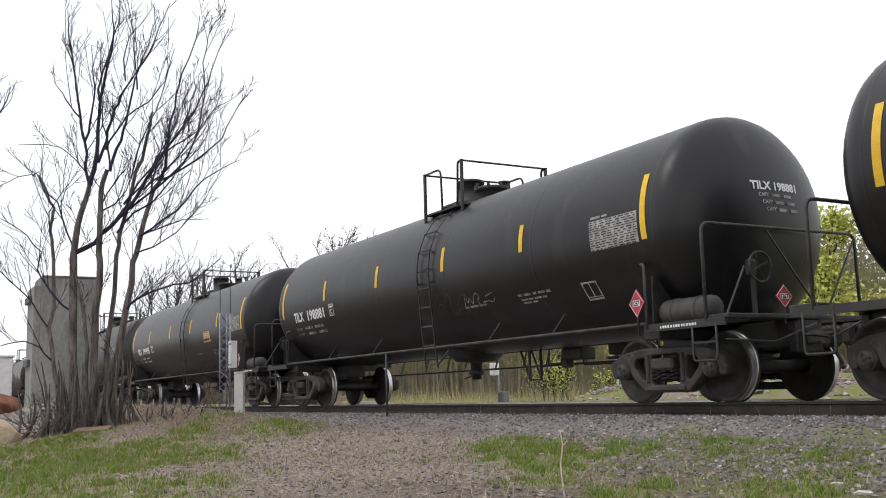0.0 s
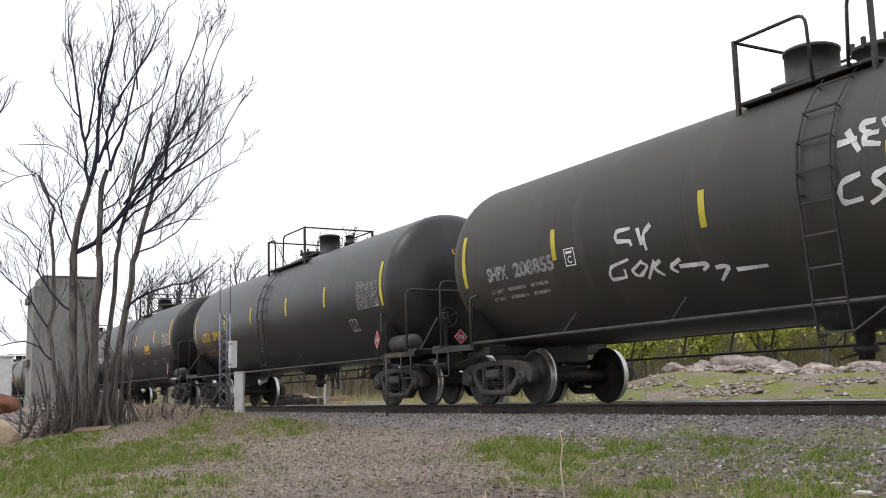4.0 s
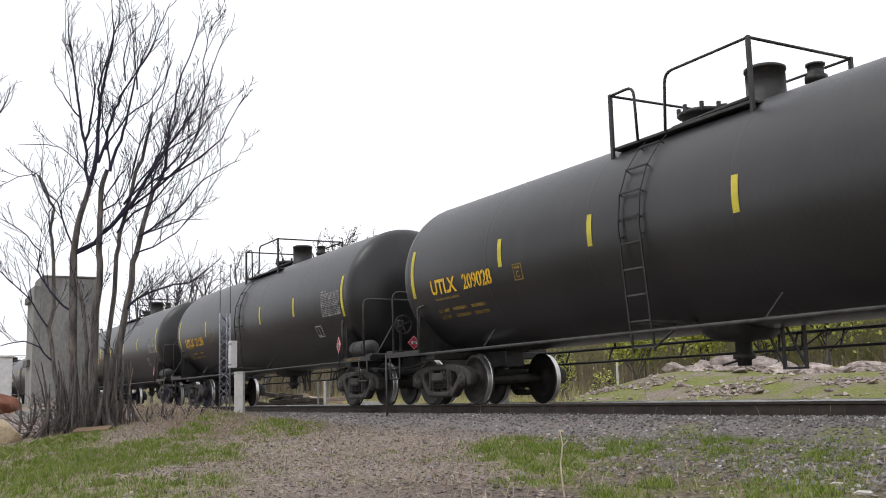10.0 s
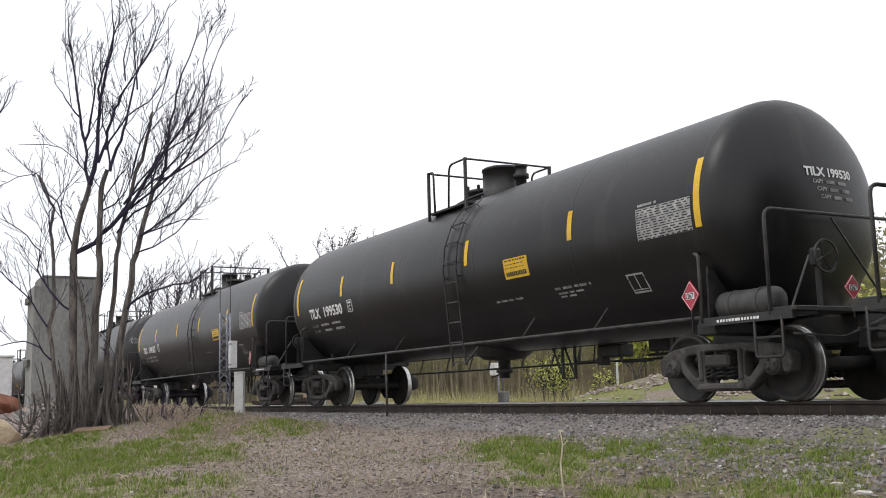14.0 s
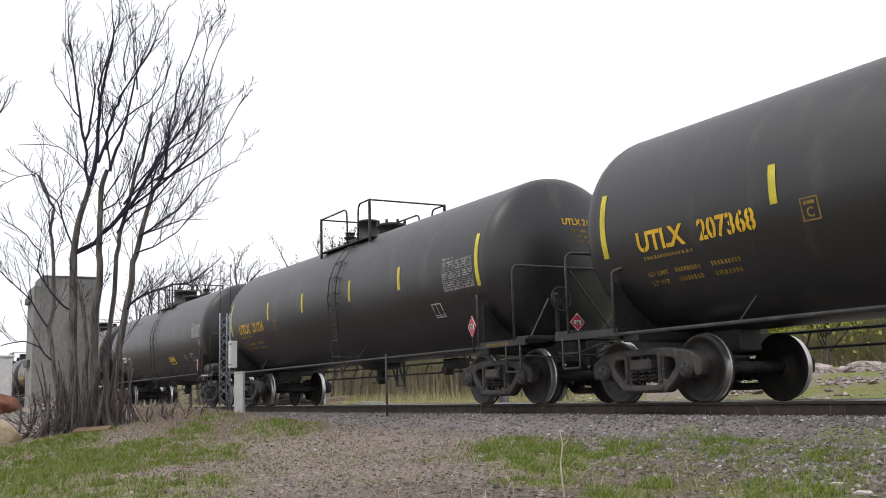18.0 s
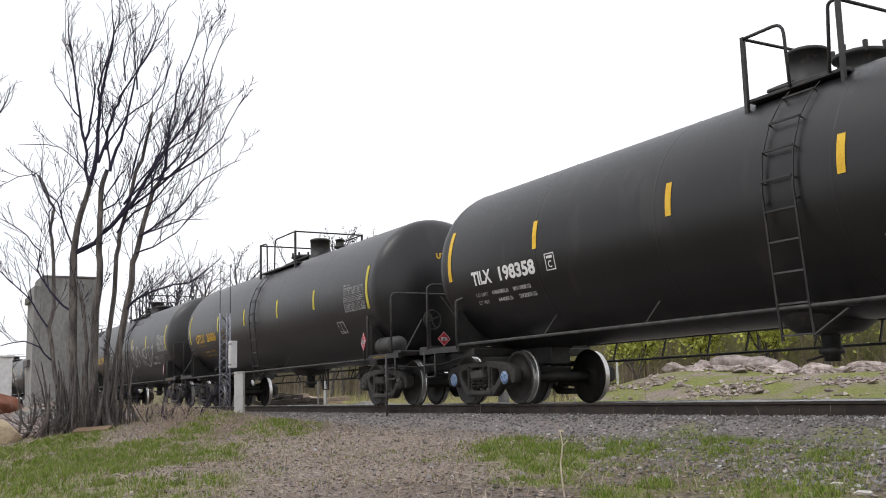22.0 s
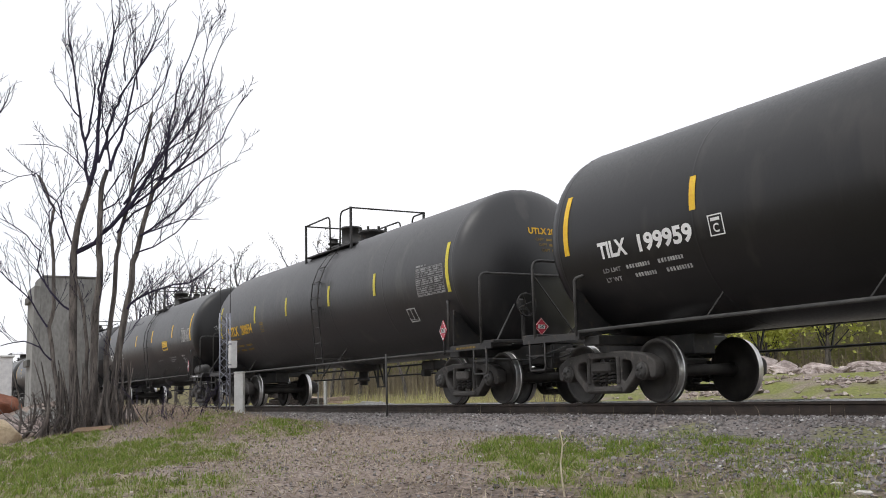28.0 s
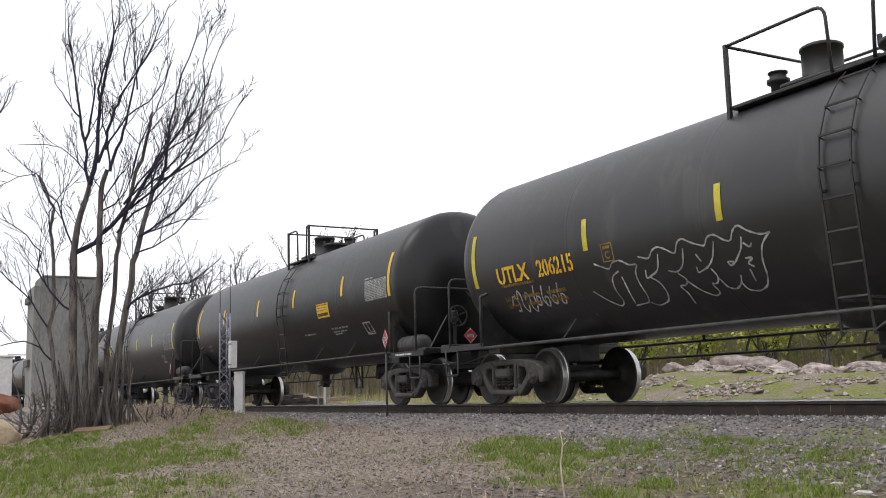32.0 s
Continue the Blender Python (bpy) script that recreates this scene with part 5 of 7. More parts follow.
def hoop(name, pts, parent, r=0.019, mat=None, rad=0.14):
    bm = bmesh.new()
    tube(bm, bend(pts, rad), r, 6)
    return part(name, bm, mat or FRAME, parent)


def make_platform(car, spec, low):
    """The walkway, railing, manway and valves on top; spec: x range, hoop ends, dome, vent, low manway."""
    x0, x1, h1, h2, dome, rd, vent, vy, cover = spec
    zt, zp, zb, w = 4.64, 3.8, 3.6, 0.98
    for y in (-w + 0.22, w - 0.22):
        bm = bmesh.new()
        box(bm, ((x0 + x1) / 2, y, zp), (x1 - x0, 0.42, 0.045), bev=0.008)
        plat = part("walkway", bm, FRAME, car)
        for xx in (x0 + 0.15, (x0 + x1) / 2, x1 - 0.15):
            bm = bmesh.new()
            beam(bm, (xx, y - 0.12, zp - 0.2), (xx, y + 0.12, zp - 0.02), 0.05, 0.04)
            part("bracket", bm, FRAME, plat)
    rail = lambda pts, rad=0.16: hoop("platform_railing", pts, car, 0.021, None, rad)
    for s in (-1, 1):
        rail([(x0, s * w, zt), (h1, s * w, zt), (h1 + 0.04, s * w, zp)])
        rail([(h2 - 0.05, s * w, zp), (h2, s * w, zt), (x1, s * w, zt)])
        for xx in (x0, x1):
            bm = bmesh.new()
            beam(bm, (xx, s * w, zb), (xx, s * w, zt + 0.02), 0.05, 0.05)
            part("railing_post", bm, FRAME, car)
    for xx in (x0, x1):
        rail([(xx, -w, zt), (xx, w, zt)])
    bm = bmesh.new()
    top = Z_TANK + R_TANK
    lathe(bm, [(rd + 0.04, top - 0.1), (rd + 0.04, top + 0.06), (rd, top + 0.08), (rd, top + 0.48), (rd + 0.015, top + 0.48), (rd + 0.015, top + 0.52), (rd - 0.03, top + 0.545), (0, top + 0.56)], 20, Matrix.Translation((dome, 0, 0)))
    part("valve_housing", bm, FRAME, car)
    bm = bmesh.new()
    lathe(bm, [(0.1, top - 0.15), (0.1, top + 0.22 * low), (0.15, top + 0.22 * low), (0.15, top + 0.3 * low), (0.11, top + 0.31 * low), (0.11, top + 0.44 * low), (0.13, top + 0.44 * low), (0.13, top + 0.47 * low), (0, top + 0.5 * low)], 12, Matrix.Translation((vent, vy, 0)))
    part("safety_valve", bm, FRAME, car)
    bm = bmesh.new()
    lathe(bm, [(0.3, top - 0.03), (0.3, top + 0.16), (0.36, top + 0.17), (0.36, top + 0.22), (0.28, top + 0.25), (0, top + 0.29)], 20, Matrix.Translation((cover, 0, 0)))
    for k in range(8):
        a = math.tau * k / 8
        box(bm, (cover + 0.34 * math.cos(a), 0.34 * math.sin(a), top + 0.24), (0.045, 0.045, 0.14))
    part("manway_cover", bm, FRAME, car)
    bm = bmesh.new()
    tube(bm, bend([(dome, -0.3, top + 0.08), (dome - 0.2, -0.62, top - 0.05), (cover, -0.6, top - 0.08)], 0.1), 0.03, 6)
    part("vent_pipe", bm, FRAME, car)
    return plat


def make_ladder(car, x0, x1, s):
    """A side ladder: two strings that follow the tank, and rungs."""
    lad = None
    for x in (x0, x1):
        bm = bmesh.new()
        tube(bm, [(x, s * 1.42, 0.7), (x, s * 1.47, 1.1), (x, s * 1.59, 2.45)] + [(x, s * (R_TANK + 0.06) * math.cos(a), Z_TANK + (R_TANK + 0.06) * math.sin(a)) for a in (0.25, 0.5, 0.75, 0.9)], 0.021, 5, 0.006)
        lad = part("ladder" if lad is None else "ladder_string", bm, FRAME, lad or car)
    for x in (x0, x1):
        for z in (1.1, 2.3):
            bm = bmesh.new()
            beam(bm, (x, s * (1.42 + 0.17 * (z - 0.7) / 1.75), z), (x, s * math.sqrt(R_TANK ** 2 - (z - Z_TANK) ** 2) * 0.99, z), 0.03, 0.03)
            part("bracket", bm, RAILING, lad)
    bm = bmesh.new()
    beam(bm, (x1, s * 1.43, 0.74), (x1 + 0.5, s * 1.45, 1.0), 0.04, 0.016)
    part("stay", bm, RAILING, lad)
    for k in range(9):
        bm = bmesh.new()
        z = 0.76 + 0.36 * k
        y = 1.42 + 0.17 * (z - 0.7) / 1.75 if z < 2.5 else (R_TANK + 0.07) * math.sqrt(max(0, 1 - ((z - Z_TANK) / (R_TANK + 0.07)) ** 2))
        beam(bm, (x0, s * y, z), (x1, s * y, z), 0.022, 0.022)
        if z > 2.3:
            for x in (x0, x1):
                beam(bm, (x, s * y, z), (x, s * (y - 0.07), z - 0.03), 0.012, 0.012)
        part("rung", bm, RAILING if z < 2.0 else FRAME, lad)
    return lad


def make_placard(car, m, mat=None):
    bm = bmesh.new()
    box(bm, (0, 0, 0), (0.28, 0.012, 0.28), m @ Matrix.Rotation(radians(45), 4, "Y"))
    pl = part("hazard_placard", bm, RED, car, "red diamond hazard placard on a bracket")
    bm = bmesh.new()
    for a, b in (((-0.18, 0.0), (0.0, 0.18)), ((0.0, 0.18), (0.18, 0.0)), ((0.18, 0.0), (0.0, -0.18)), ((0.0, -0.18), (-0.18, 0.0))):
        beam(bm, m @ Vector((a[0], -0.009, a[1])), m @ Vector((b[0], -0.009, b[1])), 0.004, 0.007, m.to_3x3() @ Vector((0, 1, 0)))
    box(bm, (0, -0.01, 0), (0.18, 0.008, 0.085), m)
    part("number_panel", bm, WHITE, pl)
    bm = lettering("1267", 0.095, 0.9, 0.004)
    for v in bm.verts:
        v.co = m @ Vector((v.co.x - 0.095, -0.016, v.co.y - 0.033))
    part("placard_number", bm, FRAME, pl)
    bm = bmesh.new()
    beam(bm, m @ Vector((0, 0.01, -0.16)), m @ Vector((0, 0.01, -0.45)), 0.03, 0.012)
    part("bracket", bm, FRAME, pl)
    return pl


def make_car(style):
    """One tank car, its middle at 0, rail top at 0. style: U, V, T, W, S or P."""
    utl = style in "UV"
    car = empty("tank_car", pose(0, 0, 0), "black tank car", "railway car", "train of tank cars")
    n = 48
    prof = [(R_TANK * math.sin(math.pi / 2 * k / 10), -SHELL - HEAD * math.cos(math.pi / 2 * k / 10)) for k in range(10)]
    front = SHELL - 0.14 if style == "W" else SHELL
    prof += [(R_TANK, -SHELL)]
    for xs in (-SHELL + 0.06, -4.3, -1.45, 1.45, 4.3, front - 0.06):
        prof += [(R_TANK, xs - 0.035), (R_TANK, xs - 0.02), (R_TANK + 0.003, xs - 0.006), (R_TANK + 0.003, xs + 0.006), (R_TANK, xs + 0.02), (R_TANK, xs + 0.035)]
    prof += [(R_TANK * math.cos(math.pi / 2 * k / 10), front + HEAD * math.sin(math.pi / 2 * k / 10)) for k in range(11)]
    bm = lathe(bmesh.new(), prof, n, Matrix.Translation((0, 0, Z_TANK)) @ ALONG_X)
    part("tank", bm, TANK_DUSTY if style == "P" else TANK_GREY if style in "SV" else TANK_BLACK if style in "TW" else TANK, car)
    # sump and outlet
    bm = lathe(bmesh.new(), [(0.62, 1.12), (0.55, 0.95), (0.4, 0.84), (0, 0.8)], 20)
    part("sump", bm, FRAME, car)
    bm = bmesh.new()
    lathe(bm, [(0.12, 0.86), (0.12, 0.66), (0.16, 0.65), (0.16, 0.58), (0.1, 0.56), (0.1, 0.48), (0, 0.48)], 12)
    tube(bm, [(-0.32, -0.1, 0.5), (0.12, 0, 0.6)], 0.016, 5)
    part("outlet_valve", bm, FRAME, car)
    # side handrails with slanted struts, far-side brake line
    zr = 0.97 if utl else 1.07
    for s in (-1, 1):
        hr = hoop("side_rail", [(-6.95, s * 1.45, zr), (6.95, s * 1.45, zr)], car, 0.026, RAILING)
        for x in ((-4.6, 1.75) if utl else (-4.25, -1.85, 2.8, 4.68)):
            bm = bmesh.new()
            beam(bm, (x, s * 1.45, zr), (x + 0.17, s * 1.3, zr + 0.31), 0.045, 0.016)
            part("strut", bm, RAILING, hr)
    hoop("brake_pipe", [(-6.6, 1.3, 0.72), (6.6, 1.3, 0.72)], car, 0.022)
    for k in range(12):
        x = -6.0 + 12 * k / 11 + (0.25 if k % 3 else 0)
        bm = bmesh.new()
        beam(bm, (x, 1.32, 0.7), (x, 1.44, zr), 0.03, 0.02, (1, 0, 0))
        part("pipe_hanger", bm, FRAME, car)
    # bottom skid under the far side of the tank
    bm = bmesh.new()
    gx = 0.0 if utl else 1.15
    for x in (0.62 + gx, 0.98 + gx):
        beam(bm, (x, 0.1, 0.42), (x, 0.1, 1.06), 0.05, 0.03)
        beam(bm, (x - 0.3, 0.1, 0.98), (x, 0.1, 0.44), 0.035, 0.02)
    beam(bm, (0.6 + gx, 0.1, 0.42), (1.0 + gx, 0.1, 0.42), 0.05, 0.03)
    part("outlet_guard", bm, FRAME, car)
    for s in (-1, 1):
        # stub sill, coupler, body bolster, end deck
        bm = bmesh.new()
        box(bm, (s * 7.1, 0, 0.86), (2.6, 0.42, 0.36), bev=0.02)
        box(bm, (s * 8.32, 0, 0.82), (0.14, 0.5, 0.42), bev=0.02)
        part("stub_sill", bm, FRAME, car)
        bm = bmesh.new()
        box(bm, (s * 8.5, 0, 0.8), (0.42, 0.15, 0.18), bev=0.03)
        box(bm, (s * 8.68, s * 0.06, 0.8), (0.2, 0.22, 0.28), bev=0.05)
        box(bm, (s * 8.72, -s * 0.1, 0.8), (0.14, 0.12, 0.26), bev=0.04)
        part("coupler", bm, TRUCK, car)
        hoop("air_hose", [(s * 8.4, 0.35, 0.75), (s * 8.62, 0.34, 0.42), (s * 8.77, 0.1, 0.4)], car, 0.03, None, 0.2)
        bm = bmesh.new()
        for sy in (-1, 1):
            box(bm, (s * 6.81, sy * 0.75, 0.93), (0.34, 1.1, 0.14), bev=0.015)
            v = [bm.verts.new(q) for q in ((s * 6.98, sy * 0.2, 1.1), (s * 6.98, sy * 1.42, 1.0), (s * 6.98, sy * 1.4, 1.72), (s * 6.98, sy * 1.2, 1.62))]
            f = bm.faces.new(v)
            r = bmesh.ops.extrude_face_region(bm, geom=[f])
            bmesh.ops.translate(bm, vec=(s * 0.03, 0, 0), verts=[g for g in r["geom"] if isinstance(g, bmesh.types.BMVert)])
        part("body_bolster", bm, FRAME, car)
        bm = bmesh.new()
        for sy in (-1, 1):
            box(bm, (s * 7.62, sy * 1.25, 1.03), (1.5, 0.42, 0.06), bev=0.01)
            box(bm, (s * 7.62, sy * 1.46, 1.005), (1.5, 0.03, 0.1))
        box(bm, (s * 8.2, 0, 1.07), (0.42, 2.9, 0.06), bev=0.01)
        part("end_deck", bm, FRAME, car)
        for sy in (-1, 1):
            st = hoop("sill_step", [(s * 7.78, sy * 1.46, 1.0), (s * 7.78, sy * 1.46, 0.53), (s * 8.2, sy * 1.46, 0.53), (s * 8.2, sy * 1.46, 1.0)], car, 0.018, None, 0.05)
            bm = bmesh.new()
            box(bm, (s * 7.99, sy * 1.46, 0.76), (0.4, 0.04, 0.025))
            part("tread", bm, FRAME, st)
        zh, xh = 2.29, 8.04
        er = hoop("end_handrail", [(s * xh, -1.46, 1.02), (s * xh, -1.46, zh), (s * xh, 1.46, zh), (s * xh, 1.46, 1.02)], car, 0.023, RAILING)
        for y0, y1, z1 in ((-1.2, -0.75, 1.75), (0.62, 1.42, 2.2), (0.62, -0.3, 2.25)) if s > 0 else ():
            bm = bmesh.new()
            tube(bm, [(s * 8.12, y0, 1.08), (s * 8.05, y1, z1)], 0.016, 5)
            part("brace", bm, RAILING if y0 < 0 else FRAME, er)
        for sy in (-1, 1):
            # grab post at the saddle, hooked over to the tank
            hoop("grab_post", [(s * 6.93, sy * 1.47, 1.0), (s * 6.93, sy * 1.47, 1.86), (s * 6.72, sy * 1.36, 1.93)], car, 0.026, RAILING, 0.05)
        hoop("uncoupling_lever", [(s * 8.34, -1.44, 0.78), (s * 8.44, -0.7, 0.74), (s * 8.5, 0, 0.98)], car, 0.014, None, 0.1)
        if s > 0:
            make_placard(car, Matrix.Translation((6.2 if style == "P" else 6.78, -1.5, 1.36)) @ Matrix.Rotation(radians(-9), 4, "Z"))
            make_placard(car, Matrix.Translation((8.38, -0.42, 1.33)) @ Matrix.Rotation(radians(90), 4, "Z") @ Matrix.Scale(0.78, 4))
    # brake wheel and gear on the leading end
    bm = bmesh.new()
    box(bm, (7.98, -0.55, 1.74), (0.1, 0.16, 0.24), bev=0.03)
    box(bm, (8.0, -0.55, 1.38), (0.05, 0.05, 0.6))
    gear = part("hand_brake", bm, FRAME, car)
    bm = bmesh.new()
    tube(bm, [(8.14, -0.55 + 0.2 * math.cos(a), 1.74 + 0.2 * math.sin(a)) for a in (math.tau * k / 20 for k in range(21))], 0.018, 5)
    for k in range(4):
        a = math.tau * k / 4 + 0.4
        tube(bm, [(8.1, -0.55, 1.74), (8.14, -0.55 + 0.2 * math.cos(a), 1.74 + 0.2 * math.sin(a))], 0.014, 5)
    part("brake_wheel", bm, FRAME, gear)
    # brake cylinder and rigging behind the leading truck
    bm = bmesh.new()
    lathe(bm, [(0, -0.3), (0.15, -0.3), (0.17, -0.26), (0.17, 0.22), (0.1, 0.3), (0, 0.3)], 14, Matrix.Translation((5.0, 0.55, 0.72)) @ ALONG_X)
    tube(bm, [(3.6, 0.5, 0.75), (4.8, 0.55, 0.75)], 0.025, 6)
    tube(bm, [(5.2, 0.5, 0.68), (6.6, 0.3, 0.6)], 0.025, 6)
    box(bm, (3.9, 0.6, 0.92), (0.5, 0.3, 0.24), bev=0.03)
    for x in (3.7, 4.15, 4.8, 5.25):
        beam(bm, (x, 0.6, 0.72), (x, 0.6, 1.1), 0.05, 0.03)
    part("brake_cylinder", bm, FRAME, car)
    bm = bmesh.new()
    box(bm, (2.75, 0.5, 0.86), (0.62, 0.34, 0.22), bev=0.03)
    box(bm, (2.55, 0.4, 0.7), (0.14, 0.2, 0.16), bev=0.02)
    tube(bm, bend([(2.9, 0.5, 0.78), (2.9, 0.5, 0.66), (3.7, 0.5, 0.66)], 0.06), 0.02, 6)
    for x in (2.5, 3.0):
        beam(bm, (x, 0.55, 0.9), (x, 0.55, 1.15), 0.05, 0.03)
    part("brake_valve", bm, FRAME, car)
    if style != "V":
        bm = bmesh.new()
        zc = 1.24 if utl else 1.2
        lathe(bm, [(0, -0.5), (0.1, -0.49), (0.17, -0.43), (0.18, -0.38), (0.18, 0.38), (0.17, 0.43), (0.1, 0.49), (0, 0.5)], 18, Matrix.Translation((7.52, -1.22, zc)) @ ALONG_X)
        tank_b = part("air_reservoir", bm, RAILING, car, "grey cylindrical air reservoir on the end deck")
        for x in (7.3, 7.75):
            bm = bmesh.new()
            lathe(bm, [(0.182, -0.02), (0.19, -0.02), (0.19, 0.02), (0.182, 0.02)], 18, Matrix.Translation((x, -1.22, zc)) @ ALONG_X)
            part("strap", bm, RAILING, tank_b)
    # trucks
    for s in (-1, 1):
        for sy in (-1, 1):
            make_side_frame(car, s * 6.81, sy)
        bm = bmesh.new()
        box(bm, (s * 6.81, 0, 0.56), (0.36, 1.7, 0.2), bev=0.03)
        for k in (-1, 1):
            beam(bm, (s * 6.81 + k * 0.36, -0.7, 0.4), (s * 6.81 + k * 0.36, 0.7, 0.4), 0.08, 0.08)
        part("truck_bolster", bm, TRUCK, car)
    for x in AXLES:
        make_wheelset(car, x)
    for s in (-1, 1):
        if utl:
            make_ladder(car, -0.66 if style == "U" else 0.48, -0.22 if style == "U" else 0.9, s)
        else:
            make_ladder(car, 0.42 if style == "S" else 0.5, 0.88 if style == "S" else 0.96, s)
    # x range, hoop ends, housing and its radius, safety valve, low cover
    spec = {"U": (-1.42, 1.38, -0.88, -0.2, 0.74, 0.27, 1.3, 0.35, -0.5), "V": (-1.34, 1.53, 0.25, 0.92, -0.62, 0.26, -1.1, -0.3, 0.66),
            "T": (-0.19, 1.29, 0.47, 1.15, 0.0, 0.27, 0.5, 0.5, 0.82), "W": (-1.08, 0.38, -0.88, -0.24, 0.18, 0.4, 0.82, 0.0, -0.6),
            "S": (-0.82, 1.3, 0.25, 0.9, -0.5, 0.44, 1.2, 0.35, 0.6), "P": (-0.85, 1.2, 0.3, 0.9, -0.45, 0.35, 1.25, 0.35, 0.6)}[style]
    make_platform(car, spec, 0.6 if style == "V" else 1.0)
    # printed panels
    rng = random.Random(style)
    yl = style == "V"
    bm = bmesh.new()
    z0 = 2.08 if utl else 2.26 if style == "S" else 2.2
    dx = 0.22 if style == "S" else 0.0 if utl else 0.05
    rk = 0.52 if utl else 0.44
    plate = style in "TWS"
    if plate:
        patch(bm, 5.78 + dx, 6.86 + dx, z0, z0 + rk, 0.003, 3)
        panel = part("stencil_panel", bm, STENCIL, car, "pale data panel with dark print")
        bm = bmesh.new()
    for k in range(13):
        z = z0 + rk * k / 13
        if k in (4, 8):
            patch(bm, 5.78 + dx, 6.86 + dx, z + 0.01, z + 0.02, 0.005, 1)
            continue
        words(rng, 5.8 + dx, 6.85 + dx, z + 0.006, rk * 0.036 if plate else 0.026, bm, 0.03 if plate else 0.08, 0.12 if plate else 0.3)
    for x in (5.78 + dx, 6.86 + dx):
        patch(bm, x - 0.006, x + 0.006, z0, z0 + rk, 0.005, 3)
    for z in (z0 - 0.006, z0 + rk):
        patch(bm, 5.78 + dx, 6.86 + dx, z, z + 0.01, 0.005, 1)
    if plate:
        part("panel_print", bm, FRAME, panel, kind="stuff")
        bm = bmesh.new()
        words(rng, 5.82 + dx, 6.2 + dx, z0 + rk + 0.03, 0.032, bm)
        part("panel_heading", bm, STENCIL, car, kind="stuff")
    else:
        words(rng, 5.8 + dx, 6.2 + dx, z0 + 0.56, 0.035, bm)
        part("stencil_panel", bm, FADED_W, car, "block of small stencilled data", "stuff")
    bm = bmesh.new()
    xf, zf = (5.12, 1.64) if utl else (5.36, 1.54)
    kf = 1.35 if style == "S" else 1.0
    xf -= 0.12 * (kf > 1)
    for a, b, c, d in ((0, 0.36, 0, 0.022), (0, 0.36, 0.24, 0.262), (0, 0.022, 0, 0.262), (0.338, 0.36, 0, 0.262), (0.17, 0.185, 0.05, 0.24), (0.03, 0.33, 0.04, 0.05)):
        patch(bm, xf + a * kf, xf + b * kf, zf + c, zf + d, 0.006, 1, slant=0.0)
    part("stencil_frame", bm, STENCIL, car)
    ink = FADED_Y if utl else FADED_W
    bm = bmesh.new()
    if utl:
        words(rng, -6.27, -5.31, 1.94, 0.042, bm, 0.03, 0.05, 0.026)
    for z in ((1.73, 1.61) if utl else (1.88, 1.75) if style != "S" else (1.69, 1.56)):
        for x0, x1 in () if style in "TW" else ((-5.77, -5.26), (-5.1, -4.6)) if style != "S" else ((-5.95, -5.3), (-5.1, -3.9)):
            words(rng, x0, x1, z, 0.052, bm, 0.028, 0.046, 0.022)
        text_on_side("limit_lettering", "LD LMT" if z in (1.73, 1.88, 1.69) else "LT WT", -6.3 if style != "S" else -6.48, z - 0.005, 0.08, 1.0, 0.003, ink, car, 0.4 if z in (1.73, 1.88, 1.69) else 0.35)
    if style in "TW":
        bm.free()
    else:
        part("weight_stencil", bm, ink, car, kind="stuff")
    bm = bmesh.new()
    xc, zc = (-3.5, 2.02) if utl else (-4.05, 2.07) if style != "S" else (-3.92, 1.8)
    for a, b, c, d in ((0, 0.25, 0, 0.016), (0, 0.25, 0.25, 0.266), (0, 0.016, 0, 0.266), (0.234, 0.25, 0, 0.266), (0.05, 0.2, 0.185, 0.225)):
        patch(bm, xc + a, xc + b, zc + c, zc + d, 0.006, 1)
    part("plate_mark", bm, ink if utl else LETTER_W, car)
    text_on_side("plate_letter", "C", xc + 0.07, zc + 0.045, 0.15, 1.0, 0.004, ink if utl else LETTER_W, car)
    for j in range(3):
        text_on_head("capacity_lettering", "CAPY", (-0.14 if utl else -0.24) + 0.06 * j, (2.95 if utl else 2.75) - 0.1 * j, 0.075, 0.19, 0.002, ink if utl else STENCIL, car).location.x = front - SHELL
    bars_on_head("capacity_stencil", [((-0.14 if utl else -0.24) + 0.06 * j + 0.24 * k, (2.95 if utl else 2.75) - 0.1 * j, 0.16, 0.045) for j in range(3) for k in (1, 2)], ink, car).location.x = front - SHELL
    if style in "TWP":
        bm = bmesh.new()
        words(rng, 1.9, 2.7, 1.72, 0.03, bm)
        words(rng, 3.64, 4.55, 1.76, 0.035, bm)
        words(rng, 3.68, 4.4, 1.69, 0.025, bm)
        words(rng, 3.7, 4.1, 1.64, 0.025, bm)
        part("small_stencil", bm, FADED_W, car)
    bm = bmesh.new()
    for k in range(14):
        box(bm, (7.2 + 0.05 * k + rng.uniform(0, 0.01), -1.478, 1.003), (rng.uniform(0.02, 0.038), 0.006, 0.034))
    part("step_lettering", bm, FADED_Y if utl else LETTER_W, car, kind="stuff")
    return car


PALE_SIGN = surf("faded_orange_sign", (0.62, 0.36, 0.12), (0.72, 0.46, 0.2), 0.5, scale=4, fine=60, bump=0.03)


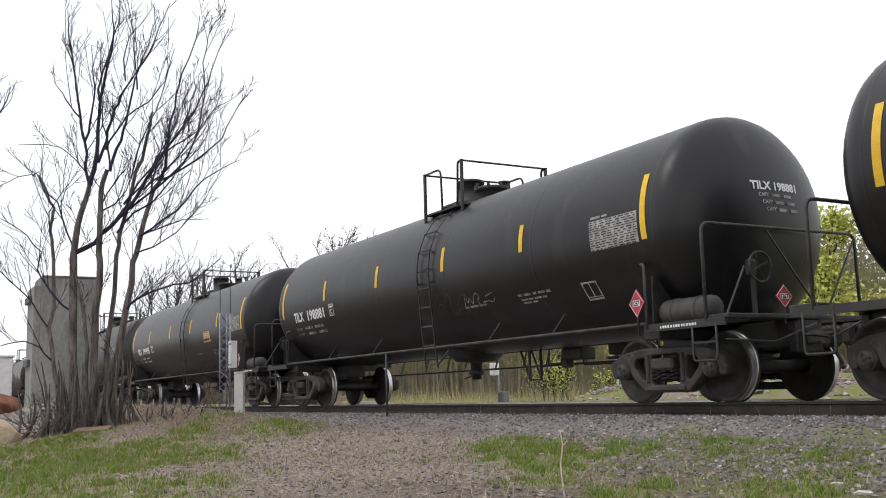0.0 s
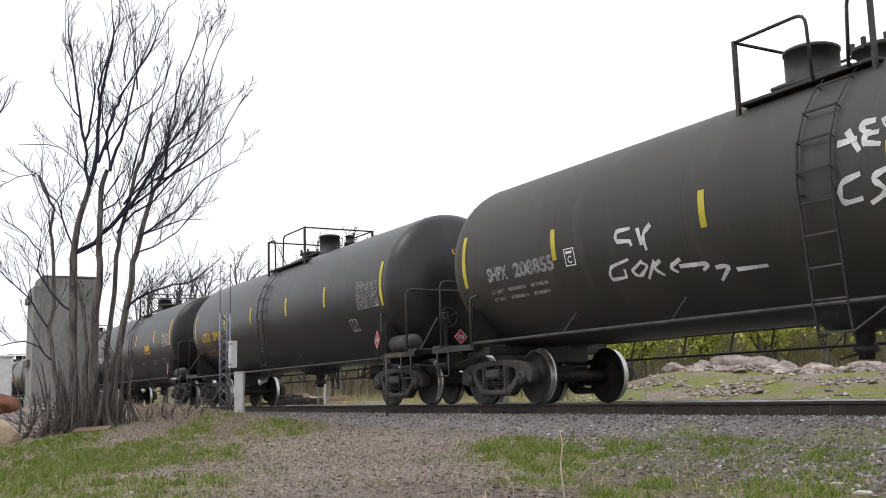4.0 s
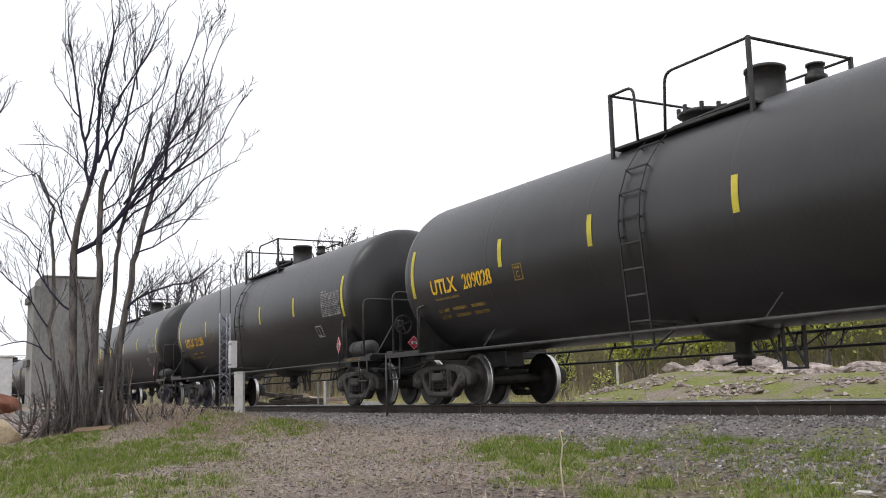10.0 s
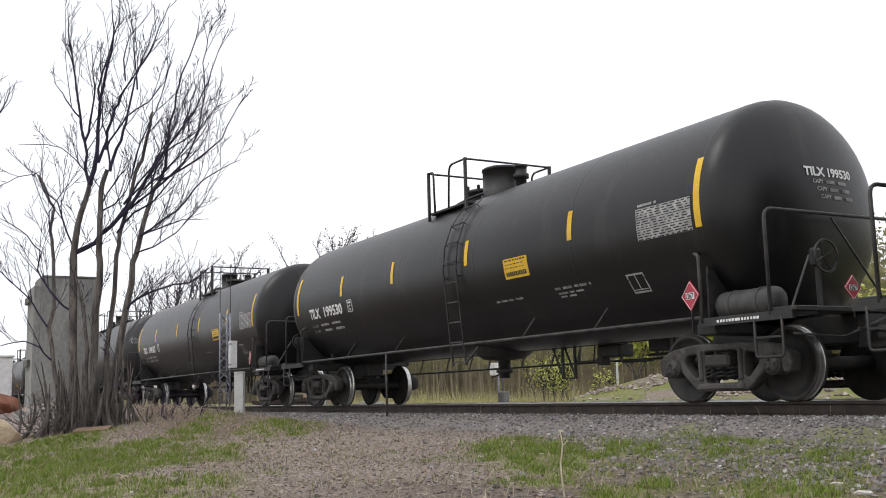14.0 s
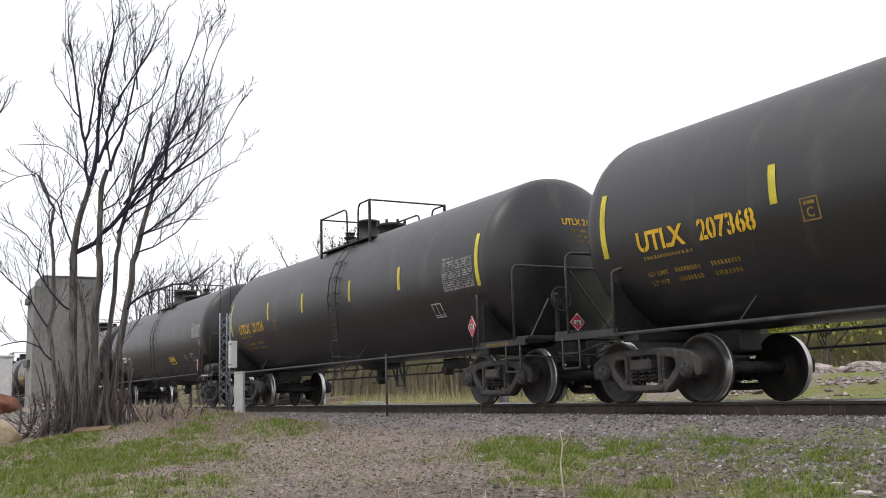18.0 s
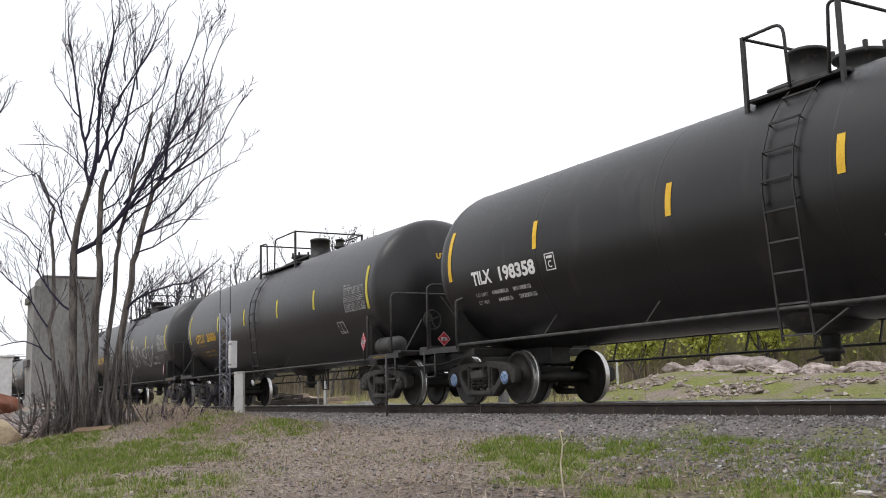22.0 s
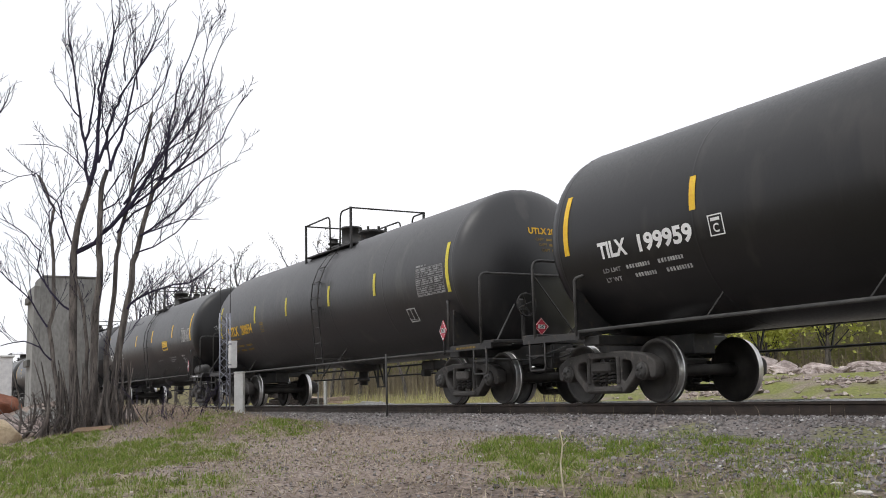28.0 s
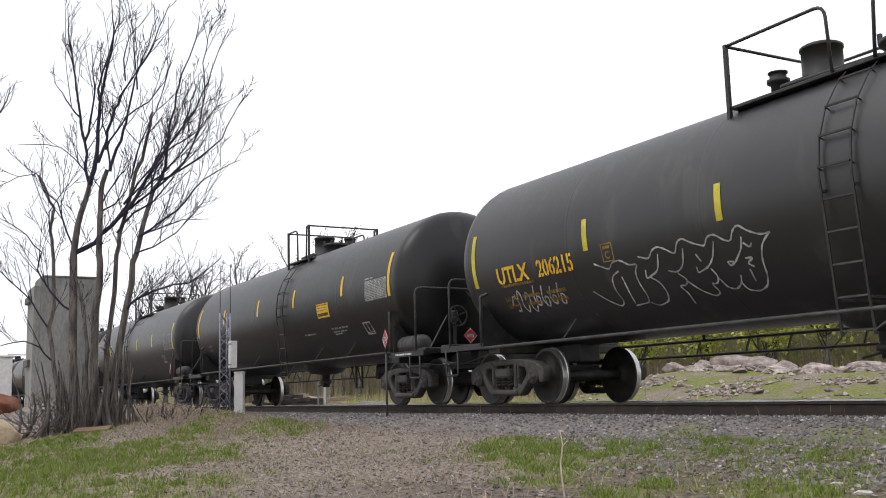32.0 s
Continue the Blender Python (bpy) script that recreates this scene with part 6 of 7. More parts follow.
def yellow_sign(car, x, z, pale=False, tall=0.33):
    sign = part("emergency_sign", patch(bmesh.new(), x, x + 0.7, z, z + tall, 0.006), PALE_SIGN if pale else YELLOW, car, "yellow sign with small black print")
    bm = bmesh.new()
    rng = random.Random(5)
    for k, h in ((0, 0.07), (1, 0.014), (2, 0.014), (3, 0.024)):
        zz = z + tall * (0.12 + (0 if k == 0 else 0.2 + 0.18 * k))
        xx = x + 0.05
        while xx < x + 0.6:
            w = rng.uniform(0.03, 0.045) if k == 0 else rng.uniform(0.03, 0.08)
            patch(bm, xx, min(xx + w, x + 0.65), zz, zz + h, 0.009, 1)
            xx += w + (0.014 if k == 0 else rng.uniform(0.02, 0.05))
    part("sign_print", bm, FRAME, sign, kind="stuff")


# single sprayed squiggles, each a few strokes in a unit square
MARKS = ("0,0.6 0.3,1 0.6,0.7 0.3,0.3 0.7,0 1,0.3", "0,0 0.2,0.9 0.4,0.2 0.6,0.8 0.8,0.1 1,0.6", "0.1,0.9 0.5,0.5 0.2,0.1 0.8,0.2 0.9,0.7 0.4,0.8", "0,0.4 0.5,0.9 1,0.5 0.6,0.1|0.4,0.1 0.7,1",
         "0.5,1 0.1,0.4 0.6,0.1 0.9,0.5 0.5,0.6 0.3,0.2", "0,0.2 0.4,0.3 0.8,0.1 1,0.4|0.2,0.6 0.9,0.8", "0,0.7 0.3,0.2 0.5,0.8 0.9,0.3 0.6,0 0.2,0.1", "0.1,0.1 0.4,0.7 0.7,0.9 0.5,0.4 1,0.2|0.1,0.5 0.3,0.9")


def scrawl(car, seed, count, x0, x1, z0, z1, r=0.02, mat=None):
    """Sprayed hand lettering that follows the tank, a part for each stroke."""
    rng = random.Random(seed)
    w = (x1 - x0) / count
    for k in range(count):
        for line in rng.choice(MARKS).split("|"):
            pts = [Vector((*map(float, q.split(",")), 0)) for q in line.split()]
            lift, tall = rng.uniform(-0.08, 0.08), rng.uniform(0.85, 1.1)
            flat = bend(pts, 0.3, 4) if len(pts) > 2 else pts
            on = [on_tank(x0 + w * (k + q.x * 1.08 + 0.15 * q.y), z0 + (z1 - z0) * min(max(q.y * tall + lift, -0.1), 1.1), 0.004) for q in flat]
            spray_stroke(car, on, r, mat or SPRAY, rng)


def spray_stroke(car, on, r, mat, rng):
    on = [on[0]] + [q for p, q in zip(on, on[1:]) if (q - p).length > 1e-3]
    bm = bmesh.new()
    ribbon(bm, on, [Vector((0, p.y, p.z - Z_TANK)).normalized() for p in on], lambda i: r * (0.95 + 0.25 * math.sin(i * 1.7 + len(on))))
    return part("graffiti_stroke", bm, mat, car, "sprayed pale graffiti stroke")


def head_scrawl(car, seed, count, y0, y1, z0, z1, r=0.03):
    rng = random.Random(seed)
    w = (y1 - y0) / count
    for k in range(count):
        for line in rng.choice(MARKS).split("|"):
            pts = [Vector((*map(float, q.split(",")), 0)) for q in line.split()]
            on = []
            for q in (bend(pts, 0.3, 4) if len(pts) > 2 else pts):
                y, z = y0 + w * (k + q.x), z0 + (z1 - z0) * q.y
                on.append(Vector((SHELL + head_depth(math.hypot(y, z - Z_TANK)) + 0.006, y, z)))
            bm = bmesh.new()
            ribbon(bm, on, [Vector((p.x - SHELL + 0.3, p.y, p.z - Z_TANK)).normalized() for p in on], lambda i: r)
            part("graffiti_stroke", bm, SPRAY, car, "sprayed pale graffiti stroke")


# load limit and light weight, where they can be made out
WEIGHTS = {1: ("196200 LB", "89000 KG", "66800 LB", "30300 KG"), 5: ("", "", "64700LB", ""), 11: ("198400LB", "90000KG", "64600LB", "29300KG"), 15: ("198600LB", "90100KG", "64400LB", "29200KG"), 21: ("198400LB", "", "64600LB", "")}
LOWER = {8: -0.06, 22: -0.05}
SIGNS = {2: 3.12, 5: 3.12, 10: 2.43, 11: 3.1, 15: 3.0, 19: 3.1, 21: 3.16, 23: 3.1, 25: 3.1}


def add_strips(i, car, style):
    """The upright reflective strips; their places differ a little from maker to maker."""
    if style == "S":
        return
    utl = style in "UV"
    xs = {"U": (-3.85, -1.39, 1.41, 3.97), "V": (-3.86, -1.37, 1.5, 3.96), "T": (-4.29, -1.17, 1.58, 4.62), "W": (-4.33, -1.75, 1.22, 4.3), "P": (-4.3, -1.07, 1.68, 4.41)}[style]
    xs = {7: (-3.85, -1.39, 1.5, 3.97), 8: (-3.85, -1.25, 1.41, 3.97), 9: (-3.85, -1.42, 1.29, 3.9), 13: (-3.82, -1.31, 1.56, 4.0), 16: (-3.85, -1.3, 1.44, 4.0), 20: (-3.86, -1.39, 1.42, 3.9), 1: (-4.28, -1.45, 1.4, 4.02), 17: (-3.8, -1.3, 1.52, 3.97), 22: (-3.84, -1.12, 1.44, 3.98)}.get(i, xs)
    lo, hi, low, top = (2.29, 2.76, 2.06, 2.98) if utl else (2.2, 2.68, 2.05, 2.96) if style == "P" else (2.45, 2.9, 2.22, 3.13)
    tape = YELLOW if style in "TW" else LEMON
    lo, hi, low, top = (q + LOWER.get(i, 0.0) for q in (lo, hi, low, top))
    for x in xs:
        part("reflective_strip", patch(bmesh.new(), x - 0.055, x + 0.055, lo, hi), tape, car)
    for x in (-7.02, 7.02):
        part("reflective_strip", patch(bmesh.new(), x - 0.055, x + 0.055, low, top, n=8), tape, car)


# style, reporting mark, wear
CARS = [("T", "TILX", "198836"), ("T", "TILX", "198881"), ("T", "TILX", "199495"), ("P", "SHPX", "208855"), ("U", "UTLX", "209011"), ("T", "TILX", "198384"),
        ("U", "UTLX", "208995"), ("U", "UTLX", "209028"), ("U", "UTLX", "211256"), ("U", "UTLX", "209017"), ("W", "TILX", "199530"), ("T", "TILX", "198367"),
        ("V", "UTLX", "207368"), ("V", "UTLX", "211216"), ("S", "SHPX", "205234"), ("T", "TILX", "198358"), ("U", "UTLX", "206826"), ("V", "UTLX", "209056"),
        ("V", "UTLX", "209014"), ("T", "TILX", "199959"), ("V", "UTLX", "208594"), ("T", "TILX", "199541"), ("V", "UTLX", "206215"), ("T", "", ""),
        ("U", "", ""), ("T", "", ""), ("U", "", ""), ("V", "", ""), ("T", "", "")]
SAY = {"U": "black tank car with yellow lettering, tall valve housing and air reservoir", "V": "black tank car with yellow lettering and a long top railing",
       "T": "black tank car with white lettering and orange reflective strips", "W": "black tank car with white lettering and a wide top railing",
       "S": "plain black tank car with white lettering and no strips", "P": "dusty brown-black tank car with faded lettering and graffiti"}
models, train = {}, []
for i, (style, mark, number) in enumerate(CARS):
    if style in models:
        car = copy_thing(models[style], pose(0, 0, 0))
    else:
        car = make_car(style)
        models[style] = car
    train.append(car)
for i, (style, mark, number) in enumerate(CARS):
    car = train[i]
    ink = LETTER_Y if style in "UV" else LETTER_W
    tagged(car, SAY[style])
    low = LOWER.get(i, 0.0)
    if mark:
        if style in "UV":
            text_on_side("reporting_mark", mark, -6.33, 2.06 + low, 0.365, 1.0, 0.011, ink, car, 0.93, True)
            text_on_side("car_number", number, -5.15, 2.06 + low, 0.36, 1.0, 0.01, ink, car, 0.97 - 0.03 * number.count("1"), True)
        elif style == "S":
            text_on_side("reporting_mark", mark, -6.53, 1.9, 0.295, 1.0, 0.012, ink, car, 0.86)
            text_on_side("car_number", number, -5.36, 1.9, 0.295, 1.0, 0.012, ink, car, 1.22)
        else:
            k = FADED_W if style == "P" else ink
            text_on_side("reporting_mark", mark, -6.28, 2.08 + low, 0.31, 1.0, 0.012, k, car, 0.62)
            text_on_side("car_number", number, -5.47, 2.08 + low, 0.31, 1.0, 0.012, k, car, 1.12)
        if style in "TW":
            spots = ((-5.78, 1.88, 0.52), (-5.12, 1.88, 0.52), (-5.66, 1.75, 0.44), (-5.02, 1.75, 0.5))
            for (x, z, wide), figure in zip(spots, WEIGHTS.get(i, ("", "", "", ""))):
                if figure:
                    text_on_side("weight_lettering", figure, x, z - 0.005, 0.085, 1.0, 0.003, STENCIL, car, wide)
                else:
                    bm = bmesh.new()
                    words(random.Random(i), x, x + wide, z, 0.052, bm, 0.028, 0.046, 0.022)
                    part("weight_stencil", bm, STENCIL, car, kind="stuff")
        text_on_head("head_mark", mark + " " + number, -0.27 if style in "UV" else -0.36, 3.08 if style in "UV" else 2.85, 0.16, 0.9, 0.006, ink, car).location.x = -0.14 if style == "W" else 0.0
    add_strips(i, car, style)
    if i in SIGNS:
        yellow_sign(car, SIGNS[i], 2.06, i == 2)
    if style == "S":
        yellow_sign(car, 2.4, 1.54, tall=0.27)
        part("round_mark", tube(bmesh.new(), [on_tank(4.56 + 0.11 * math.cos(a), 1.7 + 0.1 * math.sin(a), 0.004) for a in (math.tau * k / 16 for k in range(17))], 0.012, 4), FADED_W, car)
        part("pale_patch", patch(bmesh.new(), -6.86, -6.7, 2.0, 2.18), STENCIL, car)
        part("pale_patch", patch(bmesh.new(), 6.74, 6.92, 1.98, 2.2), FADED_W, car)

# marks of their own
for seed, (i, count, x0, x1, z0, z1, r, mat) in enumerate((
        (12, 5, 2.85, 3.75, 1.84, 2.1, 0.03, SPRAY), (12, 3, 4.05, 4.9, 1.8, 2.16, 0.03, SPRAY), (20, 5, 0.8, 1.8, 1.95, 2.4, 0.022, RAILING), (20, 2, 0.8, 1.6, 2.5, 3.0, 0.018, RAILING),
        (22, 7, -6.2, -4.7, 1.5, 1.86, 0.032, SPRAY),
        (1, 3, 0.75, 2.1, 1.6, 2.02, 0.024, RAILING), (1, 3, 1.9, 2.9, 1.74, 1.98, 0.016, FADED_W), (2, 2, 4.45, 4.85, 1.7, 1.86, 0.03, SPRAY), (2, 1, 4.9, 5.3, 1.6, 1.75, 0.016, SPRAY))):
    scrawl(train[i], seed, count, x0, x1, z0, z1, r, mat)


def sprayed(car, strokes, r, mat):
    """Sprayed lines along the tank; each stroke is a run of x,z points of the car's side."""
    rng = random.Random(strokes)
    for line in strokes.split("|"):
        pts = [Vector((*map(float, q.split(",")), 0)) for q in line.split()]
        lift = rng.uniform(0.004, 0.006)
        spray_stroke(car, [on_tank(q.x, q.y, lift) for q in (bend(pts, 0.13, 4) if len(pts) > 2 else pts)], r, mat, rng)


sprayed(train[17], "1.15,2.14 1.25,1.78 1.32,1.65 1.52,2.01 1.97,2.52 1.55,2.27 1.81,1.94 1.91,1.68 2.04,2.05 2.49,2.49 2.20,2.24 2.35,1.73|2.68,2.42 2.85,2.12 3.05,1.60 3.18,2.04 3.28,2.55|3.39,2.18 3.48,1.93 3.76,1.94 3.91,2.11 3.88,2.31 3.41,2.25 3.30,1.99 3.37,1.71 3.74,1.60 4.15,1.71 4.24,2.11 4.35,2.36 4.58,2.25|4.79,2.22 5.18,2.37 4.98,2.09 4.57,1.89 4.35,1.77 4.51,1.66 4.97,1.70|2.16,2.3 2.42,1.74 2.58,2.5 2.86,1.72|1.36,2.42 1.62,2.58 1.72,2.36 1.46,2.16 1.76,1.9|1.24,1.6 1.5,1.72 1.86,1.66", 0.078, SPRAY)
sprayed(train[17], "-2.71,2.54 -2.57,2.40 -2.44,2.33 -2.27,2.35 -2.11,2.45|-2.99,2.03 -2.73,2.02 -2.54,2.16 -2.59,2.30 -2.75,2.35 -2.93,2.27 -3.02,2.08 -2.98,1.86 -2.81,1.72 -2.57,1.69 -2.45,1.82 -2.54,2.00", 0.045, SPRAY)
sprayed(train[17], "-2.54,2.32 -2.46,2.14 -2.43,1.94 -2.38,1.70|-2.42,1.95 -2.16,1.98|-1.91,2.22 -2.05,2.33 -2.18,2.27 -2.14,2.12 -1.83,2.01 -1.81,1.88 -1.91,1.75 -2.15,1.71 -2.39,1.71|-2.18,1.90 -2.18,1.79 -2.09,1.74", 0.04, SPRAY)
sprayed(train[17], "-1.38,2.12 -1.50,2.19 -1.69,2.20 -1.82,2.09 -1.87,1.92 -1.78,1.74 -1.59,1.63 -1.41,1.69 -1.30,1.84 -1.35,2.00|-1.64,2.01 -1.57,1.81|-1.89,1.75 -1.83,1.65|-2.28,1.64 -1.99,1.63|-1.95,1.56 -1.65,1.54|-1.41,2.03 -1.30,2.08 -0.90,2.00 -0.74,2.07", 0.04, SPRAY)
sprayed(train[17], "-0.96,2.01 -0.92,1.88 -0.92,1.75|-0.81,1.77 -0.85,1.92 -0.57,1.76 -0.60,1.97|-0.28,1.84 -0.34,1.91 -0.45,1.90 -0.46,1.81 -0.22,1.75 -0.11,1.65 -0.20,1.59 -0.33,1.62 -0.40,1.68|-0.81,1.67 -0.53,1.66|-0.66,1.60 -0.57,1.60", 0.036, SPRAY)
sprayed(train[17], "-4.26,1.92 -4.11,1.82 -3.80,1.76 -3.33,1.79|-3.44,1.95 -3.35,1.86 -3.06,1.80 -3.27,1.71 -3.38,1.60", 0.03, SPRAY)
sprayed(train[22], "-3.73,2.03 -3.55,1.96 -3.42,1.91 -3.34,2.00 -3.15,2.02 -2.99,1.92 -2.81,1.92 -2.92,1.82 -2.94,1.69 -2.93,1.49 -2.99,1.41 -3.30,1.39|-3.25,1.87 -3.45,1.81 -3.50,1.61 -3.46,1.47 -3.58,1.40 -3.78,1.50 -3.99,1.66|-3.23,1.79 -3.25,1.52 -3.28,1.42", 0.026, SPRAY)
sprayed(train[22], "-2.76,2.01 -2.55,1.95 -2.45,2.06 -2.32,2.09 -2.18,2.03 -2.03,1.94 -1.95,2.09 -1.84,2.13 -1.70,2.05 -1.47,1.97 -1.41,2.08 -1.28,2.10 -1.13,2.00 -1.03,1.97 -0.95,2.10 -0.86,2.15 -0.72,2.05 -0.54,1.98 -0.39,1.99", 0.026, SPRAY)
sprayed(train[22], "-2.36,1.99 -2.45,1.79 -2.76,1.70 -2.70,1.82|-2.67,1.72 -2.54,1.64 -2.51,1.51 -2.60,1.39 -2.85,1.35 -2.97,1.41|-1.87,2.00 -1.96,1.80 -2.12,1.72 -2.28,1.76|-2.13,1.71 -2.02,1.62 -2.09,1.55 -2.23,1.56 -2.15,1.46 -2.18,1.32|-1.31,2.01 -1.39,1.84 -1.53,1.73 -1.77,1.67 -1.75,1.75", 0.026, SPRAY)
sprayed(train[22], "-1.68,1.90 -1.63,1.80|-1.53,1.70 -1.47,1.59 -1.56,1.51 -1.66,1.53 -1.60,1.41 -1.72,1.37 -1.89,1.45 -2.03,1.59|-0.85,2.00 -0.90,1.87 -1.09,1.72 -1.19,1.69 -1.21,1.75 -1.10,1.73|-1.47,1.56 -1.43,1.45 -1.31,1.42 -1.17,1.48 -1.11,1.57", 0.026, SPRAY)
sprayed(train[22], "-0.41,1.99 -0.57,1.88 -0.66,1.72 -0.71,1.53 -0.81,1.41 -1.00,1.36 -1.15,1.40 -1.17,1.48|-0.85,1.93 -0.77,1.86 -0.72,1.91|-0.91,1.75 -0.77,1.75 -0.91,1.69 -0.83,1.64|-0.92,1.62 -0.94,1.48", 0.026, SPRAY)
sprayed(train[22], "3.85,1.98 3.84,1.65 3.79,1.87 3.96,1.69|4.39,2.02 4.27,1.87 4.47,1.79 4.76,1.86 4.64,2.01|3.79,1.60 4.48,1.61 4.19,1.56 4.22,1.34 4.16,1.45 4.49,1.53|4.80,1.86 4.61,1.57|4.75,1.74 4.99,1.73", 0.034, BRIGHT_SPRAY)
sprayed(train[3], "1.14,2.91 1.31,2.64|1.02,2.78 1.28,2.79|1.50,2.94 1.29,2.95 1.39,2.81 1.55,2.80|1.39,2.81 1.35,2.72 1.57,2.66|1.60,2.95 1.73,2.61|1.77,2.89 1.65,2.80 1.78,2.63", 0.072, BRIGHT_SPRAY)
sprayed(train[3], "1.30,2.40 1.02,2.35 1.00,2.12 1.28,2.14|1.62,2.39 1.40,2.33 1.61,2.16 1.36,2.07|1.65,2.04 1.72,2.38 1.95,2.29 1.72,2.20 2.04,2.02", 0.065, BRIGHT_SPRAY)
sprayed(train[3], "-2.47,2.41 -2.78,2.41 -2.81,2.27 -2.51,2.24 -2.49,2.17|-2.32,2.39 -2.29,2.15|-2.05,2.40 -2.24,2.28 -2.21,2.07", 0.065, BRIGHT_SPRAY)
sprayed(train[3], "-2.63,2.00 -3.07,1.94 -3.15,1.77 -2.79,1.77 -2.78,1.88|-2.37,1.95 -2.66,1.83 -2.52,1.74 -2.28,1.87 -2.42,1.94|-2.13,1.92 -2.38,1.70|-2.02,1.91 -2.21,1.83 -2.04,1.71|-1.65,1.88 -1.90,1.80 -1.77,1.72|-1.71,1.79 -1.17,1.77 -1.33,1.69|-1.11,1.70 -0.84,1.71 -1.12,1.54|-0.79,1.64 -0.29,1.63", 0.055, BRIGHT_SPRAY)
sprayed(train[17], "5.58,1.90 5.81,1.88 5.82,1.65 6.02,1.96 6.02,1.78|6.33,1.95 6.14,1.88 6.39,1.82 6.43,1.63 6.17,1.55 5.99,1.63", 0.045, FADED_W)


def throw_up(car):
    """A filled white graffiti blob of two lobes, with dark strokes over it."""
    bm = bmesh.new()
    n = 60
    dome = lambda u, c, r: math.sqrt(max(0.0, 1 - ((u - c) / r) ** 2))
    last = None
    for k in range(n + 1):
        u = k / n
        top = max(2.0 + 0.34 * dome(u, 0.29, 0.3), 1.95 + 0.4 * dome(u, 0.74, 0.27), 2.0)
        low = 1.78 - 0.4 * dome(u, 0.5, 0.51)
        if u < 0.05:
            top = 1.86 + 0.3 * math.sqrt(u / 0.05)
        row = [bm.verts.new(on_tank(1.25 + 2.42 * u + 0.12 * j / 6, low + (top - low) * j / 6, 0.004)) for j in range(7)]
        if last:
            for j in range(6):
                bm.faces.new((last[j], row[j], row[j + 1], last[j + 1]))
        last = row
    blob = part("graffiti", bm, SPRAY, car, "large filled white graffiti letters")
    bm = bmesh.new()
    rng = random.Random(8)
    for k in range(96):
        x, z = 1.3 + 2.2 * (k % 32) / 32 + rng.uniform(-0.03, 0.03), (1.44, 1.66, 1.9)[k // 32] + rng.uniform(-0.06, 0.12)
        arc, wide = rng.uniform(-0.3, 0.3), rng.uniform(0.01, 0.034)
        pts = [on_tank(x + 0.11 * q + arc * q * (1 - q), z + 0.24 * q, 0.0065 + 0.0008 * (k % 3)) for q in (i / 6 for i in range(7))]
        ribbon(bm, pts, [Vector((0, p.y, p.z - Z_TANK)).normalized() for p in pts], lambda i: wide * math.sin(math.pi * (i + 0.6) / 7.2))
    part("stroke", bm, RAILING, blob, "dark hatching over the white fill", kind="stuff")


throw_up(train[22])
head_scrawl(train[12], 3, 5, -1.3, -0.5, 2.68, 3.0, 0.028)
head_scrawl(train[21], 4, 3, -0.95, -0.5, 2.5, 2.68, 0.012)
for i, ink in ((12, FADED_Y), (17, STENCIL), (22, FADED_Y)):
    for ob in train[i].children:
        if ob.name.startswith("stencil_panel"):
            ob.material_slots[0].link = "OBJECT"
            ob.material_slots[0].material = ink
for i, side in ((14, -1), (12, 1), (17, -1)):
    for ob in train[i].children:
        if ob.name.startswith("side_frame") and side * sum(v.co.x for v in ob.data.vertices) > 0:
            ob.material_slots[0].link = "OBJECT"
            ob.material_slots[0].material = RUSTY
for ob in train[15].children_recursive:
    if ob.name.startswith("bearing_cap") and ob.parent.matrix_parent_inverse.translation.x < 0:
        ob.material_slots[0].link = "OBJECT"
        ob.material_slots[0].material = BLUE_CAP
tagged(train[3], "dusty brown-black tank car with white graffiti tags")
tagged(train[17], "black tank car with yellow lettering and big white graffiti scrawls")
tagged(train[22], "black tank car with yellow lettering and a filled white graffiti piece")


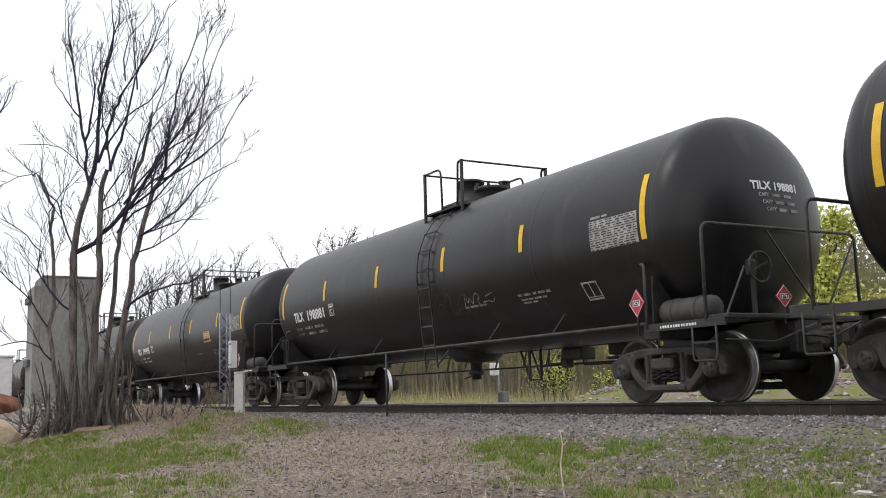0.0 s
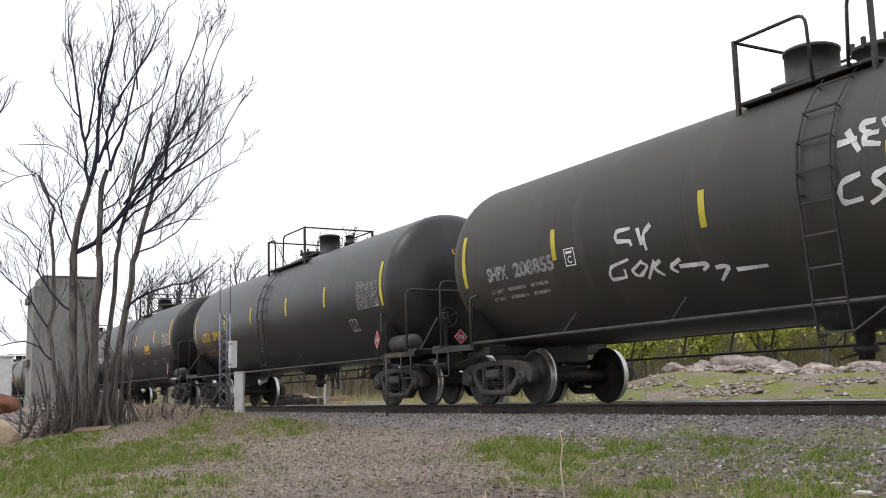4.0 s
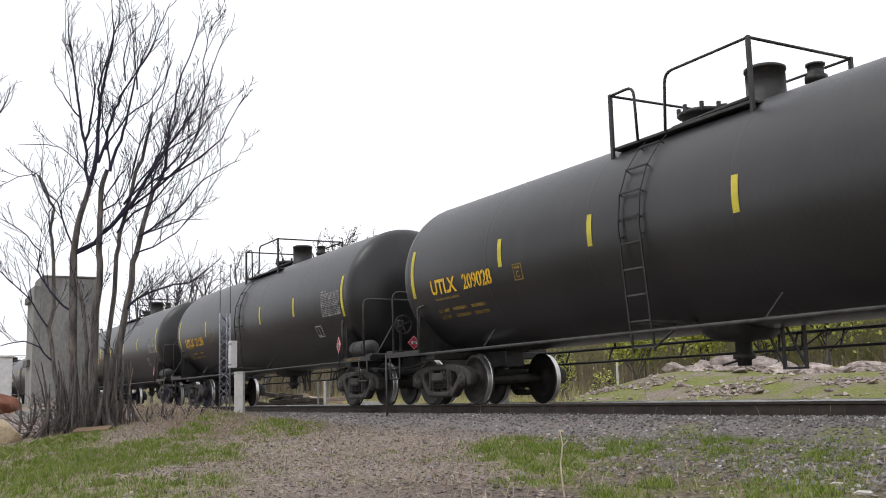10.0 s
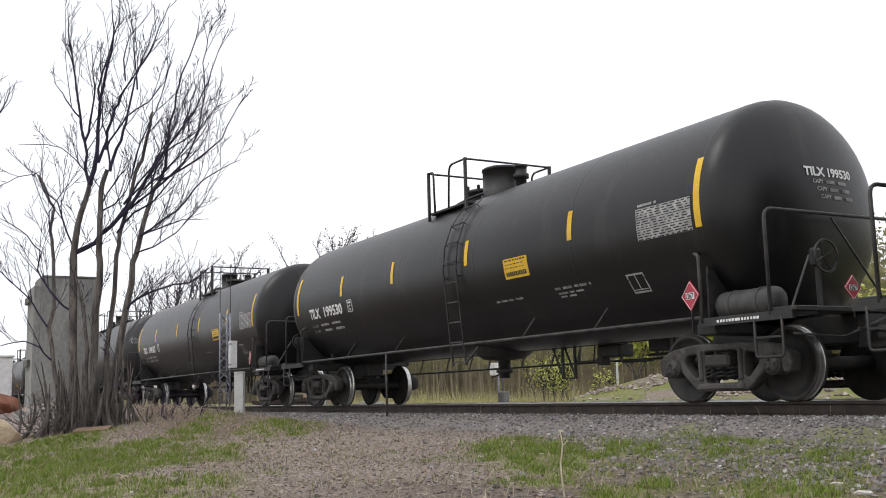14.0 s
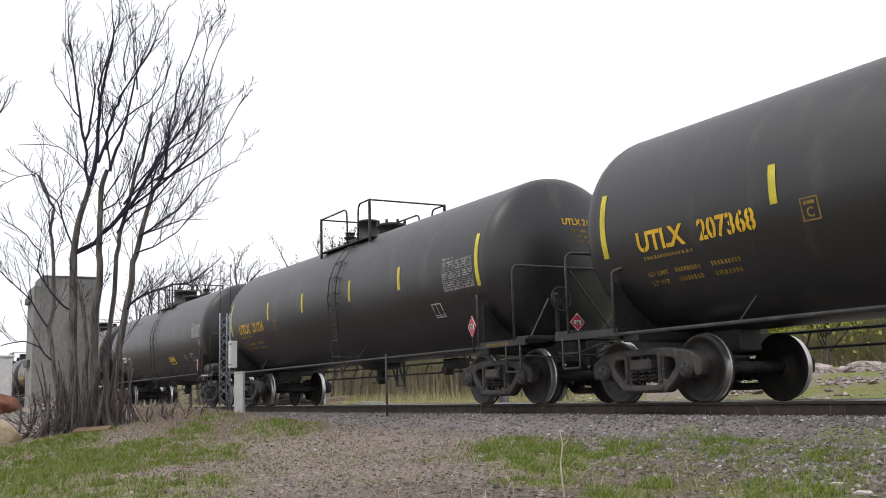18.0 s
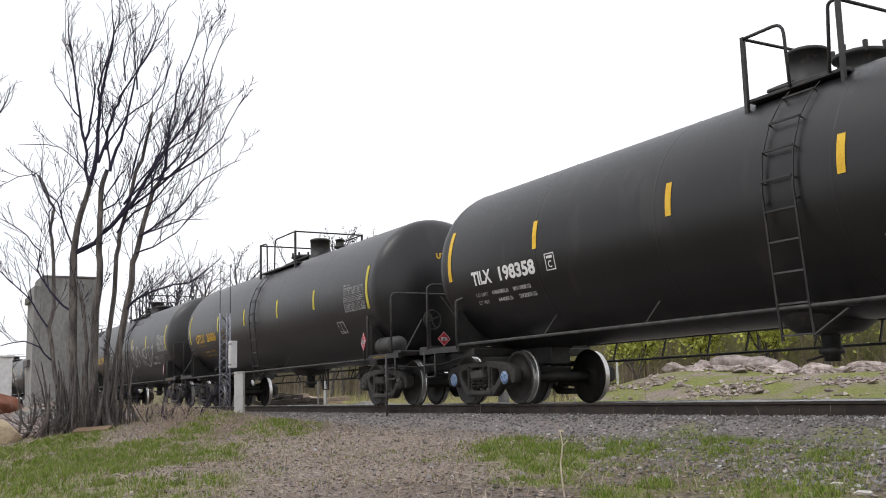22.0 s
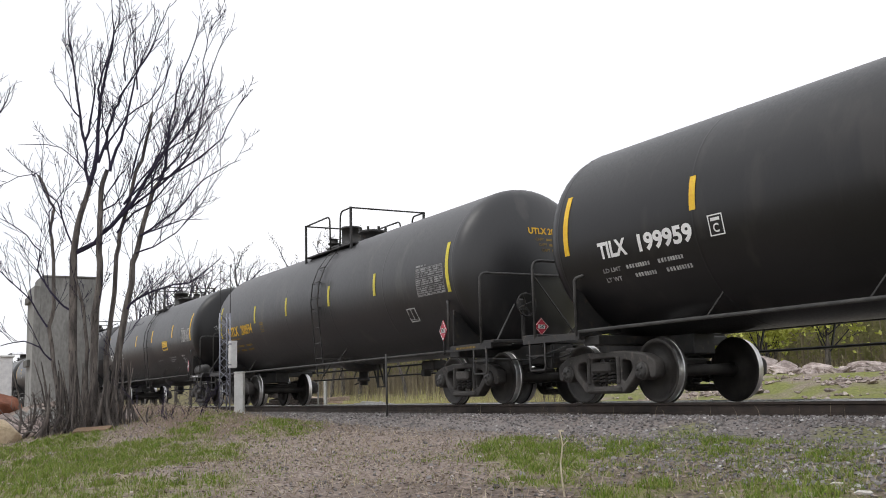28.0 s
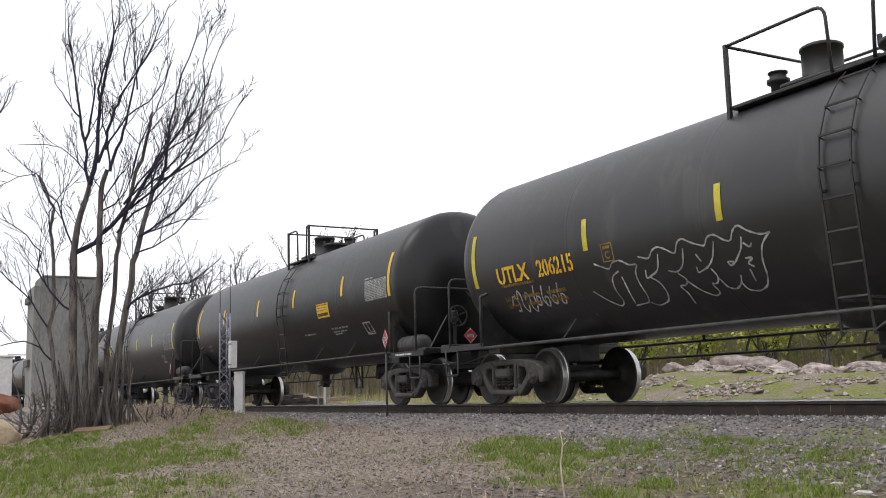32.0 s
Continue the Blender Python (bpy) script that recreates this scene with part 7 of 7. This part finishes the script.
# ---- flies that dart past the lens ----
def fly():
    ob = empty("fly", pose(0, 0, 0), "small dark fly in flight before the sky", "insect", "flies in the air")
    bm = lathe(bmesh.new(), [(0, -0.006), (0.0014, -0.0045), (0.0017, -0.001), (0.0015, 0.003), (0.0009, 0.005), (0, 0.006)], 8, ALONG_X)
    part("body", bm, FRAME, ob)
    for sy in (-1, 1):
        m = Matrix.Rotation(radians(sy * 38), 4, "X")
        rim = [(0.002, 0.001), (0.0035, 0.006), (0.001, 0.011), (-0.003, 0.0105), (-0.004, 0.005), (-0.001, 0.001)]
        V = [m @ Vector((x, sy * y, z)) for z in (0.0, 0.0003) for x, y in rim]
        F = [(5, 4, 3, 2, 1, 0), (6, 7, 8, 9, 10, 11)] + [(k, (k + 1) % 6, 6 + (k + 1) % 6, 6 + k) for k in range(6)]
        raw("wing", V, F, GREY_STEEL, ob)
    return ob


# when each fly passes, where, and its speed
FLIGHTS = ((8.8, (-1.988, -8.994, 0.939), (-4.1, -3.31, -0.78)), (9.5, (-1.681, -9.723, 0.628), (-2.12, -6.63, -0.3)), (10.6, (-2.084, -9.151, 0.976), (-4.51, -8.93, -0.5)), (11.5, (-1.12, -9.793, 0.655), (-2.28, -4.82, -0.4)))
flies = [fly() for _ in FLIGHTS]


# ---- what moves ----
def motions():
    rows = [(t, travel(t)) for t in range(33)]
    for i, car in enumerate(train):
        off = -(i - 1) * PITCH_LEN + (OFFSETS[i] if i < len(OFFSETS) else 0.0)
        walk(car, [(t, pose(x + off, 0, 0)) for t, x in rows])
    for ob, (at, p, v) in zip(flies, FLIGHTS):
        p, v = Vector(p), Vector(v)
        turn = math.degrees(math.atan2(v.y, v.x))
        way = lambda q: pose(*(p + v * q + Vector((0, 0, 0.2 * q * q))), 0, 0, turn)
        walk(ob, [(0.0, way(-at))] + [(at + q, way(q)) for q in (-1.0, -0.3, 0.0, 0.3, 1.0)] + [(32.0, way(32 - at))])
    sets = [o for car in train for o in car.children if o.name.split(".")[0] == "wheelset"]
    turn = [(k / FPS, pose(0, 0, 0, 0, math.degrees(travel(k / FPS) / 0.457), 0)) for k in range(32 * FPS + 1)]
    walk(sets[0], turn)
    keys = sets[0].animation_data
    for ws in sets[1:]:
        ws.rotation_mode = "QUATERNION"
        ad = ws.animation_data_create()
        ad.action = keys.action
        ad.action_slot = keys.action_slot


motions()
